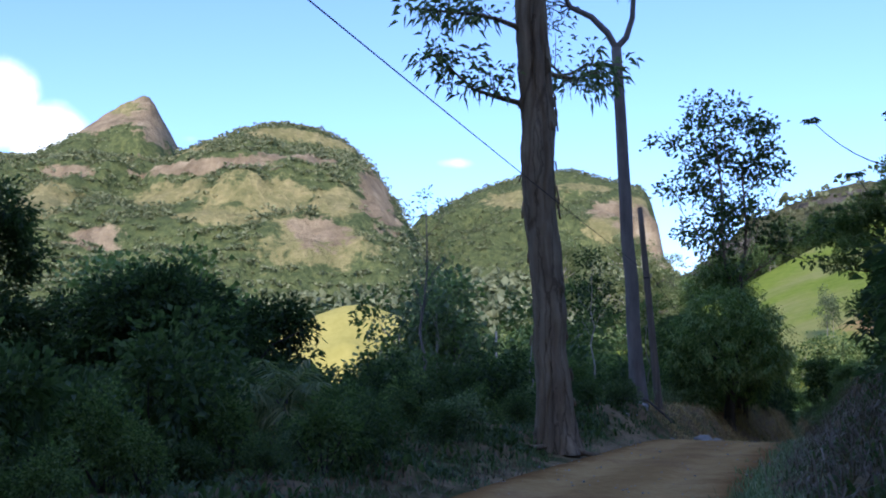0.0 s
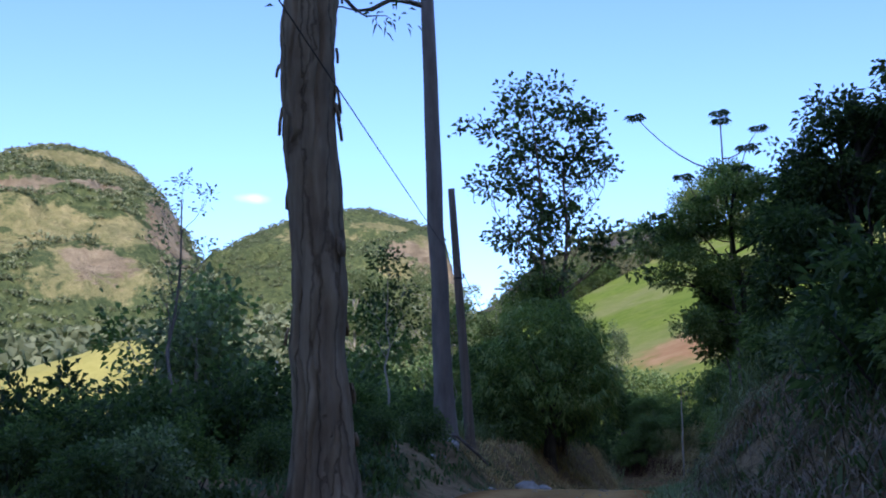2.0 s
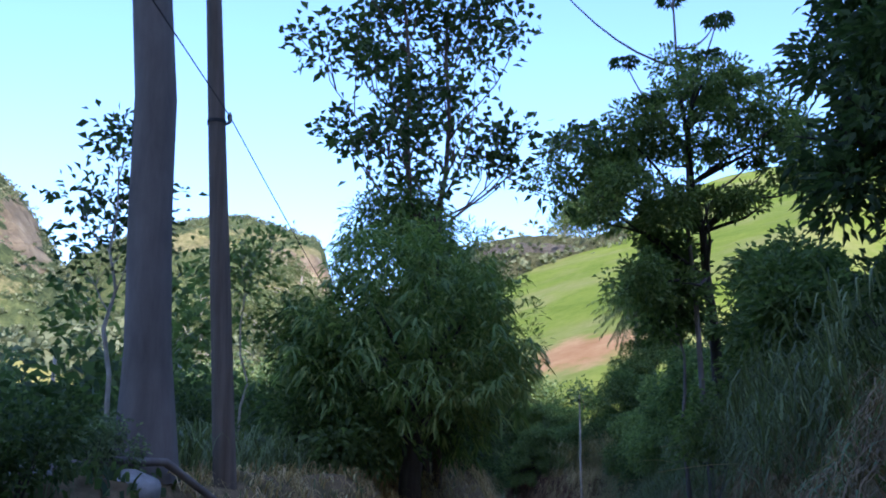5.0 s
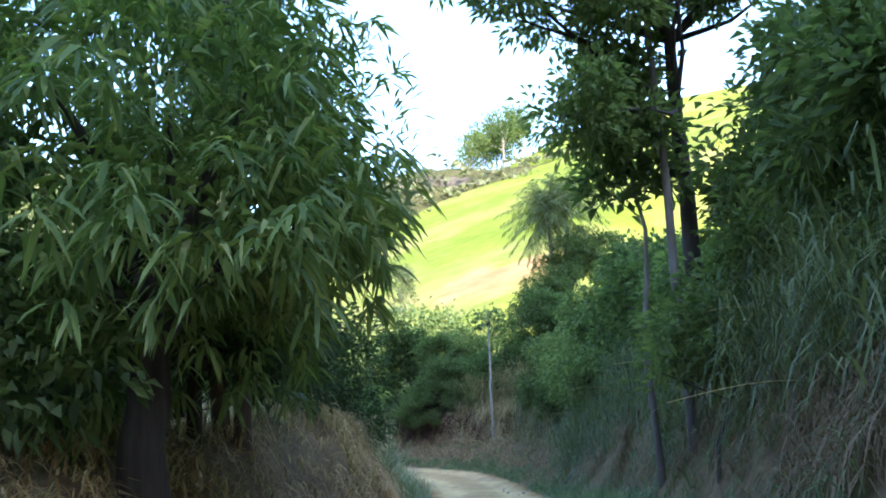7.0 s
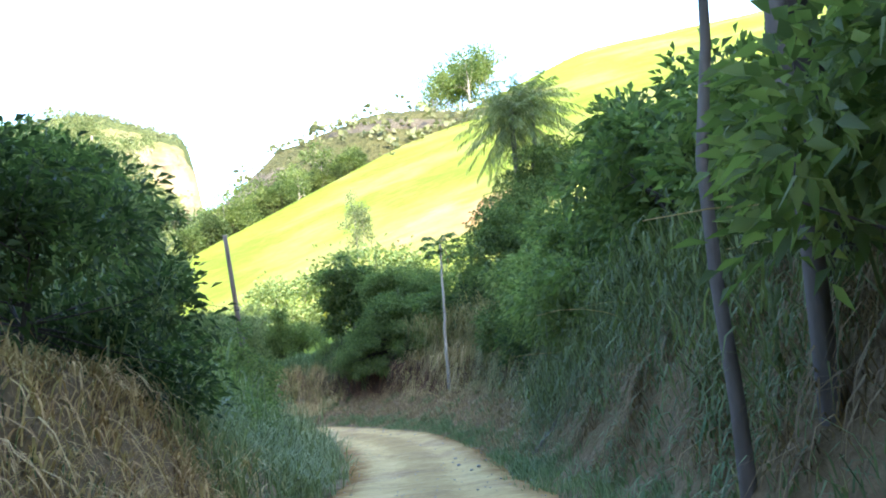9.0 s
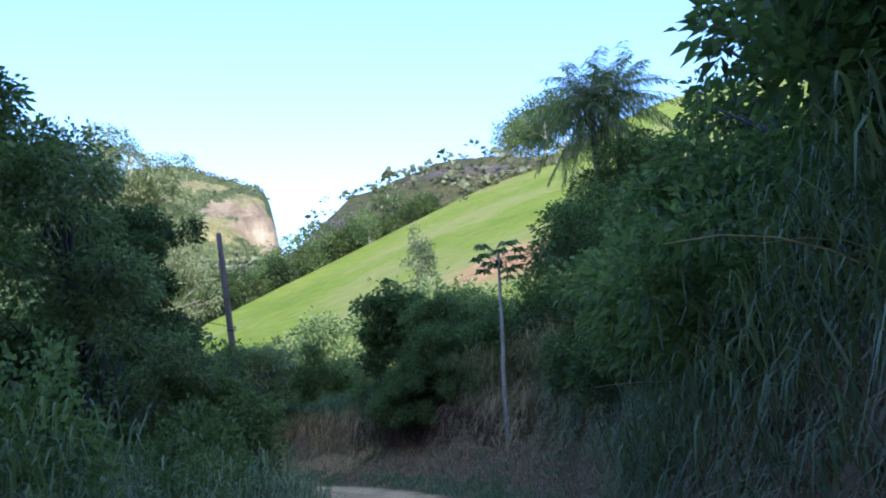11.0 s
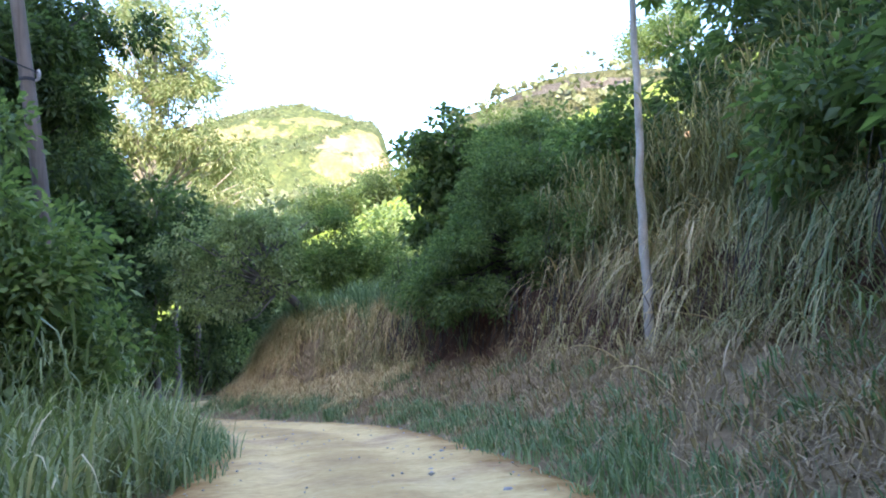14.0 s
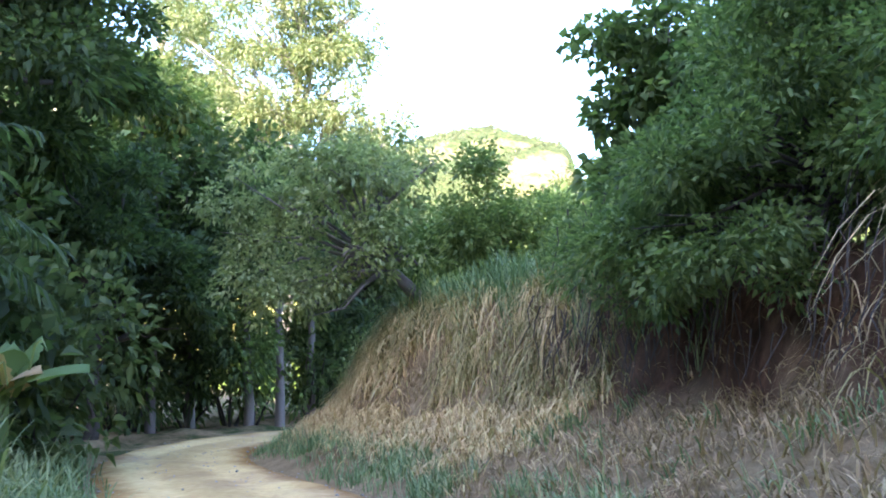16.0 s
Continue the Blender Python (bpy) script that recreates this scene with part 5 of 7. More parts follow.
dense_tree("round_leaf_tree", "tree with large round leaves on the bank top", 43.6, 101.0, [(42.4, 100.6, 2.3, 1.2, 1.2, 1.3), (42.5, 100.4, 4.1, 1.2, 1.2, 1.1), (44.0, 100.6, 3.2, 1.5, 1.5, 1.5), (42.2, 100.6, 0.6, 1.1, 1.1, 1.0), (45.2, 101.0, 1.6, 1.6, 1.6, 1.5), (43.4, 99.8, 1.2, 1.2, 1.2, 1.1)], 112, 0.13, 0.26, 0.22, M_LEAF, M_BARK_GREY, 0.75)
dense_tree("bank_tree", "feathery dark tree above the bank", 46.8, 97.6, [(47.4, 97.6, 3.0, 1.9, 1.9, 1.5), (48.0, 95.4, 2.0, 2.0, 2.0, 1.6), (45.8, 95.8, 0.6, 1.7, 1.7, 1.3), (43.9, 96.6, 2.6, 1.5, 1.5, 1.3), (45.0, 95.4, 2.8, 1.5, 1.5, 1.2)], 113, 0.13, 0.16, 0.075, M_LEAF, thick=0.8)
dense_tree("bend_tree", "dark spreading tree closing the view past the bend", 27.4, 109.0, [(29.2, 110.8, -1.0, 2.1, 2.0, 1.8), (27.4, 108.2, 0.6, 2.4, 2.4, 2.2), (25.8, 104.6, 2.0, 2.4, 2.4, 2.2), (30.6, 112.6, 0.2, 2.0, 2.0, 1.6)], 140, 0.2, 0.26, 0.13)
for k, (x, y) in enumerate(((29.5, 113.6), (31.5, 114.0), (32.5, 115.2), (33.5, 117.2), (28.4, 112.4))):
    open_tree("bend_tree", "slim straight dark trunk with a high leafy crown", x, y, 9.0, 2.6, 141 + k, 1, 0.2, 0.5, 8, 8, 0.42, 0.38, 0.22, M_BARK_GREY, M_LEAF_DARK)
# left of the first stretch
dense_tree("thicket_tree", "broad dark-leaved tree rising over the thicket", -8.6, 29.4, [(-8.6, 29.0, 3.6, 3.0, 2.6, 2.2), (-6.2, 30.0, 2.6, 2.6, 2.4, 1.8), (-11.6, 29.0, 2.6, 2.6, 2.4, 2.0), (-8.6, 27.0, 0.6, 3.0, 2.4, 2.0)], 114, 0.2, 0.24, 0.11)
dense_tree("thicket_tree", "dark upright tree above the thicket", -14.4, 27.4, [(-14.4, 27.4, 6.2, 1.4, 1.4, 2.4), (-14.6, 27.2, 3.2, 1.9, 1.9, 1.7), (-13.4, 27.0, 1.2, 2.2, 2.2, 1.6), (-17.0, 29.0, 1.6, 2.6, 2.6, 2.2)], 115, 0.18, 0.22, 0.09)


def mango_tree(x, y):
    g = np.random.default_rng(21)
    base = (x, y, gz(x, y) - 0.2)
    blobs = [(0, 0, 4.1, 3.15, 3.15, 2.7), (0.2, -0.3, 5.4, 2.2, 2.2, 1.7), (-1.6, 0.3, 3.2, 1.8, 1.8, 1.6), (1.2, -0.6, 3.4, 1.6, 1.6, 1.6), (0.4, -1.6, 3.0, 1.7, 1.5, 1.4), (1.2, 0.9, 2.2, 1.5, 1.5, 1.4), (-1.2, 0.8, 2.1, 1.6, 1.6, 1.4), (2.2, 0.2, 3.4, 1.2, 1.2, 1.4)]
    # whorls of long hanging leaves
    C, U = [], []
    for b in blobs:
        k = int(250 * b[3] * b[5] / 9)
        u = unit(g.normal(size=(k, 3)))
        u[:, 2] = np.where(u[:, 2] < -0.7, -u[:, 2], u[:, 2])
        C.append(np.array(b[:3]) + u * np.array(b[3:6]) * g.uniform(0.62, 1.03, (k, 1)))
        U.append(u)
    C, U = np.concatenate(C), np.concatenate(U)
    keep = C[:, 2] > 0.9
    C, U = C[keep], U[keep]
    per = 13
    n = len(C) * per
    ang = g.uniform(0, 6.28, n)
    D = unit(np.stack([np.cos(ang), np.sin(ang), g.uniform(-0.7, 0.5, n)], -1) + np.repeat(U, per, 0) * 0.5)
    P = np.repeat(C, per, 0) + D * 0.04 + g.normal(size=(n, 3)) * 0.05
    L = 0.33 * g.uniform(0.7, 1.2, n)
    v1, f1 = leaf_arcs(P, D, L, 0.052 * g.uniform(0.8, 1.2, n), g, 0.7)
    v2, f2 = blob_leaves(g, [(b[0], b[1], b[2], b[3] * 0.75, b[4] * 0.75, b[5] * 0.6) for b in blobs], 170, 18, 0.45, 0.26, 0.07, 0.5)
    # airy shoots at the top and the sides
    k = 150
    u = unit(g.normal(size=(k, 3)))
    u[:, 2] = np.abs(u[:, 2])
    S = np.array((0.3, -0.2, 3.6)) + u * np.array((2.7, 2.7, 3.3)) * g.uniform(0.9, 1.08, (k, 1))
    D = unit(np.repeat(u, 14, 0) * 0.5 + g.normal(size=(k * 14, 3)) * 0.5 + np.array((0, 0, 0.6)))
    v3, f3 = leaf_arcs(np.repeat(S, 14, 0) + D * g.uniform(0, 0.35, (k * 14, 1)), D, 0.22, 0.028, g, 0.35)
    V, F = [], []
    tube(V, F, straight((0, 0, 0), (0.1, 0, 2.4), 5, g, 0.05), [0.34, 0.27, 0.25, 0.24, 0.22, 0.2], 10, 0.06, g)
    for k in range(9):
        a = k * 2.4
        lp, _ = limb_points(g, (0.1, 0, 2.0 + 0.15 * k), unit(np.array((math.cos(a), math.sin(a), 0.9))), 2.4, 5, 0.15, 0.05)
        tube(V, F, lp, [0.12, 0.1, 0.08, 0.06, 0.04, 0.02], 6)
    plant("mango_tree", "dense rounded mango tree with long hanging leaves", "tree", (V, F), join_meshes([(v1, f1), (v2, f2), (v3, f3)]), M_BARK_DARK, M_LEAF_MANGO, base)


mango_tree(14.1, 43.8)
dense_tree("mango_undergrowth_bush", "dark shaded bush growing under the mango tree", 15.2, 47.4, [(15.9, 47.2, 1.5, 1.1, 1.1, 1.0), (14.4, 47.2, 1.7, 1.2, 1.2, 1.1), (16.8, 48.6, 1.4, 1.0, 1.0, 0.9), (12.8, 46.6, 1.6, 1.2, 1.2, 1.1)], 162, 0.07, 0.18, 0.07)


def papaya_tree(x, y):
    g = np.random.default_rng(31)
    base = np.array((x, y, gz(x, y) - 0.15))
    h = 8.0
    root = new("papaya_tree")
    root.location = tuple(base)
    tagged(root, "slim pale papaya trunk with a tuft of lobed leaves", "tree")
    V, F = [], []
    tube(V, F, straight((0, 0, 0), (0.24, 0, h), 12, g, 0.03), list(np.linspace(0.10, 0.055, 13)), 10, 0.04, g)
    part("trunk", mesh_np("trunk", np.array(V), np.array(F), M_BARK_PALE, True), root)
    for k in range(17):
        a = k * 2.4
        el = 0.9 - k * 0.085
        d = unit(np.array((math.cos(a) * 1.0, math.sin(a) * 1.0, el)))
        p = np.array((0.24, 0, h - 0.05 - 0.02 * k))
        ln = g.uniform(0.75, 1.1)
        V, F = [], []
        q = [p, p + d * ln * 0.5 + np.array((0, 0, 0.05)), p + d * ln]
        tube(V, F, q, [0.016, 0.013, 0.01], 5)
        c = q[-1]
        lobes = []
        for j in range(9):
            aa = a + (j - 4) * 0.62
            dd = unit(np.array((math.cos(aa), math.sin(aa), -0.35 + 0.1 * el)))
            lobes.append(dd)
        D = np.array(lobes)
        n = len(D)
        lv, lf = leaf_quads(np.repeat(c[None], n, 0), D, g.uniform(0.34, 0.5, n), 0.2, g, 0.18, 0.1)
        me = mesh_np("leaf", *join_meshes([(V, F), (lv, lf)]), M_LEAF)
        part("leaf", me, root)
    for k in range(4):
        V, F = [], []
        a = k * 1.6
        c = np.array((0.24 + 0.11 * math.cos(a), 0.13 * math.sin(a), h - 0.35 - 0.12 * (k % 2)))
        tube(V, F, [c + np.array((0, 0, 0.12)), c + np.array((0, 0, 0.06)), c, c - np.array((0, 0, 0.1)), c - np.array((0, 0, 0.16))], [0.02, 0.06, 0.075, 0.055, 0.01], 8)
        part("fruit", mesh_np("fruit", np.array(V), np.array(F), M_LEAF, True), root)
    V, F = [], []
    tube(V, F, [np.array((0.47, -0.1, h - 0.3)), np.array((0.54, -0.12, h - 0.7)), np.array((0.56, -0.12, h - 1.15))], [0.02, 0.06, 0.015], 6)
    part("dead_leaf", mesh_np("dead_leaf", np.array(V), np.array(F), M_STRAW, True), root, "withered brown hanging leaf")


papaya_tree(41.27, 83.43)


def frond(g, p, head, el, ln, leaflets, ll, droop):
    """One feather leaf: an arched midrib with hanging leaflets."""
    V, F = [], []
    d = np.array((math.cos(head) * math.cos(el), math.sin(head) * math.cos(el), math.sin(el)))
    pts = [p + d * ln * s - np.array((0, 0, droop * ln * s * s)) for s in np.linspace(0, 1, 8)]
    tube(V, F, pts, list(np.linspace(0.03, 0.008, 8)), 4)
    s = np.repeat(np.linspace(0.15, 1, leaflets), 2)
    n = len(s)
    P = p + d * ln * s[:, None] - np.array((0, 0, 1.0)) * (droop * ln * s * s)[:, None]
    side = np.array((-math.sin(head), math.cos(head), 0))
    sg = np.tile([1.0, -1.0], leaflets)[:, None]
    D = unit(side * sg + d * 0.6 + np.array((0, 0, -0.55)) + g.normal(size=(n, 3)) * 0.18)
    lv = leaf_arcs(P, D, ll * (1.1 - 0.6 * s) * g.uniform(0.8, 1.15, n), 0.045, g, 0.4)
    return join_meshes([(V, F), lv])


def palm_tree(x, y, h, seed, fronds=34, ln=3.0, shaggy=True, label="", z0=None, mat=None):
    g = np.random.default_rng(seed)
    root = new("palm_tree")
    root.location = (x, y, (gz(x, y) if z0 is None else z0) - 0.2)
    tagged(root, label, "palm")
    V, F = [], []
    tube(V, F, straight((0, 0, 0), (0.1, 0, h), 10, g, 0.04), [0.2 - 0.006 * i + 0.012 * (i % 2) for i in range(11)], 9)
    part("trunk", mesh_np("trunk", np.array(V), np.array(F), M_BARK_GREY, True), root)
    fr = []
    for k in range(fronds):
        el = 1.2 - (2.3 if shaggy else 1.7) * (k / fronds)
        fr.append(frond(g, np.array((0.1, 0, h - 0.01 * k)), k * 2.4 + g.uniform(-0.2, 0.2), el, ln * g.uniform(0.8, 1.1), 30, 0.8, 0.38 if el > 0 else 0.3))
    part("crown", mesh_np("crown", *join_meshes(fr), mat or M_PALM), root)


palm_tree(49.4, 87.2, 13.2 - gz(49.4, 87.2), 41, 74, 3.8, True, "shaggy palm with dense drooping feather leaves on the slope")
palm_tree(52.0, 88.6, 14.4 - gz(52.0, 88.6), 42, 40, 3.8, False, "palm with arched feather leaves behind the bank")
palm_tree(-4.0, 21.5, 1.6, 43, 16, 1.8, False, "small young palm among the shrubs")
palm_tree(28.6, 93.6, 5.2, 44, 24, 3.0, False, "feather palm with drooping leaves by the bend", None, M_LEAF_DARK)


def cecropia(x, y, h):
    g = np.random.default_rng(51)
    base = np.array((x, y, gz(x, y) - 0.2))
    V, F = [], []
    tube(V, F, straight((0, 0, 0), (0, 0, h), 10, g, 0.05), list(np.linspace(0.11, 0.03, 11)), 8)
    tips = []
    for zz, a, ln in ((h * 0.82, 2.9, 4.4), (h * 0.86, 0.4, 3.4), (h * 0.66, 3.5, 3.2), (h * 0.70, -0.3, 2.6), (h * 0.62, 1.7, 3.0), (h * 0.75, 4.6, 2.6), (h * 0.95, 1.0, 1.3), (h * 0.58, 2.6, 3.4), (h * 0.55, 5.6, 3.0)):
        d = unit(np.array((math.cos(a), math.sin(a), 0.15)))
        q = [np.array((0, 0, zz)) + d * ln * s + np.array((0, 0, 0.55 * ln * s * s)) for s in np.linspace(0, 1, 7)]
        tube(V, F, q, list(np.linspace(0.045, 0.02, 7)), 6)
        tips.append(q[-1])
        if zz < h * 0.8:
            tips.append(q[4] + np.array((0.2, 0.1, 0.2)))
    tips.append(np.array((0, 0, h)))
    P, D = [], []
    for t in tips:
        for k in range(9):
            a = k * 2.4
            c = t + np.array((math.cos(a), math.sin(a), 0.15 - 0.04 * k)) * 0.35
            for j in range(9):
                b = j * 0.7
                P.append(c)
                D.append((math.cos(b), math.sin(b), -0.45))
    n = len(P)
    lv = leaf_quads(np.array(P), unit(np.array(D)), g.uniform(0.2, 0.34, n), 0.11, g, 0.25, 0.1)
    plant("cecropia_tree", "thin cecropia with bare arching limbs and leaf tufts", "tree", (V, F), lv, M_BARK_GREY, M_LEAF_DARK, tuple(base))


cecropia(25.5, 47.8, 18.0)

# ---- shrubs ----
SHRUBS = []
for k, (leaf, L, W) in enumerate(((M_LEAF_DARK, 0.24, 0.11), (M_LEAF, 0.2, 0.1), (M_LEAF_DARK, 0.3, 0.09), (M_LEAF_GREY, 0.2, 0.1), (M_LEAF_FRESH, 0.26, 0.14))):
    g = np.random.default_rng(60 + k)
    blobs = [(g.uniform(-0.7, 0.7), g.uniform(-0.7, 0.7), g.uniform(0.9, 1.9), *(g.uniform(0.8, 1.15) * np.array((1, 1, 1.05)))) for _ in range(4)]
    lv = blob_leaves(g, blobs, 96, 20, 0.40, L * 1.0, W * 1.1)
    V, F = [], []
    for j in range(6):
        a = j * 1.05
        lp, _ = limb_points(g, (0, 0, 0), unit(np.array((math.cos(a) * 0.5, math.sin(a) * 0.5, 1))), 2.0, 4, 0.15)
        tube(V, F, lp, [0.045, 0.035, 0.025, 0.018, 0.01], 5)
    SHRUBS.append(plant("shrub", ("dense dark green shrub", "leafy green shrub", "dark shrub with narrow leaves", "dull grey-green shrub", "bright yellow-green shrub")[k] + " on the slope", "shrub", (V, F), lv, M_BARK_DARK, leaf, (0, 0, -60), "roadside shrubs", "stem", "foliage"))


def shrub(k, x, y, size, tall=1.0, sink=0.25, z=None):
    m = stand(x, y, g_place.uniform(0, 6.28), size, sink, tall)
    if z is not None:
        m.translation.z = z
    return copy_thing(SHRUBS[k], m)


g_place = np.random.default_rng(77)
FAR_SHRUBS = []


def far_shrub(x, y, size, tall=1.0):
    FAR_SHRUBS.append((x, y, size, tall, g_place.uniform(0, 6.28)))


# the thicket on the falling slope left of the first stretch
for y in np.arange(9, 62, 3.6):
    for x in np.arange(-34, 12, 3.6):
        px, py = x + g_place.uniform(-1.2, 1.2), y + g_place.uniform(-1.2, 1.2)
        d = float(road_frame(px, py)[0][0])
        if d > (-5.0 if py < 19 else -6.6) or math.hypot(px - 2.9, py - 23.6) < 2.0 or math.hypot(px - 7.8, py - 36.3) < 2.2 or math.hypot(px - 14, py - 43.8) < 3.4:
            continue
        near = -d
        size = min(0.62 + 0.065 * (near - 5), 1.5) * g_place.uniform(0.8, 1.2)
        if -0.2 < px / py < -0.06:
            size *= 0.9
        if near > 13:
            far_shrub(px, py, size, g_place.uniform(0.85, 1.2))
        else:
            shrub(int(g_place.choice([0, 0, 0, 1, 2])), px, py, size, g_place.uniform(0.85, 1.2))

# ---- trees of the middle distance ----
MID = []
for k, (leaf, wood) in enumerate(((M_LEAF, M_BARK_PALE), (M_LEAF_FRESH, M_BARK_GREY), (M_LEAF_GREY, M_BARK_PALE))):
    g = np.random.default_rng(90 + k)
    tp = straight((0, 0, 0), (0.2, 0, 9.0), 7, g, 0.12)
    v, f, tips = skeleton(g, tp, list(np.linspace(0.16, 0.04, 8)), 8, 3.2, 2, 0.3, 0.12, 0.9, 0.5, 5, 2)
    MID.append(plant("woodland_tree", ("green woodland tree with pale stem", "sunlit yellow-green woodland tree", "dull grey-green woodland tree")[k] + " in the valley", "tree", (v, f), leaves_at(g, tips, 33, 0.66, 0.48, 0.31), wood, leaf, (0, 0, -60), "valley trees"))
for y0, y1, x0, x1, count in ((52, 90, -32, 14, 46), (90, 140, -50, 18, 34), (122, 138, 36, 62, 12), (110, 132, 4, 25, 14)):
    for _ in range(count):
        x, y = g_place.uniform(x0, x1), g_place.uniform(y0, y1)
        d = float(road_frame(x, y)[0][0])
        if abs(d) < 8 or (x > 1 and y < 66) or (y < 145 and -0.215 < x / y < -0.065):
            continue
        low = x > 30 or (y < 112 and -0.19 < x / y < -0.08)
        size = g_place.uniform(0.45, 0.68) if low else g_place.uniform(0.95, 1.35)
        copy_thing(MID[int(g_place.choice([0, 1, 2]))], stand(x, y, g_place.uniform(0, 6.28), size, 0.2, g_place.uniform(0.9, 1.15)))

# shrubs on the right bank and the left verge
def along(y, d):
    """A point beside the road: at the road's y, d metres right of its middle."""
    k = int(np.abs(ROAD[:, 1] - y).argmin())
    return ROAD[k, 0] + RT[k, 1] * d, ROAD[k, 1] - RT[k, 0] * d


for y in np.arange(10, 88, 2.2):
    for d0, s0 in ((6.2, 0.85), (8.4, 1.1), (11.5, 1.35), (15.5, 1.6)):
        if y > 74 and d0 < 8:
            continue
        x, yy = along(y, d0 + g_place.uniform(-0.7, 0.9))
        if math.hypot(x - 41.4, yy - 83.3) < 2.4:
            continue
        if d0 > 7 and y > 80 and d0 > 12:
            continue
        if d0 > 10:
            far_shrub(x, yy, s0 * g_place.uniform(0.75, 1.2))
        else:
            shrub(int(g_place.choice([0, 1, 1, 2, 3])), x, yy, s0 * g_place.uniform(0.75, 1.2), g_place.uniform(0.8, 1.2))
for y in np.arange(88, 104, 1.6):
    for d0, s0 in ((7.4, 0.62), (8.8, 0.7), (11.0, 0.75)):
        if y > 97 and d0 < 8:
            continue
        if y > 97:
            s0 = s0 * 0.6
        x, yy = along(y, d0 + g_place.uniform(-0.5, 0.7))
        shrub(int(g_place.choice([1, 1, 3, 0])), x, yy, s0 * g_place.uniform(0.8, 1.2))
for y in np.arange(46, 108, 2.4):
    for d0, s0 in ((-8.5, 0.8), (-11.5, 1.3), (-15, 1.7)):
        x, yy = along(y, d0 + g_place.uniform(-0.8, 0.8))
        if d0 < -10:
            far_shrub(x, yy, s0 * g_place.uniform(0.8, 1.2))
        else:
            shrub(int(g_place.choice([0, 1, 2])), x, yy, s0 * g_place.uniform(0.8, 1.2))
# low shrubs close to the road edge
for y in np.arange(3, 34, 1.5):
    for d0 in (-4.7, -6.0):
        x, yy = along(y, d0 + g_place.uniform(-0.5, 0.5))
        if math.hypot(x - 2.95, yy - 23.65) > 1.6 and yy > 9:
            shrub(int(g_place.choice([0, 1, 2, 3])), x, yy, g_place.uniform(0.28, 0.5))
for y in np.arange(53, 84, 1.5):
    x, yy = along(y, g_place.uniform(-8.4, -5.4))
    shrub(int(g_place.choice([1, 3, 3])), x, yy, g_place.uniform(0.6, 0.95), 1.25)
for x, y, s in ((30.4, 82.6, 0.95), (31.3, 83.2, 0.8), (30.0, 84.0, 1.0)):
    shrub(1, x, y, s, 1.15)
for y in np.arange(78, 100, 1.7):
    x, yy = along(y, g_place.uniform(7.2, 9.4))
    if math.hypot(x - 41.4, yy - 83.3) > 1.8:
        shrub(int(g_place.choice([1, 1, 3])), x, yy, g_place.uniform(0.35, 0.55))
for y in np.arange(66, 79, 1.5):
    x, yy = along(y, g_place.uniform(-5.6, -4.6))
    shrub(int(g_place.choice([1, 3])), x, yy, g_place.uniform(0.45, 0.65), 1.2)
for x, y, s in ((-3.6, 25.5, 0.85), (-3.0, 23.0, 0.75)):
    shrub(0, x, y, s)
# a belt of dark bushes round the outside of the bend
for k in range(26):
    f = k / 25
    x, y = 23.5 + 36 * f + g_place.uniform(-1.2, 1.2), 110.5 + 13 * f + 4 * math.sin(f * 3) + g_place.uniform(-1.5, 2.5)
    if abs(float(road_frame(x, y)[0][0])) > 4.2:
        shrub(int(g_place.choice([0, 1, 2])), x, y, g_place.uniform(1.1, 1.5), 1.3)
for x, y, s_ in ((28.2, 97.6, 1.5), (27.4, 95.4, 1.4), (29.4, 99.6, 1.2), (27.6, 99.0, 1.7)):
    shrub(0, x, y, s_, 1.25)
# low sunlit bushes between the bend and the meadow
for _ in range(70):
    x, y = g_place.uniform(34, 74), g_place.uniform(117, 138)
    if abs(float(road_frame(x, y)[0][0])) > 4.0:
        shrub(4 if g_place.uniform() < 0.75 else 1, x, y, g_place.uniform(0.9, 1.5) + 0.04 * (y - 117), 1.3)
# undergrowth too far off to tell apart
g = np.random.default_rng(99)
thick = []
for x, y, size, tall, turn in FAR_SHRUBS:
    blobs = [(g.uniform(-0.7, 0.7), g.uniform(-0.7, 0.7), g.uniform(0.8, 1.9), 1.0, 1.0, 1.05) for _ in range(3)]
    v, f = blob_leaves(g, blobs, 50, 13, 0.5, 0.36, 0.19)
    v = v * np.array((size, size, size * tall)) + np.array((x, y, gz(x, y) - 0.3))
    thick.append((v, f))
tagged(new("undergrowth", mesh_np("undergrowth", *join_meshes(thick), M_LEAF_DARK)), "dense dark green undergrowth on the slopes", "shrubs", kind="stuff")


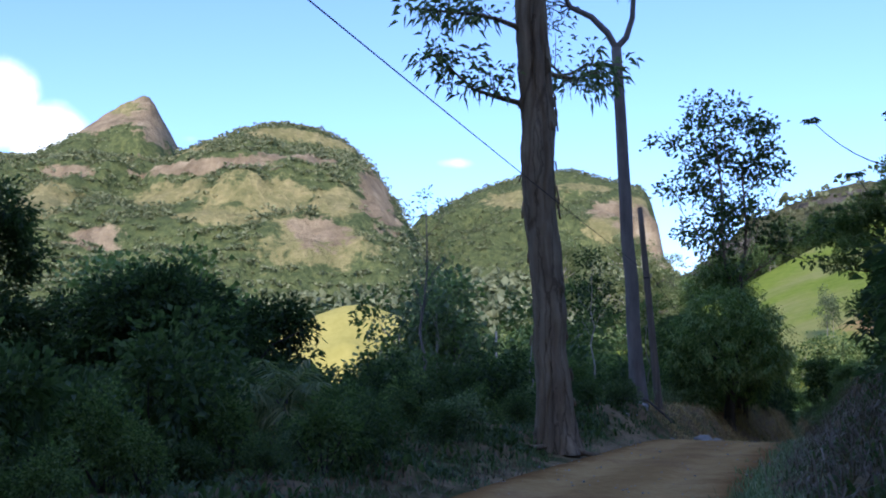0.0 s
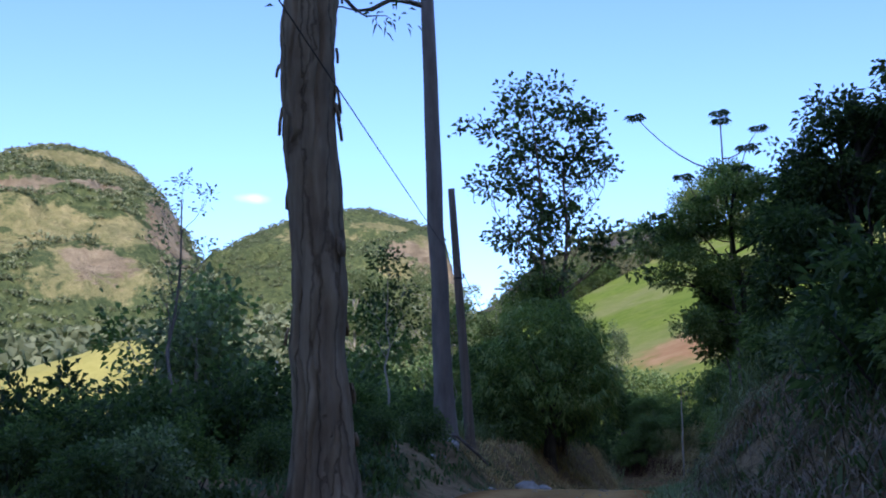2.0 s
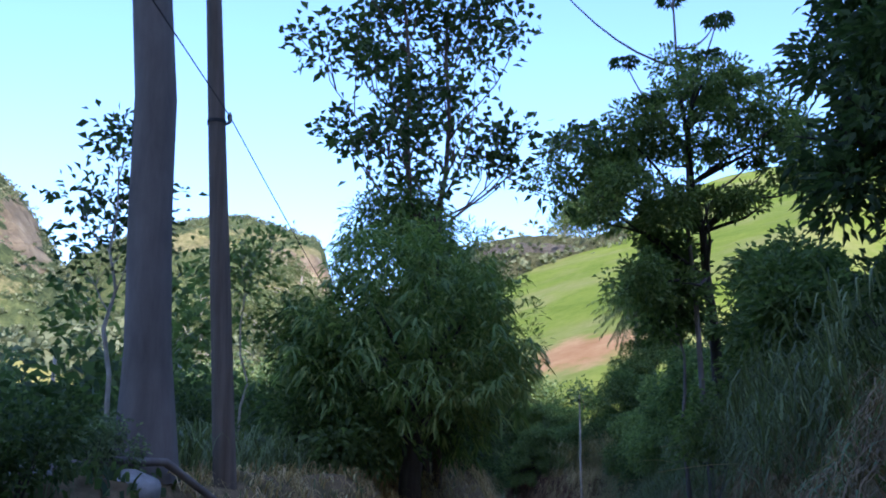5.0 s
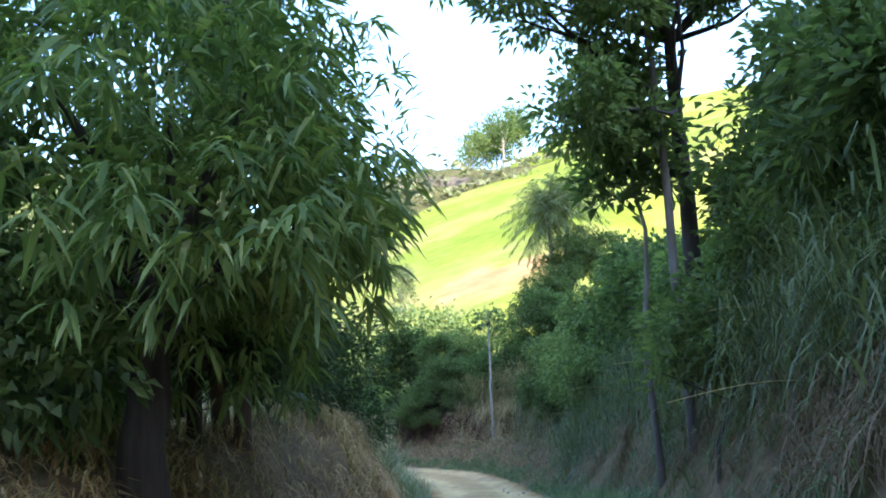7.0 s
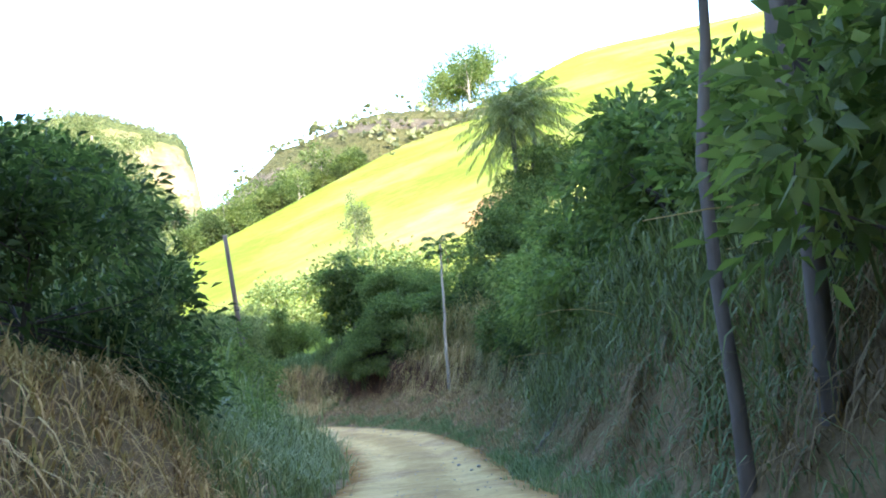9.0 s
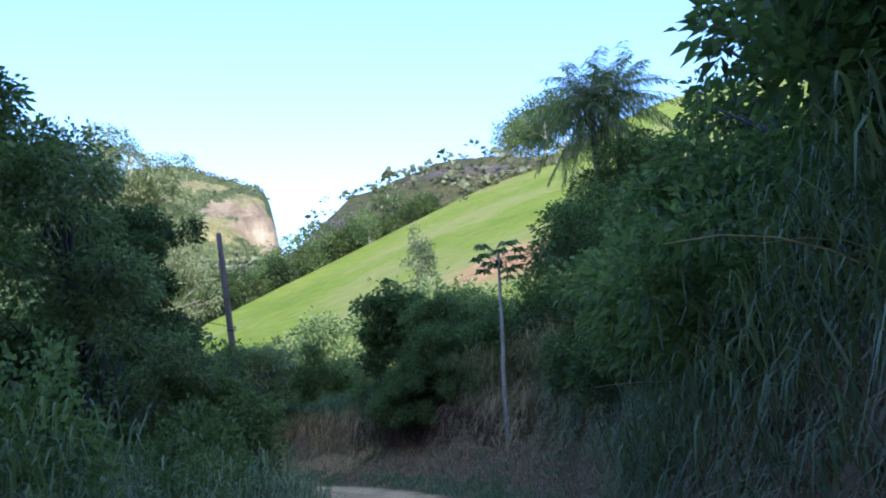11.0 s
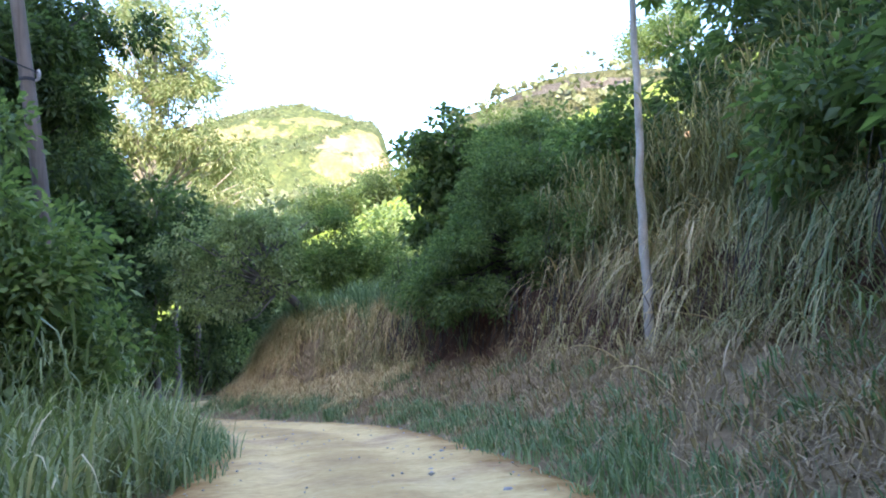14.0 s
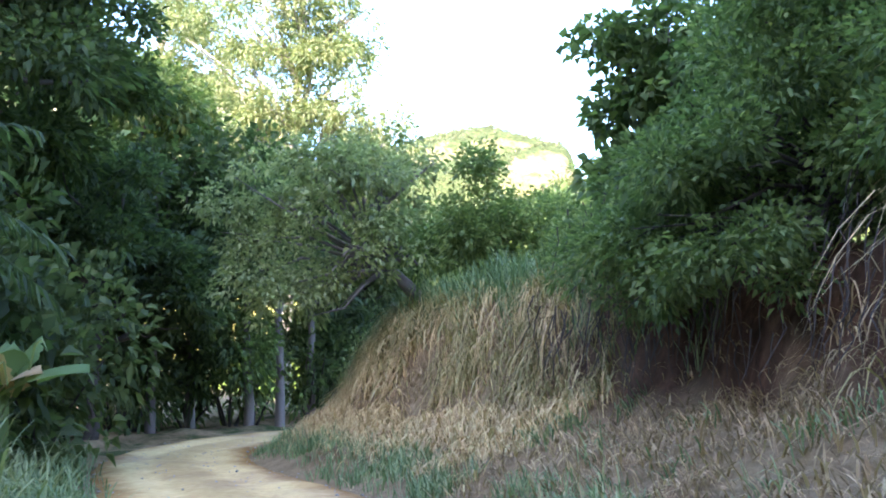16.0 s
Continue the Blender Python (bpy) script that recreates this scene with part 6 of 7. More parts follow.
# ---- grass ----
def grass(name, label, pts, per, spread, L, W, lean, droop, material, seed, side=None, fine=False, culm=0.0):
    g = np.random.default_rng(seed)
    P = np.repeat(np.array(pts), per, 0)
    n = len(P)
    P[:, :2] += g.normal(size=(n, 2)) * spread
    P[:, 2] = ground_z(P[:, 0], P[:, 1]) - 0.03
    head = g.uniform(0, 6.28, n) if side is None else np.repeat(side, per) + g.normal(size=n) * 0.9
    size = g.uniform(0.5, 1.2, n)
    if culm:
        # leaf blades that leave the bowed stems at all heights; one in five is a long stem
        stem = g.uniform(size=n) < 0.2
        s = np.where(stem, 0.0, g.uniform(0.1, 1.0, n)) * g.uniform(0.7, 1.2, n)
        out = culm * 0.45 * s ** 1.6
        P = P + np.stack([np.cos(head) * out, np.sin(head) * out, culm * (0.9 * s - 0.2 * s ** 2)], 1)
        head = np.where(stem, head, head + g.normal(size=n) * 0.8)
        size = np.where(stem, culm / L * g.uniform(0.8, 1.2, n), size)
    v, f = blades(P, head, L * size, np.clip(lean * g.uniform(0.3, 1.3, n), 0.03, 1.05), W * g.uniform(0.7, 1.3, n), g, droop * g.uniform(0.5, 1.5, n), fine)
    tagged(new(name, mesh_np(name, v, f, material)), label, "grass", kind="stuff")


def strip(y0, y1, d0, d1, count, seed, patch=2.5, thr=-2.0):
    """Tufts beside the road between two distances from its middle, in patches."""
    g = np.random.default_rng(seed)
    ys, ds = g.uniform(y0, y1, count * 4), g.uniform(d0, d1, count * 4)
    k = np.abs(ROAD[None, :, 1] - ys[:, None]).argmin(1)
    x, y = ROAD[k, 0] + RT[k, 1] * ds, ROAD[k, 1] - RT[k, 0] * ds
    ok = np.where(fbm(x, y, patch, 3, seed) > thr)[0][:count]
    side = np.arctan2(RT[k, 0], -RT[k, 1]) if d0 > 0 else np.arctan2(-RT[k, 0], RT[k, 1])
    return np.stack([x, y, x * 0], 1)[ok], side[ok]


def lip(y0, y1, o0, o1, count, seed, patch=1.6, thr=-2.0):
    """Tufts along the lip of the stepped bank, o metres behind it, in clusters with gaps between."""
    g = np.random.default_rng(seed)
    ys = g.uniform(y0, y1, count * 5)
    k = np.abs(ROAD[None, :, 1] - ys[:, None]).argmin(1)
    ds = bank_steps(ROAD[k, 1])[3] + g.uniform(o0, o1, len(ys))
    x, y = ROAD[k, 0] + RT[k, 1] * ds, ROAD[k, 1] - RT[k, 0] * ds
    ok = np.where(fbm(x, y, patch, 2, seed) > thr)[0][:count]
    return np.stack([x, y, x * 0], 1)[ok], np.arctan2(RT[k, 0], -RT[k, 1])[ok]


# the bank of the straight: limp green blades and dry tufts, long leaves hanging from the top
p, s = strip(28, 64, 3.4, 5.6, 420, 1, 1.8, -0.05)
grass("dry_grass", "straw-coloured dry grass hanging down the cut bank", p, 26, 0.14, 0.95, 0.022, 0.7, 1.1, M_DEAD, 2, side=s)
p, s = strip(30, 68, 3.0, 6.0, 260, 31, 1.8, 0.1)
grass("bank_grass", "limp green grass on the bank face", p, 20, 0.2, 0.9, 0.03, 0.65, 0.8, M_GRASS, 32, side=s)
p, s = strip(36, 70, 4.0, 7.0, 320, 3, 3.0, -0.3)
grass("elephant_grass", "tall arching grey-green grass on the bank top", p, 40, 0.2, 1.1, 0.03, 0.6, 0.9, M_GRASS_BLUE, 4, side=s, culm=1.9)
p, s = strip(38, 50, 4.8, 6.4, 34, 73)
grass("elephant_grass", "long arching grass leaves hanging from the bank", p, 20, 0.2, 2.5, 0.036, 0.6, 0.85, M_GRASS_BLUE, 74, side=s, fine=True)
# the stepped bank: curtains of long leaves over the sheer step, tall clumps above
p, s = lip(66, 81, -0.8, 0.5, 110, 81, 1.8, 0.0)
grass("hanging_grass", "long limp green grass hanging over the sheer bank", p, 26, 0.2, 1.25, 0.032, 0.75, 0.95, M_GRASS_BLUE, 82, side=s, fine=True)
p, s = lip(70, 89, -0.8, 0.6, 120, 83, 1.7, 0.0)
grass("hanging_grass", "bleached dry grass hanging in curtains over the bank", p, 28, 0.2, 1.2, 0.028, 0.8, 1.0, M_PALE, 84, side=s, fine=True)
p, s = lip(70, 90, -1.3, -0.4, 60, 85, 1.4, 0.05)
grass("hanging_grass", "brown dead grass hanging below the bleached curtains", p, 26, 0.18, 0.9, 0.024, 0.8, 1.05, M_DEAD, 86, side=s, fine=True)
p, s = lip(68, 82, 0.4, 2.4, 150, 33, 2.0, -0.1)
grass("elephant_grass", "tall pale arching grass standing over the bank", p, 44, 0.18, 1.1, 0.028, 0.6, 1.0, M_GRASS_BLUE, 34, side=s, culm=2.2)
p, s = lip(79, 88.5, 0.2, 2.2, 105, 63)
grass("elephant_grass", "tall pale elephant grass bowing over the bank", p, 50, 0.2, 1.2, 0.03, 0.55, 1.0, M_PALE, 64, side=s, culm=2.9)
p, s = lip(83, 88.8, -0.2, 0.8, 26, 65, 1.3, -0.1)
grass("dead_stalks", "bleached broken grass stalks bowing out of the bank", p, 16, 0.25, 2.0, 0.03, 0.85, 0.95, M_STRAW, 66, side=s, fine=True)
# the dry slope before the bend: straw tufts in layers, green blades along its crest
p, s = strip(93.5, 108, 3.4, 6.4, 300, 21, 1.3, -0.15)
grass("dry_grass", "straw-coloured dry grass hanging down the cut bank", p, 34, 0.12, 0.95, 0.022, 0.75, 1.25, M_STRAW, 22, side=s, fine=True)
p, s = lip(93, 107, -1.2, 0.2, 130, 23, 1.5, -0.2)
grass("hanging_grass", "faded grass bowing over the dry slope", p, 34, 0.16, 1.2, 0.024, 0.6, 0.95, M_PALE, 24, side=s, fine=True)
p, s = strip(93, 107, 2.9, 4.6, 170, 25, 1.3, -0.3)
grass("dry_grass", "short dry tufts along the foot of the slope", p, 22, 0.16, 0.6, 0.02, 0.85, 0.8, M_STRAW, 26, side=s, fine=True)
p, s = lip(92, 107, -0.5, 1.6, 200, 51, 2.0, -0.4)
grass("bank_grass", "upright green grass tufts along the bank crest", p, 32, 0.18, 1.45, 0.024, 0.45, 0.4, M_GRASS, 52)
# the apron: flattened straw, withered stalks and low green tufts
p, s = strip(66, 107, 2.7, 6.2, 1500, 41, 1.5, -0.5)
grass("straw_litter", "flattened straw lying on the foot of the bank", p, 16, 0.3, 0.42, 0.022, 1.0, 0.35, M_DEAD, 42)
p, s = strip(60, 92, 2.9, 6.2, 560, 43, 1.5, -0.1)
grass("withered_grass", "withered grey-brown grass on the foot of the bank", p, 14, 0.3, 0.5, 0.022, 1.0, 0.5, M_DEAD, 45, side=s)
p, s = strip(66, 94, 2.8, 5.6, 110, 47, 1.6, 0.15)
grass("bank_grass", "small green tufts on the littered bank", p, 22, 0.14, 0.5, 0.022, 0.6, 0.4, M_GRASS, 48, side=s)
p, s = strip(60, 104, 2.3, 3.2, 190, 53, 1.4, 0.0)
grass("verge_grass", "lush green tufts along the foot of the bank", p, 30, 0.14, 0.5, 0.018, 0.5, 0.3, M_GRASS, 54)
p, s = strip(4, 104, 2.0, 3.3, 900, 5, 3.0, -0.1)
grass("verge_grass", "short green grass along the road edge", p, 14, 0.15, 0.34, 0.018, 0.5, 0.2, M_GRASS, 6)
# left side
p, s = strip(54, 101, -6.8, -2.7, 460, 7, 3.0, -0.25)
grass("tall_grass", "tall soft green grass beside the road", p, 32, 0.3, 1.5, 0.028, 0.6, 0.5, M_GRASS_BLUE, 8)
p, s = strip(52, 98, -8.0, -4.0, 240, 27, 3.0, -0.2)
grass("elephant_grass", "tall arching grass clumps beside the road", p, 42, 0.25, 1.1, 0.032, 0.5, 0.8, M_GRASS_BLUE, 28, culm=2.3)
p, s = strip(76, 91, -5.0, -2.7, 110, 43)
grass("tall_grass", "chest-high green grass at the inside of the bend", p, 34, 0.28, 2.0, 0.03, 0.45, 0.5, M_GRASS_BLUE, 44, fine=True)
p, s = strip(80, 104, -5.2, -2.1, 380, 29)
grass("verge_grass", "thick knee-high green grass beside the bend", p, 26, 0.25, 0.9, 0.022, 0.5, 0.35, M_GRASS, 30)
p, s = strip(0, 52, -6.5, -2.4, 560, 9, 2.0, -0.1)
grass("low_grass", "low mixed grass on the berm", p, 16, 0.18, 0.3, 0.014, 0.6, 0.25, M_GRASS, 10)
p, s = strip(6, 34, -8.0, -3.0, 700, 91, 2.0, -0.5)
grass("low_plants", "low dark broad-leaved plants covering the berm", p, 14, 0.22, 0.36, 0.06, 0.7, 0.35, M_LEAF_DARK, 92)
p, s = strip(35, 44, -9.0, -5.0, 150, 61, 2.5, -0.5)
grass("tall_grass", "tall soft green grass below the mango tree", p, 30, 0.25, 1.7, 0.03, 0.5, 0.6, M_GRASS_BLUE, 62, fine=True)
p, s = strip(34, 54, -5.4, -2.5, 330, 11, 1.6, -0.1)
grass("dry_grass", "dry brown grass on the earth bank", p, 20, 0.2, 0.5, 0.022, 0.85, 0.7, M_STRAW, 12, side=s)
p, s = strip(39, 57, -8.0, -2.6, 620, 93, 1.6, -0.3)
grass("straw_litter", "brown straw and fallen leaves on the earth bank", p, 18, 0.25, 0.42, 0.03, 1.0, 0.3, M_STRAW, 94)
p, s = strip(44, 57, -5.2, -2.8, 60, 95, 1.4, 0.0)
grass("hanging_grass", "dry grass and thin roots hanging down the earth bank", p, 22, 0.2, 0.9, 0.022, 0.8, 1.0, M_STRAW, 96, side=s, fine=True)
p, s = strip(6, 34, 3.2, 7.5, 620, 97, 2.0, -0.5)
grass("low_plants", "low dark broad-leaved plants on the bank", p, 14, 0.22, 0.4, 0.06, 0.7, 0.35, M_LEAF_DARK, 98)
p, s = strip(12, 32, 3.2, 6.8, 300, 13, 1.6, -0.3)
grass("cut_grass_heap", "heap of withered cut grass on the bank", p, 22, 0.3, 1.0, 0.022, 1.0, 0.75, M_WITHER, 14)
p, s = strip(2, 20, -4.6, -2.4, 260, 15)
grass("leaf_litter", "withered grass and litter along the road edge", p, 10, 0.22, 0.3, 0.024, 1.0, 0.35, M_WITHER, 16)

# thin roots hanging from the bush into the shaded hollow
g = np.random.default_rng(171)
V, F = [], []
for _ in range(240):
    y = g.uniform(70, 95.0) if g.uniform() < 0.5 else g.uniform(87.5, 95.0)
    reach = bank_steps(y)
    x, y = along(y, reach[3] - g.uniform(0.2, 1.3))
    z = gz(x, y)
    q = [np.array((x, y, z + g.uniform(0.9, 1.9)))]
    for j in range(4):
        q.append(q[-1] + np.array((g.normal() * 0.06 - 0.04, g.normal() * 0.06, -(q[0][2] - z) * g.uniform(0.12, 0.25))))
    tube(V, F, q, [0.014, 0.011, 0.009, 0.007, 0.004], 4)
tagged(new("hanging_roots", mesh_np("hanging_roots", np.array(V), np.array(F), M_BARK_DARK, True)), "thin brown roots hanging over the hollow in the bank", "roots", kind="stuff")

# ---- small things ----
def stone(x, y, r, seed, label, flat=0.7, z=None):
    g = np.random.default_rng(seed)
    bm = bmesh.new()
    bmesh.ops.create_icosphere(bm, subdivisions=3, radius=r)
    for v in bm.verts:
        n = v.co.normalized()
        k = 1 + 0.22 * noise.noise(n * 1.6 + Vector((seed, 0, 0))) + 0.08 * noise.noise(n * 5 + Vector((0, seed, 0)))
        v.co = Vector((n.x * r * k * 1.2, n.y * r * k, n.z * r * k * flat))
    me = bpy.data.meshes.new("stone")
    bm.to_mesh(me)
    bm.free()
    me.materials.append(M_STONE)
    me.polygons.foreach_set("use_smooth", [True] * len(me.polygons))
    ob = new("stone", me)
    ob.matrix_world = pose(x, y, (gz(x, y) if z is None else z) + r * flat * 0.35, 0, 0, g.uniform(0, 360))
    return tagged(ob, label, "stone", "stones on the berm")


stone(7.75, 35.2, 0.33, 1, "pale grey rounded boulder at the foot of a tree")
stone(10.6, 36.4, 0.38, 2, "dull brown boulder half buried in the berm")
stone(11.3, 36.9, 0.30, 3, "dull brown boulder half buried in the berm")
g = np.random.default_rng(140)
for k in range(16):
    x, y = g.uniform(5.2, 10.5), g.uniform(31.5, 35.8)
    if float(road_frame(x, y)[0][0]) < -2.6:
        stone(x, y, g.uniform(0.04, 0.11), 10 + k, "small pale stone lying on the earth berm")
for k in range(46):
    y = g.uniform(64, 92)
    x, yy = along(y, g.choice([-1, 1]) * g.uniform(0.9, 2.1))
    stone(x, yy, g.uniform(0.025, 0.06), 40 + k, "small loose stone on the dirt road", 0.6, float(ROAD[int(np.abs(ROAD[:, 1] - yy).argmin()), 2]) - 0.02)


# loose gravel on the road, mostly along its edges and between the wheel tracks
g = np.random.default_rng(160)
n = 3600
k = g.integers(130, len(ROAD) - 30, n)
e = np.where(g.uniform(size=n) < 0.7, g.choice([-1, 1], n) * g.normal(0.88, 0.12, n), g.normal(0, 0.3, n))
hw = half_width(ROAD[k, 1])
gp = np.stack([ROAD[k, 0] + RT[k, 1] * e * hw, ROAD[k, 1] - RT[k, 0] * e * hw, ROAD[k, 2] + 0.02 - 0.16 * smooth(0.85, 1.2, np.abs(e))], 1)
gp[:, :2] += g.normal(size=(n, 2)) * 0.2
gr = g.uniform(0.008, 0.026, n) * np.where(g.uniform(size=n) < 0.06, 1.8, 1.0)
octa = np.array([(1, 0, 0), (0, 1, 0), (-1, 0, 0), (0, -1, 0), (0, 0, 0.7), (0, 0, -0.7)])
gv = gp[:, None, :] + (octa[None] * g.uniform(0.7, 1.3, (n, 6, 1))) * gr[:, None, None]
gf = np.array([(0, 1, 4), (1, 2, 4), (2, 3, 4), (3, 0, 4), (1, 0, 5), (2, 1, 5), (3, 2, 5), (0, 3, 5)])
tagged(new("gravel", mesh_np("gravel", gv.reshape(-1, 3), (gf[None] + 6 * np.arange(n)[:, None, None]).reshape(-1, 3), M_STONE)), "loose gravel scattered on the dirt road", "gravel", kind="stuff")


def root(name, label, pts, r, mat):
    V, F = [], []
    P = [np.array((x, y, gz(x, y) + h)) for x, y, h in pts]
    tube(V, F, P, list(np.linspace(r, r * 0.5, len(P))), 7, 0.1, np.random.default_rng(5))
    tagged(new(name, mesh_np(name, np.array(V), np.array(F), mat, True)), label, "branch", "fallen wood")


root("fallen_branch", "grey fallen branch lying on the berm", [(6.9, 34.9, 0.05), (7.4, 35.4, 0.22), (8.2, 35.8, 0.33), (9.0, 36.2, 0.36), (9.4, 36.6, 0.3)], 0.07, M_BARK_GREY)
root("fallen_branch", "short pale branch lying by the trunk", [(6.3, 34.3, 0.05), (6.7, 35.0, 0.14), (7.1, 35.6, 0.12)], 0.06, M_BARK_PALE)
root("tree_root", "exposed brown root at the foot of the thick tree", [(3.1, 23.5, 0.15), (3.7, 23.2, 0.14), (4.3, 23.3, 0.04), (4.8, 23.1, 0.0)], 0.09, M_BARK_PEEL)
root("tree_root", "exposed brown root at the foot of the thick tree", [(2.7, 23.3, 0.15), (2.3, 22.9, 0.10), (1.9, 22.7, 0.0)], 0.08, M_BARK_PEEL)
# dead canes leaning out of the bank
for k in range(16):
    y = g.uniform(37, 84)
    x, yy = along(y, g.uniform(4.2, 6.4))
    kk = int(np.abs(ROAD[:, 1] - yy).argmin())
    out = np.array((-RT[kk, 1], RT[kk, 0])) * g.uniform(0.5, 1.4) + g.normal(size=2) * 0.6
    rise = g.uniform(0.3, 0.9)
    V, F = [], []
    P = [np.array((x, yy, gz(x, yy) - 0.1)) + np.array((out[0], out[1], 0)) * s + np.array((0, 0, rise * (1.6 * s - 0.9 * s * s))) for s in np.linspace(0, 1.2, 6)]
    tube(V, F, P, list(np.linspace(0.013, 0.005, 6)), 5)
    tagged(new("dead_cane", mesh_np("dead_cane", np.array(V), np.array(F), M_STRAW, True)), "thin pale dead cane leaning out of the bank", "cane", "dead canes")

V, F = [], []
cane_to = np.array((18.5, 40.45, 0.48))
cane_from = np.array((23.35, 42.80, 0.46))
P = [cane_from + (cane_to - cane_from) * q + np.array((0, 0, 0.08 * math.sin(3.14 * q))) for q in np.linspace(0, 1, 8)]
tube(V, F, P, list(np.linspace(0.010, 0.004, 8)), 5)
tagged(new("dead_cane", mesh_np("dead_cane", np.array(V), np.array(F), M_STRAW, True)), "long pale dead cane reaching out from the bank", "cane", "dead canes")
root("fallen_branch", "grey dead branch leaning on the foot of the bank", [(33.5, 64.5, 0.03), (34.0, 64.1, 0.22), (34.6, 63.7, 0.34), (35.3, 63.2, 0.3)], 0.06, M_BARK_GREY)


def pale_stem(x, y, z0, z1, lean, r=0.17):
    V, F = [], []
    h = np.random.default_rng(int(x * 10) % 97)
    tube(V, F, straight((0, 0, 0), (lean, 0, z1 - z0), 7, h, 0.12), list(np.linspace(r, r * 0.6, 8)), 8)
    ob = new("pale_trunk", mesh_np("pale_trunk", np.array(V), np.array(F), M_BARK_PALE, True))
    ob.location = (x, y, z0)
    tagged(ob, "slim pale bare trunk rising from the thicket", "trunk", "pale trunks")


pale_stem(4.65, 80.5, -6.5, 6.6, 0.25)
pale_stem(12.0, 74.4, -6.0, 6.4, -0.6)
pale_stem(3.85, 39.3, gz(3.85, 39.3) - 0.2, 3.8, 0.1, 0.045)
open_tree("sapling", "slim pale-stemmed sapling with a small dark crown", 7.5, 44.0, 7.4 - gz(7.5, 44.0), 1.8, 149, 1, 0.07, 0.55, 8, 5, 0.24, 0.22, 0.12, M_BARK_PALE, M_LEAF_DARK)


def banana(x, y, size, turns, label):
    h = np.random.default_rng(151)
    root_ob = new("banana_plant")
    root_ob.location = (x, y, gz(x, y) - 0.1)
    tagged(root_ob, label, "plant")
    V, F = [], []
    tube(V, F, straight((0, 0, 0), (0, 0, 1.25 * size), 4), [0.11 * size, 0.1 * size, 0.09 * size, 0.08 * size, 0.06 * size], 9)
    part("stem", mesh_np("stem", np.array(V), np.array(F), M_BANANA, True), root_ob)
    for a, el, ln, torn, dry in turns:
        d = np.array((math.cos(a) * math.cos(el), math.sin(a) * math.cos(el), math.sin(el)))
        sd = np.array((-math.sin(a), math.cos(a), 0))
        rows = []
        m = 16
        for i in range(m):
            s = i / (m - 1)
            c = np.array((0, 0, 1.2 * size)) + d * ln * s - np.array((0, 0, 0.28 * ln * s * s))
            w = 0.26 * size * math.sin(math.pi * min(0.12 + 0.88 * s, 1)) ** 0.6 * (1 if s < 0.97 else 0.3)
            jag = h.uniform(0.75, 1.05, 2) if torn else (1, 1)
            rows += [c - sd * w * jag[0] - np.array((0, 0, 0.10 * size)), c, c + sd * w * jag[1] - np.array((0, 0, 0.10 * size))]
        f = []
        for i in range(m - 1):
            o = i * 3
            f += [(o, o + 1, o + 4), (o, o + 4, o + 3), (o + 1, o + 2, o + 5), (o + 1, o + 5, o + 4)]
        part("leaf", mesh_np("leaf", np.array(rows), np.array(f), M_STRAW if dry else M_BANANA), root_ob, "withered brown torn leaf" if dry else "")


banana(29.9, 96.6, 1.5, ((0.05, 0.55, 1.65, False, False), (6.0, 0.75, 1.0, True, True), (0.9, 1.1, 1.5, True, False), (1.9, 1.2, 1.3, False, False), (3.0, 0.95, 1.4, True, False), (4.4, 1.15, 1.5, True, True), (5.6, 1.3, 1.2, False, False)), "small banana plant with torn yellow-green leaves")

# ---- distance ----
g = np.random.default_rng(120)
for k in range(14):
    a, b = 190 + g.uniform(-24, 24), g.uniform(-16, 0)
    c = A0 + AE * a + AN * b
    copy_thing(MID[0], Matrix.LocRotScale((c[0], c[1], float(meadow_z(np.array(a), np.array(b))) - 3.5), Euler((0, 0, g.uniform(0, 6.28))), [g.uniform(1.8, 2.9)] * 3))
for k in range(44):
    a, b = g.uniform(-30, 95), g.uniform(-34, -12)
    c = A0 + AE * a + AN * b
    copy_thing(MID[int(g.choice([0, 0, 1, 2]))], Matrix.LocRotScale((c[0], c[1], float(meadow_z(np.array(a), np.array(b))) - 3.0), Euler((0, 0, g.uniform(0, 6.28))), [g.uniform(1.1, 1.7)] * 3))
for k in range(60):
    a, b = g.uniform(-36, 110), g.uniform(-26, -9)
    c = A0 + AE * a + AN * b
    copy_thing(SHRUBS[int(g.choice([0, 1]))], Matrix.LocRotScale((c[0], c[1], float(meadow_z(np.array(a), np.array(b))) - 1.2), Euler((0, 0, g.uniform(0, 6.28))), [g.uniform(2.4, 3.8)] * 3))
# a slim pale-stemmed tree standing alone on the grass
for x, y, size in ((67.5, 154.0, 1.0), (69.0, 155.0, 0.8)):
    c = np.array((x, y)) - A0
    copy_thing(MID[2], Matrix.LocRotScale((x, y, float(meadow_z(np.array(c @ AE), np.array(c @ AN))) - 1.0), Euler((0, 0, x)), (0.62 * size, 0.62 * size, 0.95 * size)))
for x, y, z in ((45.8, 128.4, 1.0), (43.6, 126.6, 0.85), (47.8, 129.6, 1.05), (41.6, 127.4, 0.8)):
    copy_thing(MID[1], stand(x, y, x, z, 0.2))
for x, y, k, size in ((52.4, 135.0, 1, 1.15), (55.0, 132.4, 0, 1.3), (58.6, 131.0, 1, 1.35), (62.0, 129.2, 1, 1.3), (65.4, 127.4, 0, 1.25), (60.4, 126.6, 1, 1.1), (56.6, 129.4, 1, 1.1)):
    copy_thing(MID[k], stand(x, y, 1.7 * x, size, 0.4))


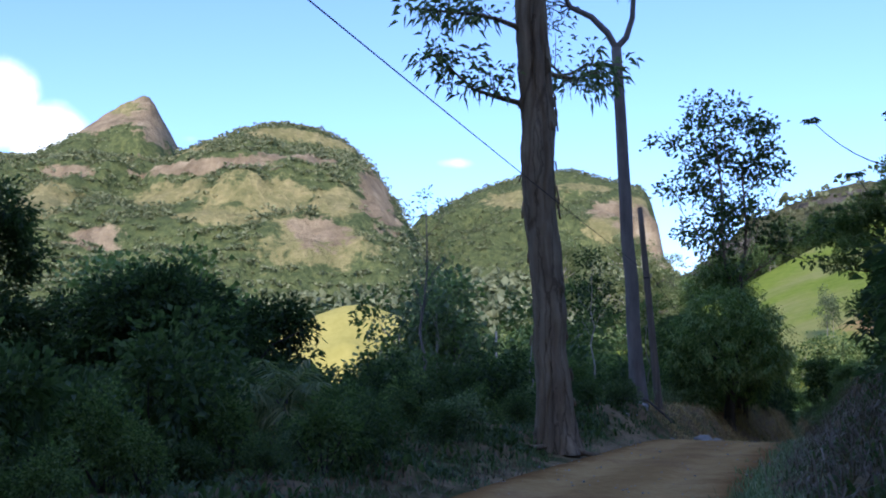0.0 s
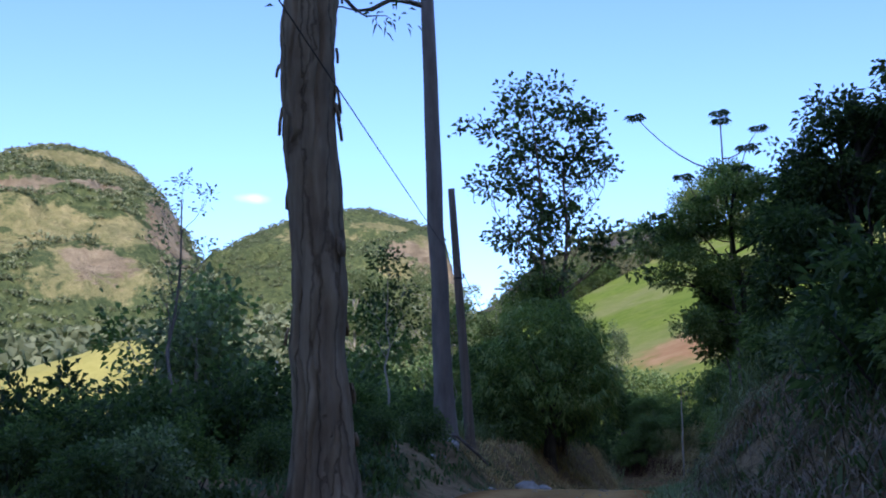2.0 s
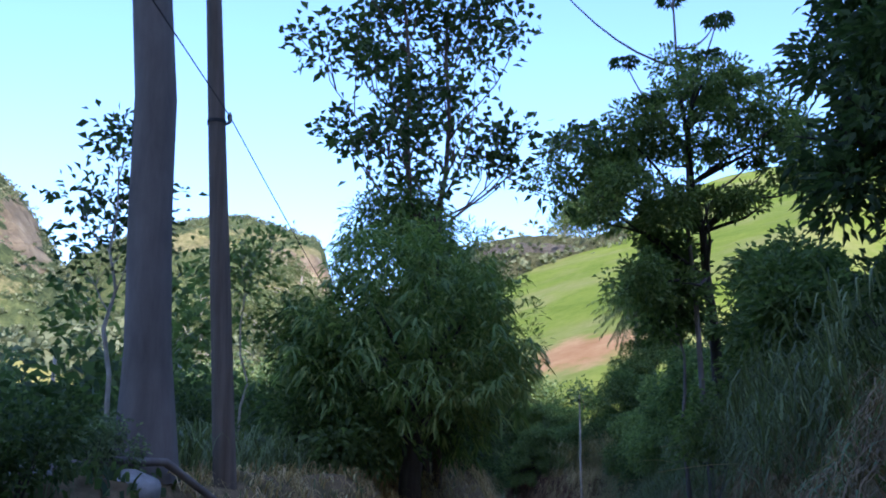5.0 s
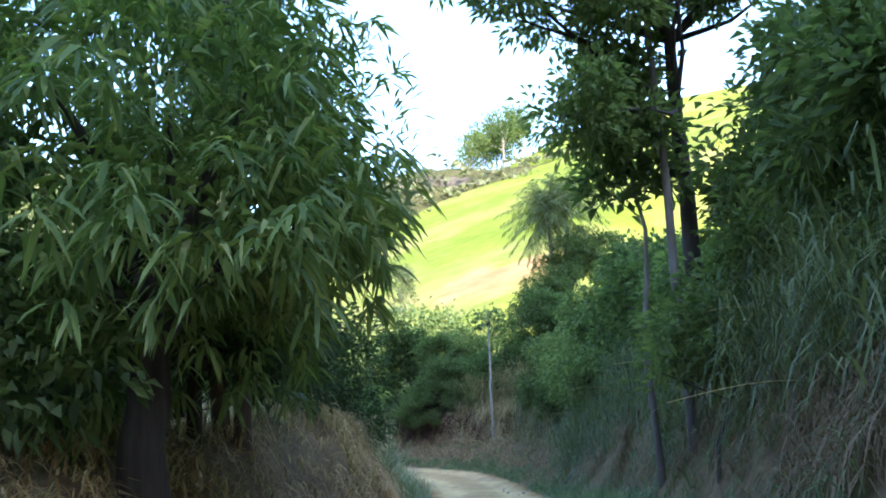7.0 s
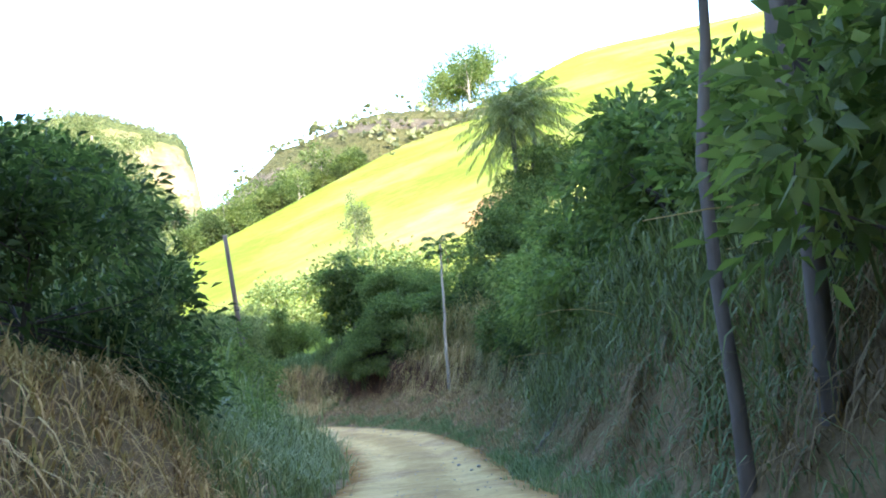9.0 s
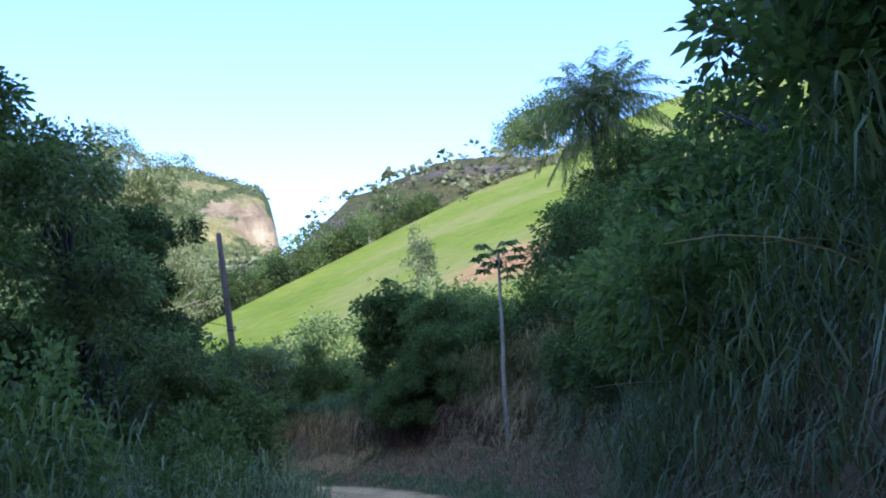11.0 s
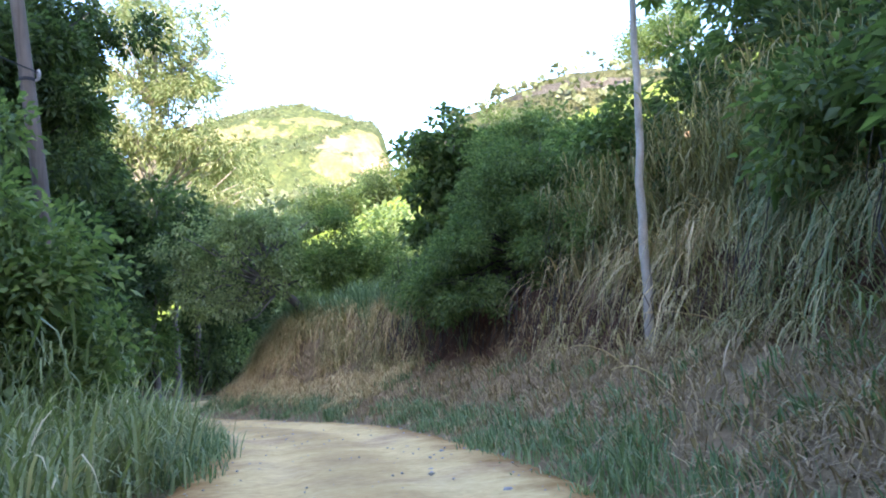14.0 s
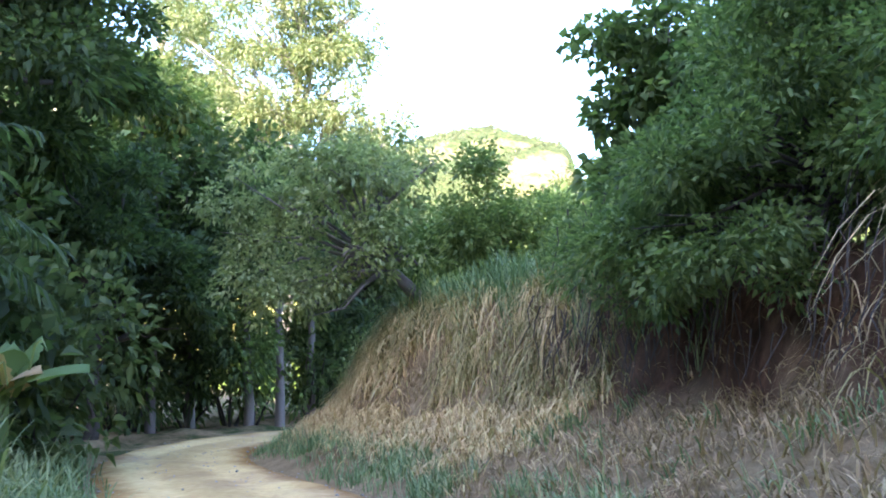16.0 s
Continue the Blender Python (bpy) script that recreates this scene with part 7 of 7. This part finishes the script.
def crowns(name, ob, count, size, seed, label, keep, material):
    """Tree crowns on a mountain, too far to tell apart: clumps of leaves where it is not sheer."""
    h = np.random.default_rng(seed)
    me = ob.data
    n = len(me.polygons)
    co, nn = np.empty(n * 3), np.empty(n * 3)
    me.polygons.foreach_get("center", co)
    me.polygons.foreach_get("normal", nn)
    co, nn = co.reshape(-1, 3), nn.reshape(-1, 3)
    ok = np.where(keep(co, nn))[0]
    pick = co[h.choice(ok, count)] + h.normal(size=(count, 3)) * np.array((4, 4, 0))
    pick[:, 2] += size * 0.3
    per = 6
    u = unit(h.normal(size=(count * per, 3)))
    u[:, 2] = np.abs(u[:, 2])
    sc = np.repeat(h.uniform(0.6, 1.3, count), per)[:, None]
    P = np.repeat(pick, per, 0) + u * size * 0.35 * sc
    v, f = leaf_quads(P, unit(u + h.normal(size=u.shape) * 0.4), size * 0.6 * sc[:, 0], size * 0.5 * sc[:, 0], h, 0.1, 0.3)
    tagged(new(name, mesh_np(name, v, f, material)), label, "forest", kind="stuff")


M_FAR = leaf_material("far_leaves", [(0.1, (0.045, 0.06, 0.026)), (0.5, (0.088, 0.104, 0.042)), (0.9, (0.14, 0.15, 0.062))], 0.8, 0.15, 0.1, 0.02)
crowns("mountain_forest", dome, 24000, 5.6, 131, "woods on the granite dome", lambda c, n: (n[:, 2] > 0.35) & (np.maximum(zone_depth(c, -11.0, DOME_ROCKS), zone_depth(c, -11.0, DOME_MEADOWS)) + 0.6 * fbm(c[:, 0], c[:, 1], 60, 4, 5.0) < 0.2), M_FAR)
crowns("mountain_forest", far_dome, 5000, 6, 132, "woods on the far mountain", lambda c, n: (n[:, 2] > 0.35) & (np.maximum(zone_depth(c, 8.5, FAR_ROCKS), zone_depth(c, 8.5, FAR_MEADOWS)) + 0.5 * fbm(c[:, 0], c[:, 1], 90, 4, 7.0) < 0.05), M_FAR)
crowns("mountain_forest", peak, 2200, 6, 135, "woods below the granite peak", lambda c, n: (n[:, 2] > 0.35) & (np.maximum(zone_depth(c, -19.6, PEAK_ROCKS), zone_depth(c, -19.6, PEAK_MEADOWS)) < 0.05), M_FAR)
for ob in list(scene.objects):
    if ob.name == "wooded_foothill":
        crowns("foothill_forest", ob, 3000, 11, 133, "woods covering the foothill", lambda c, n: c[:, 2] > 5, M_FAR)
    if ob.name == "rocky_ridge":
        crowns("ridge_scrub", ob, 1500, 3.6, 134, "scrub on the rocky ridge", lambda c, n: (c[:, 2] > 28) & (fbm(c[:, 0], c[:, 1], 60, 3, 6.0) > 0.05), M_FAR)
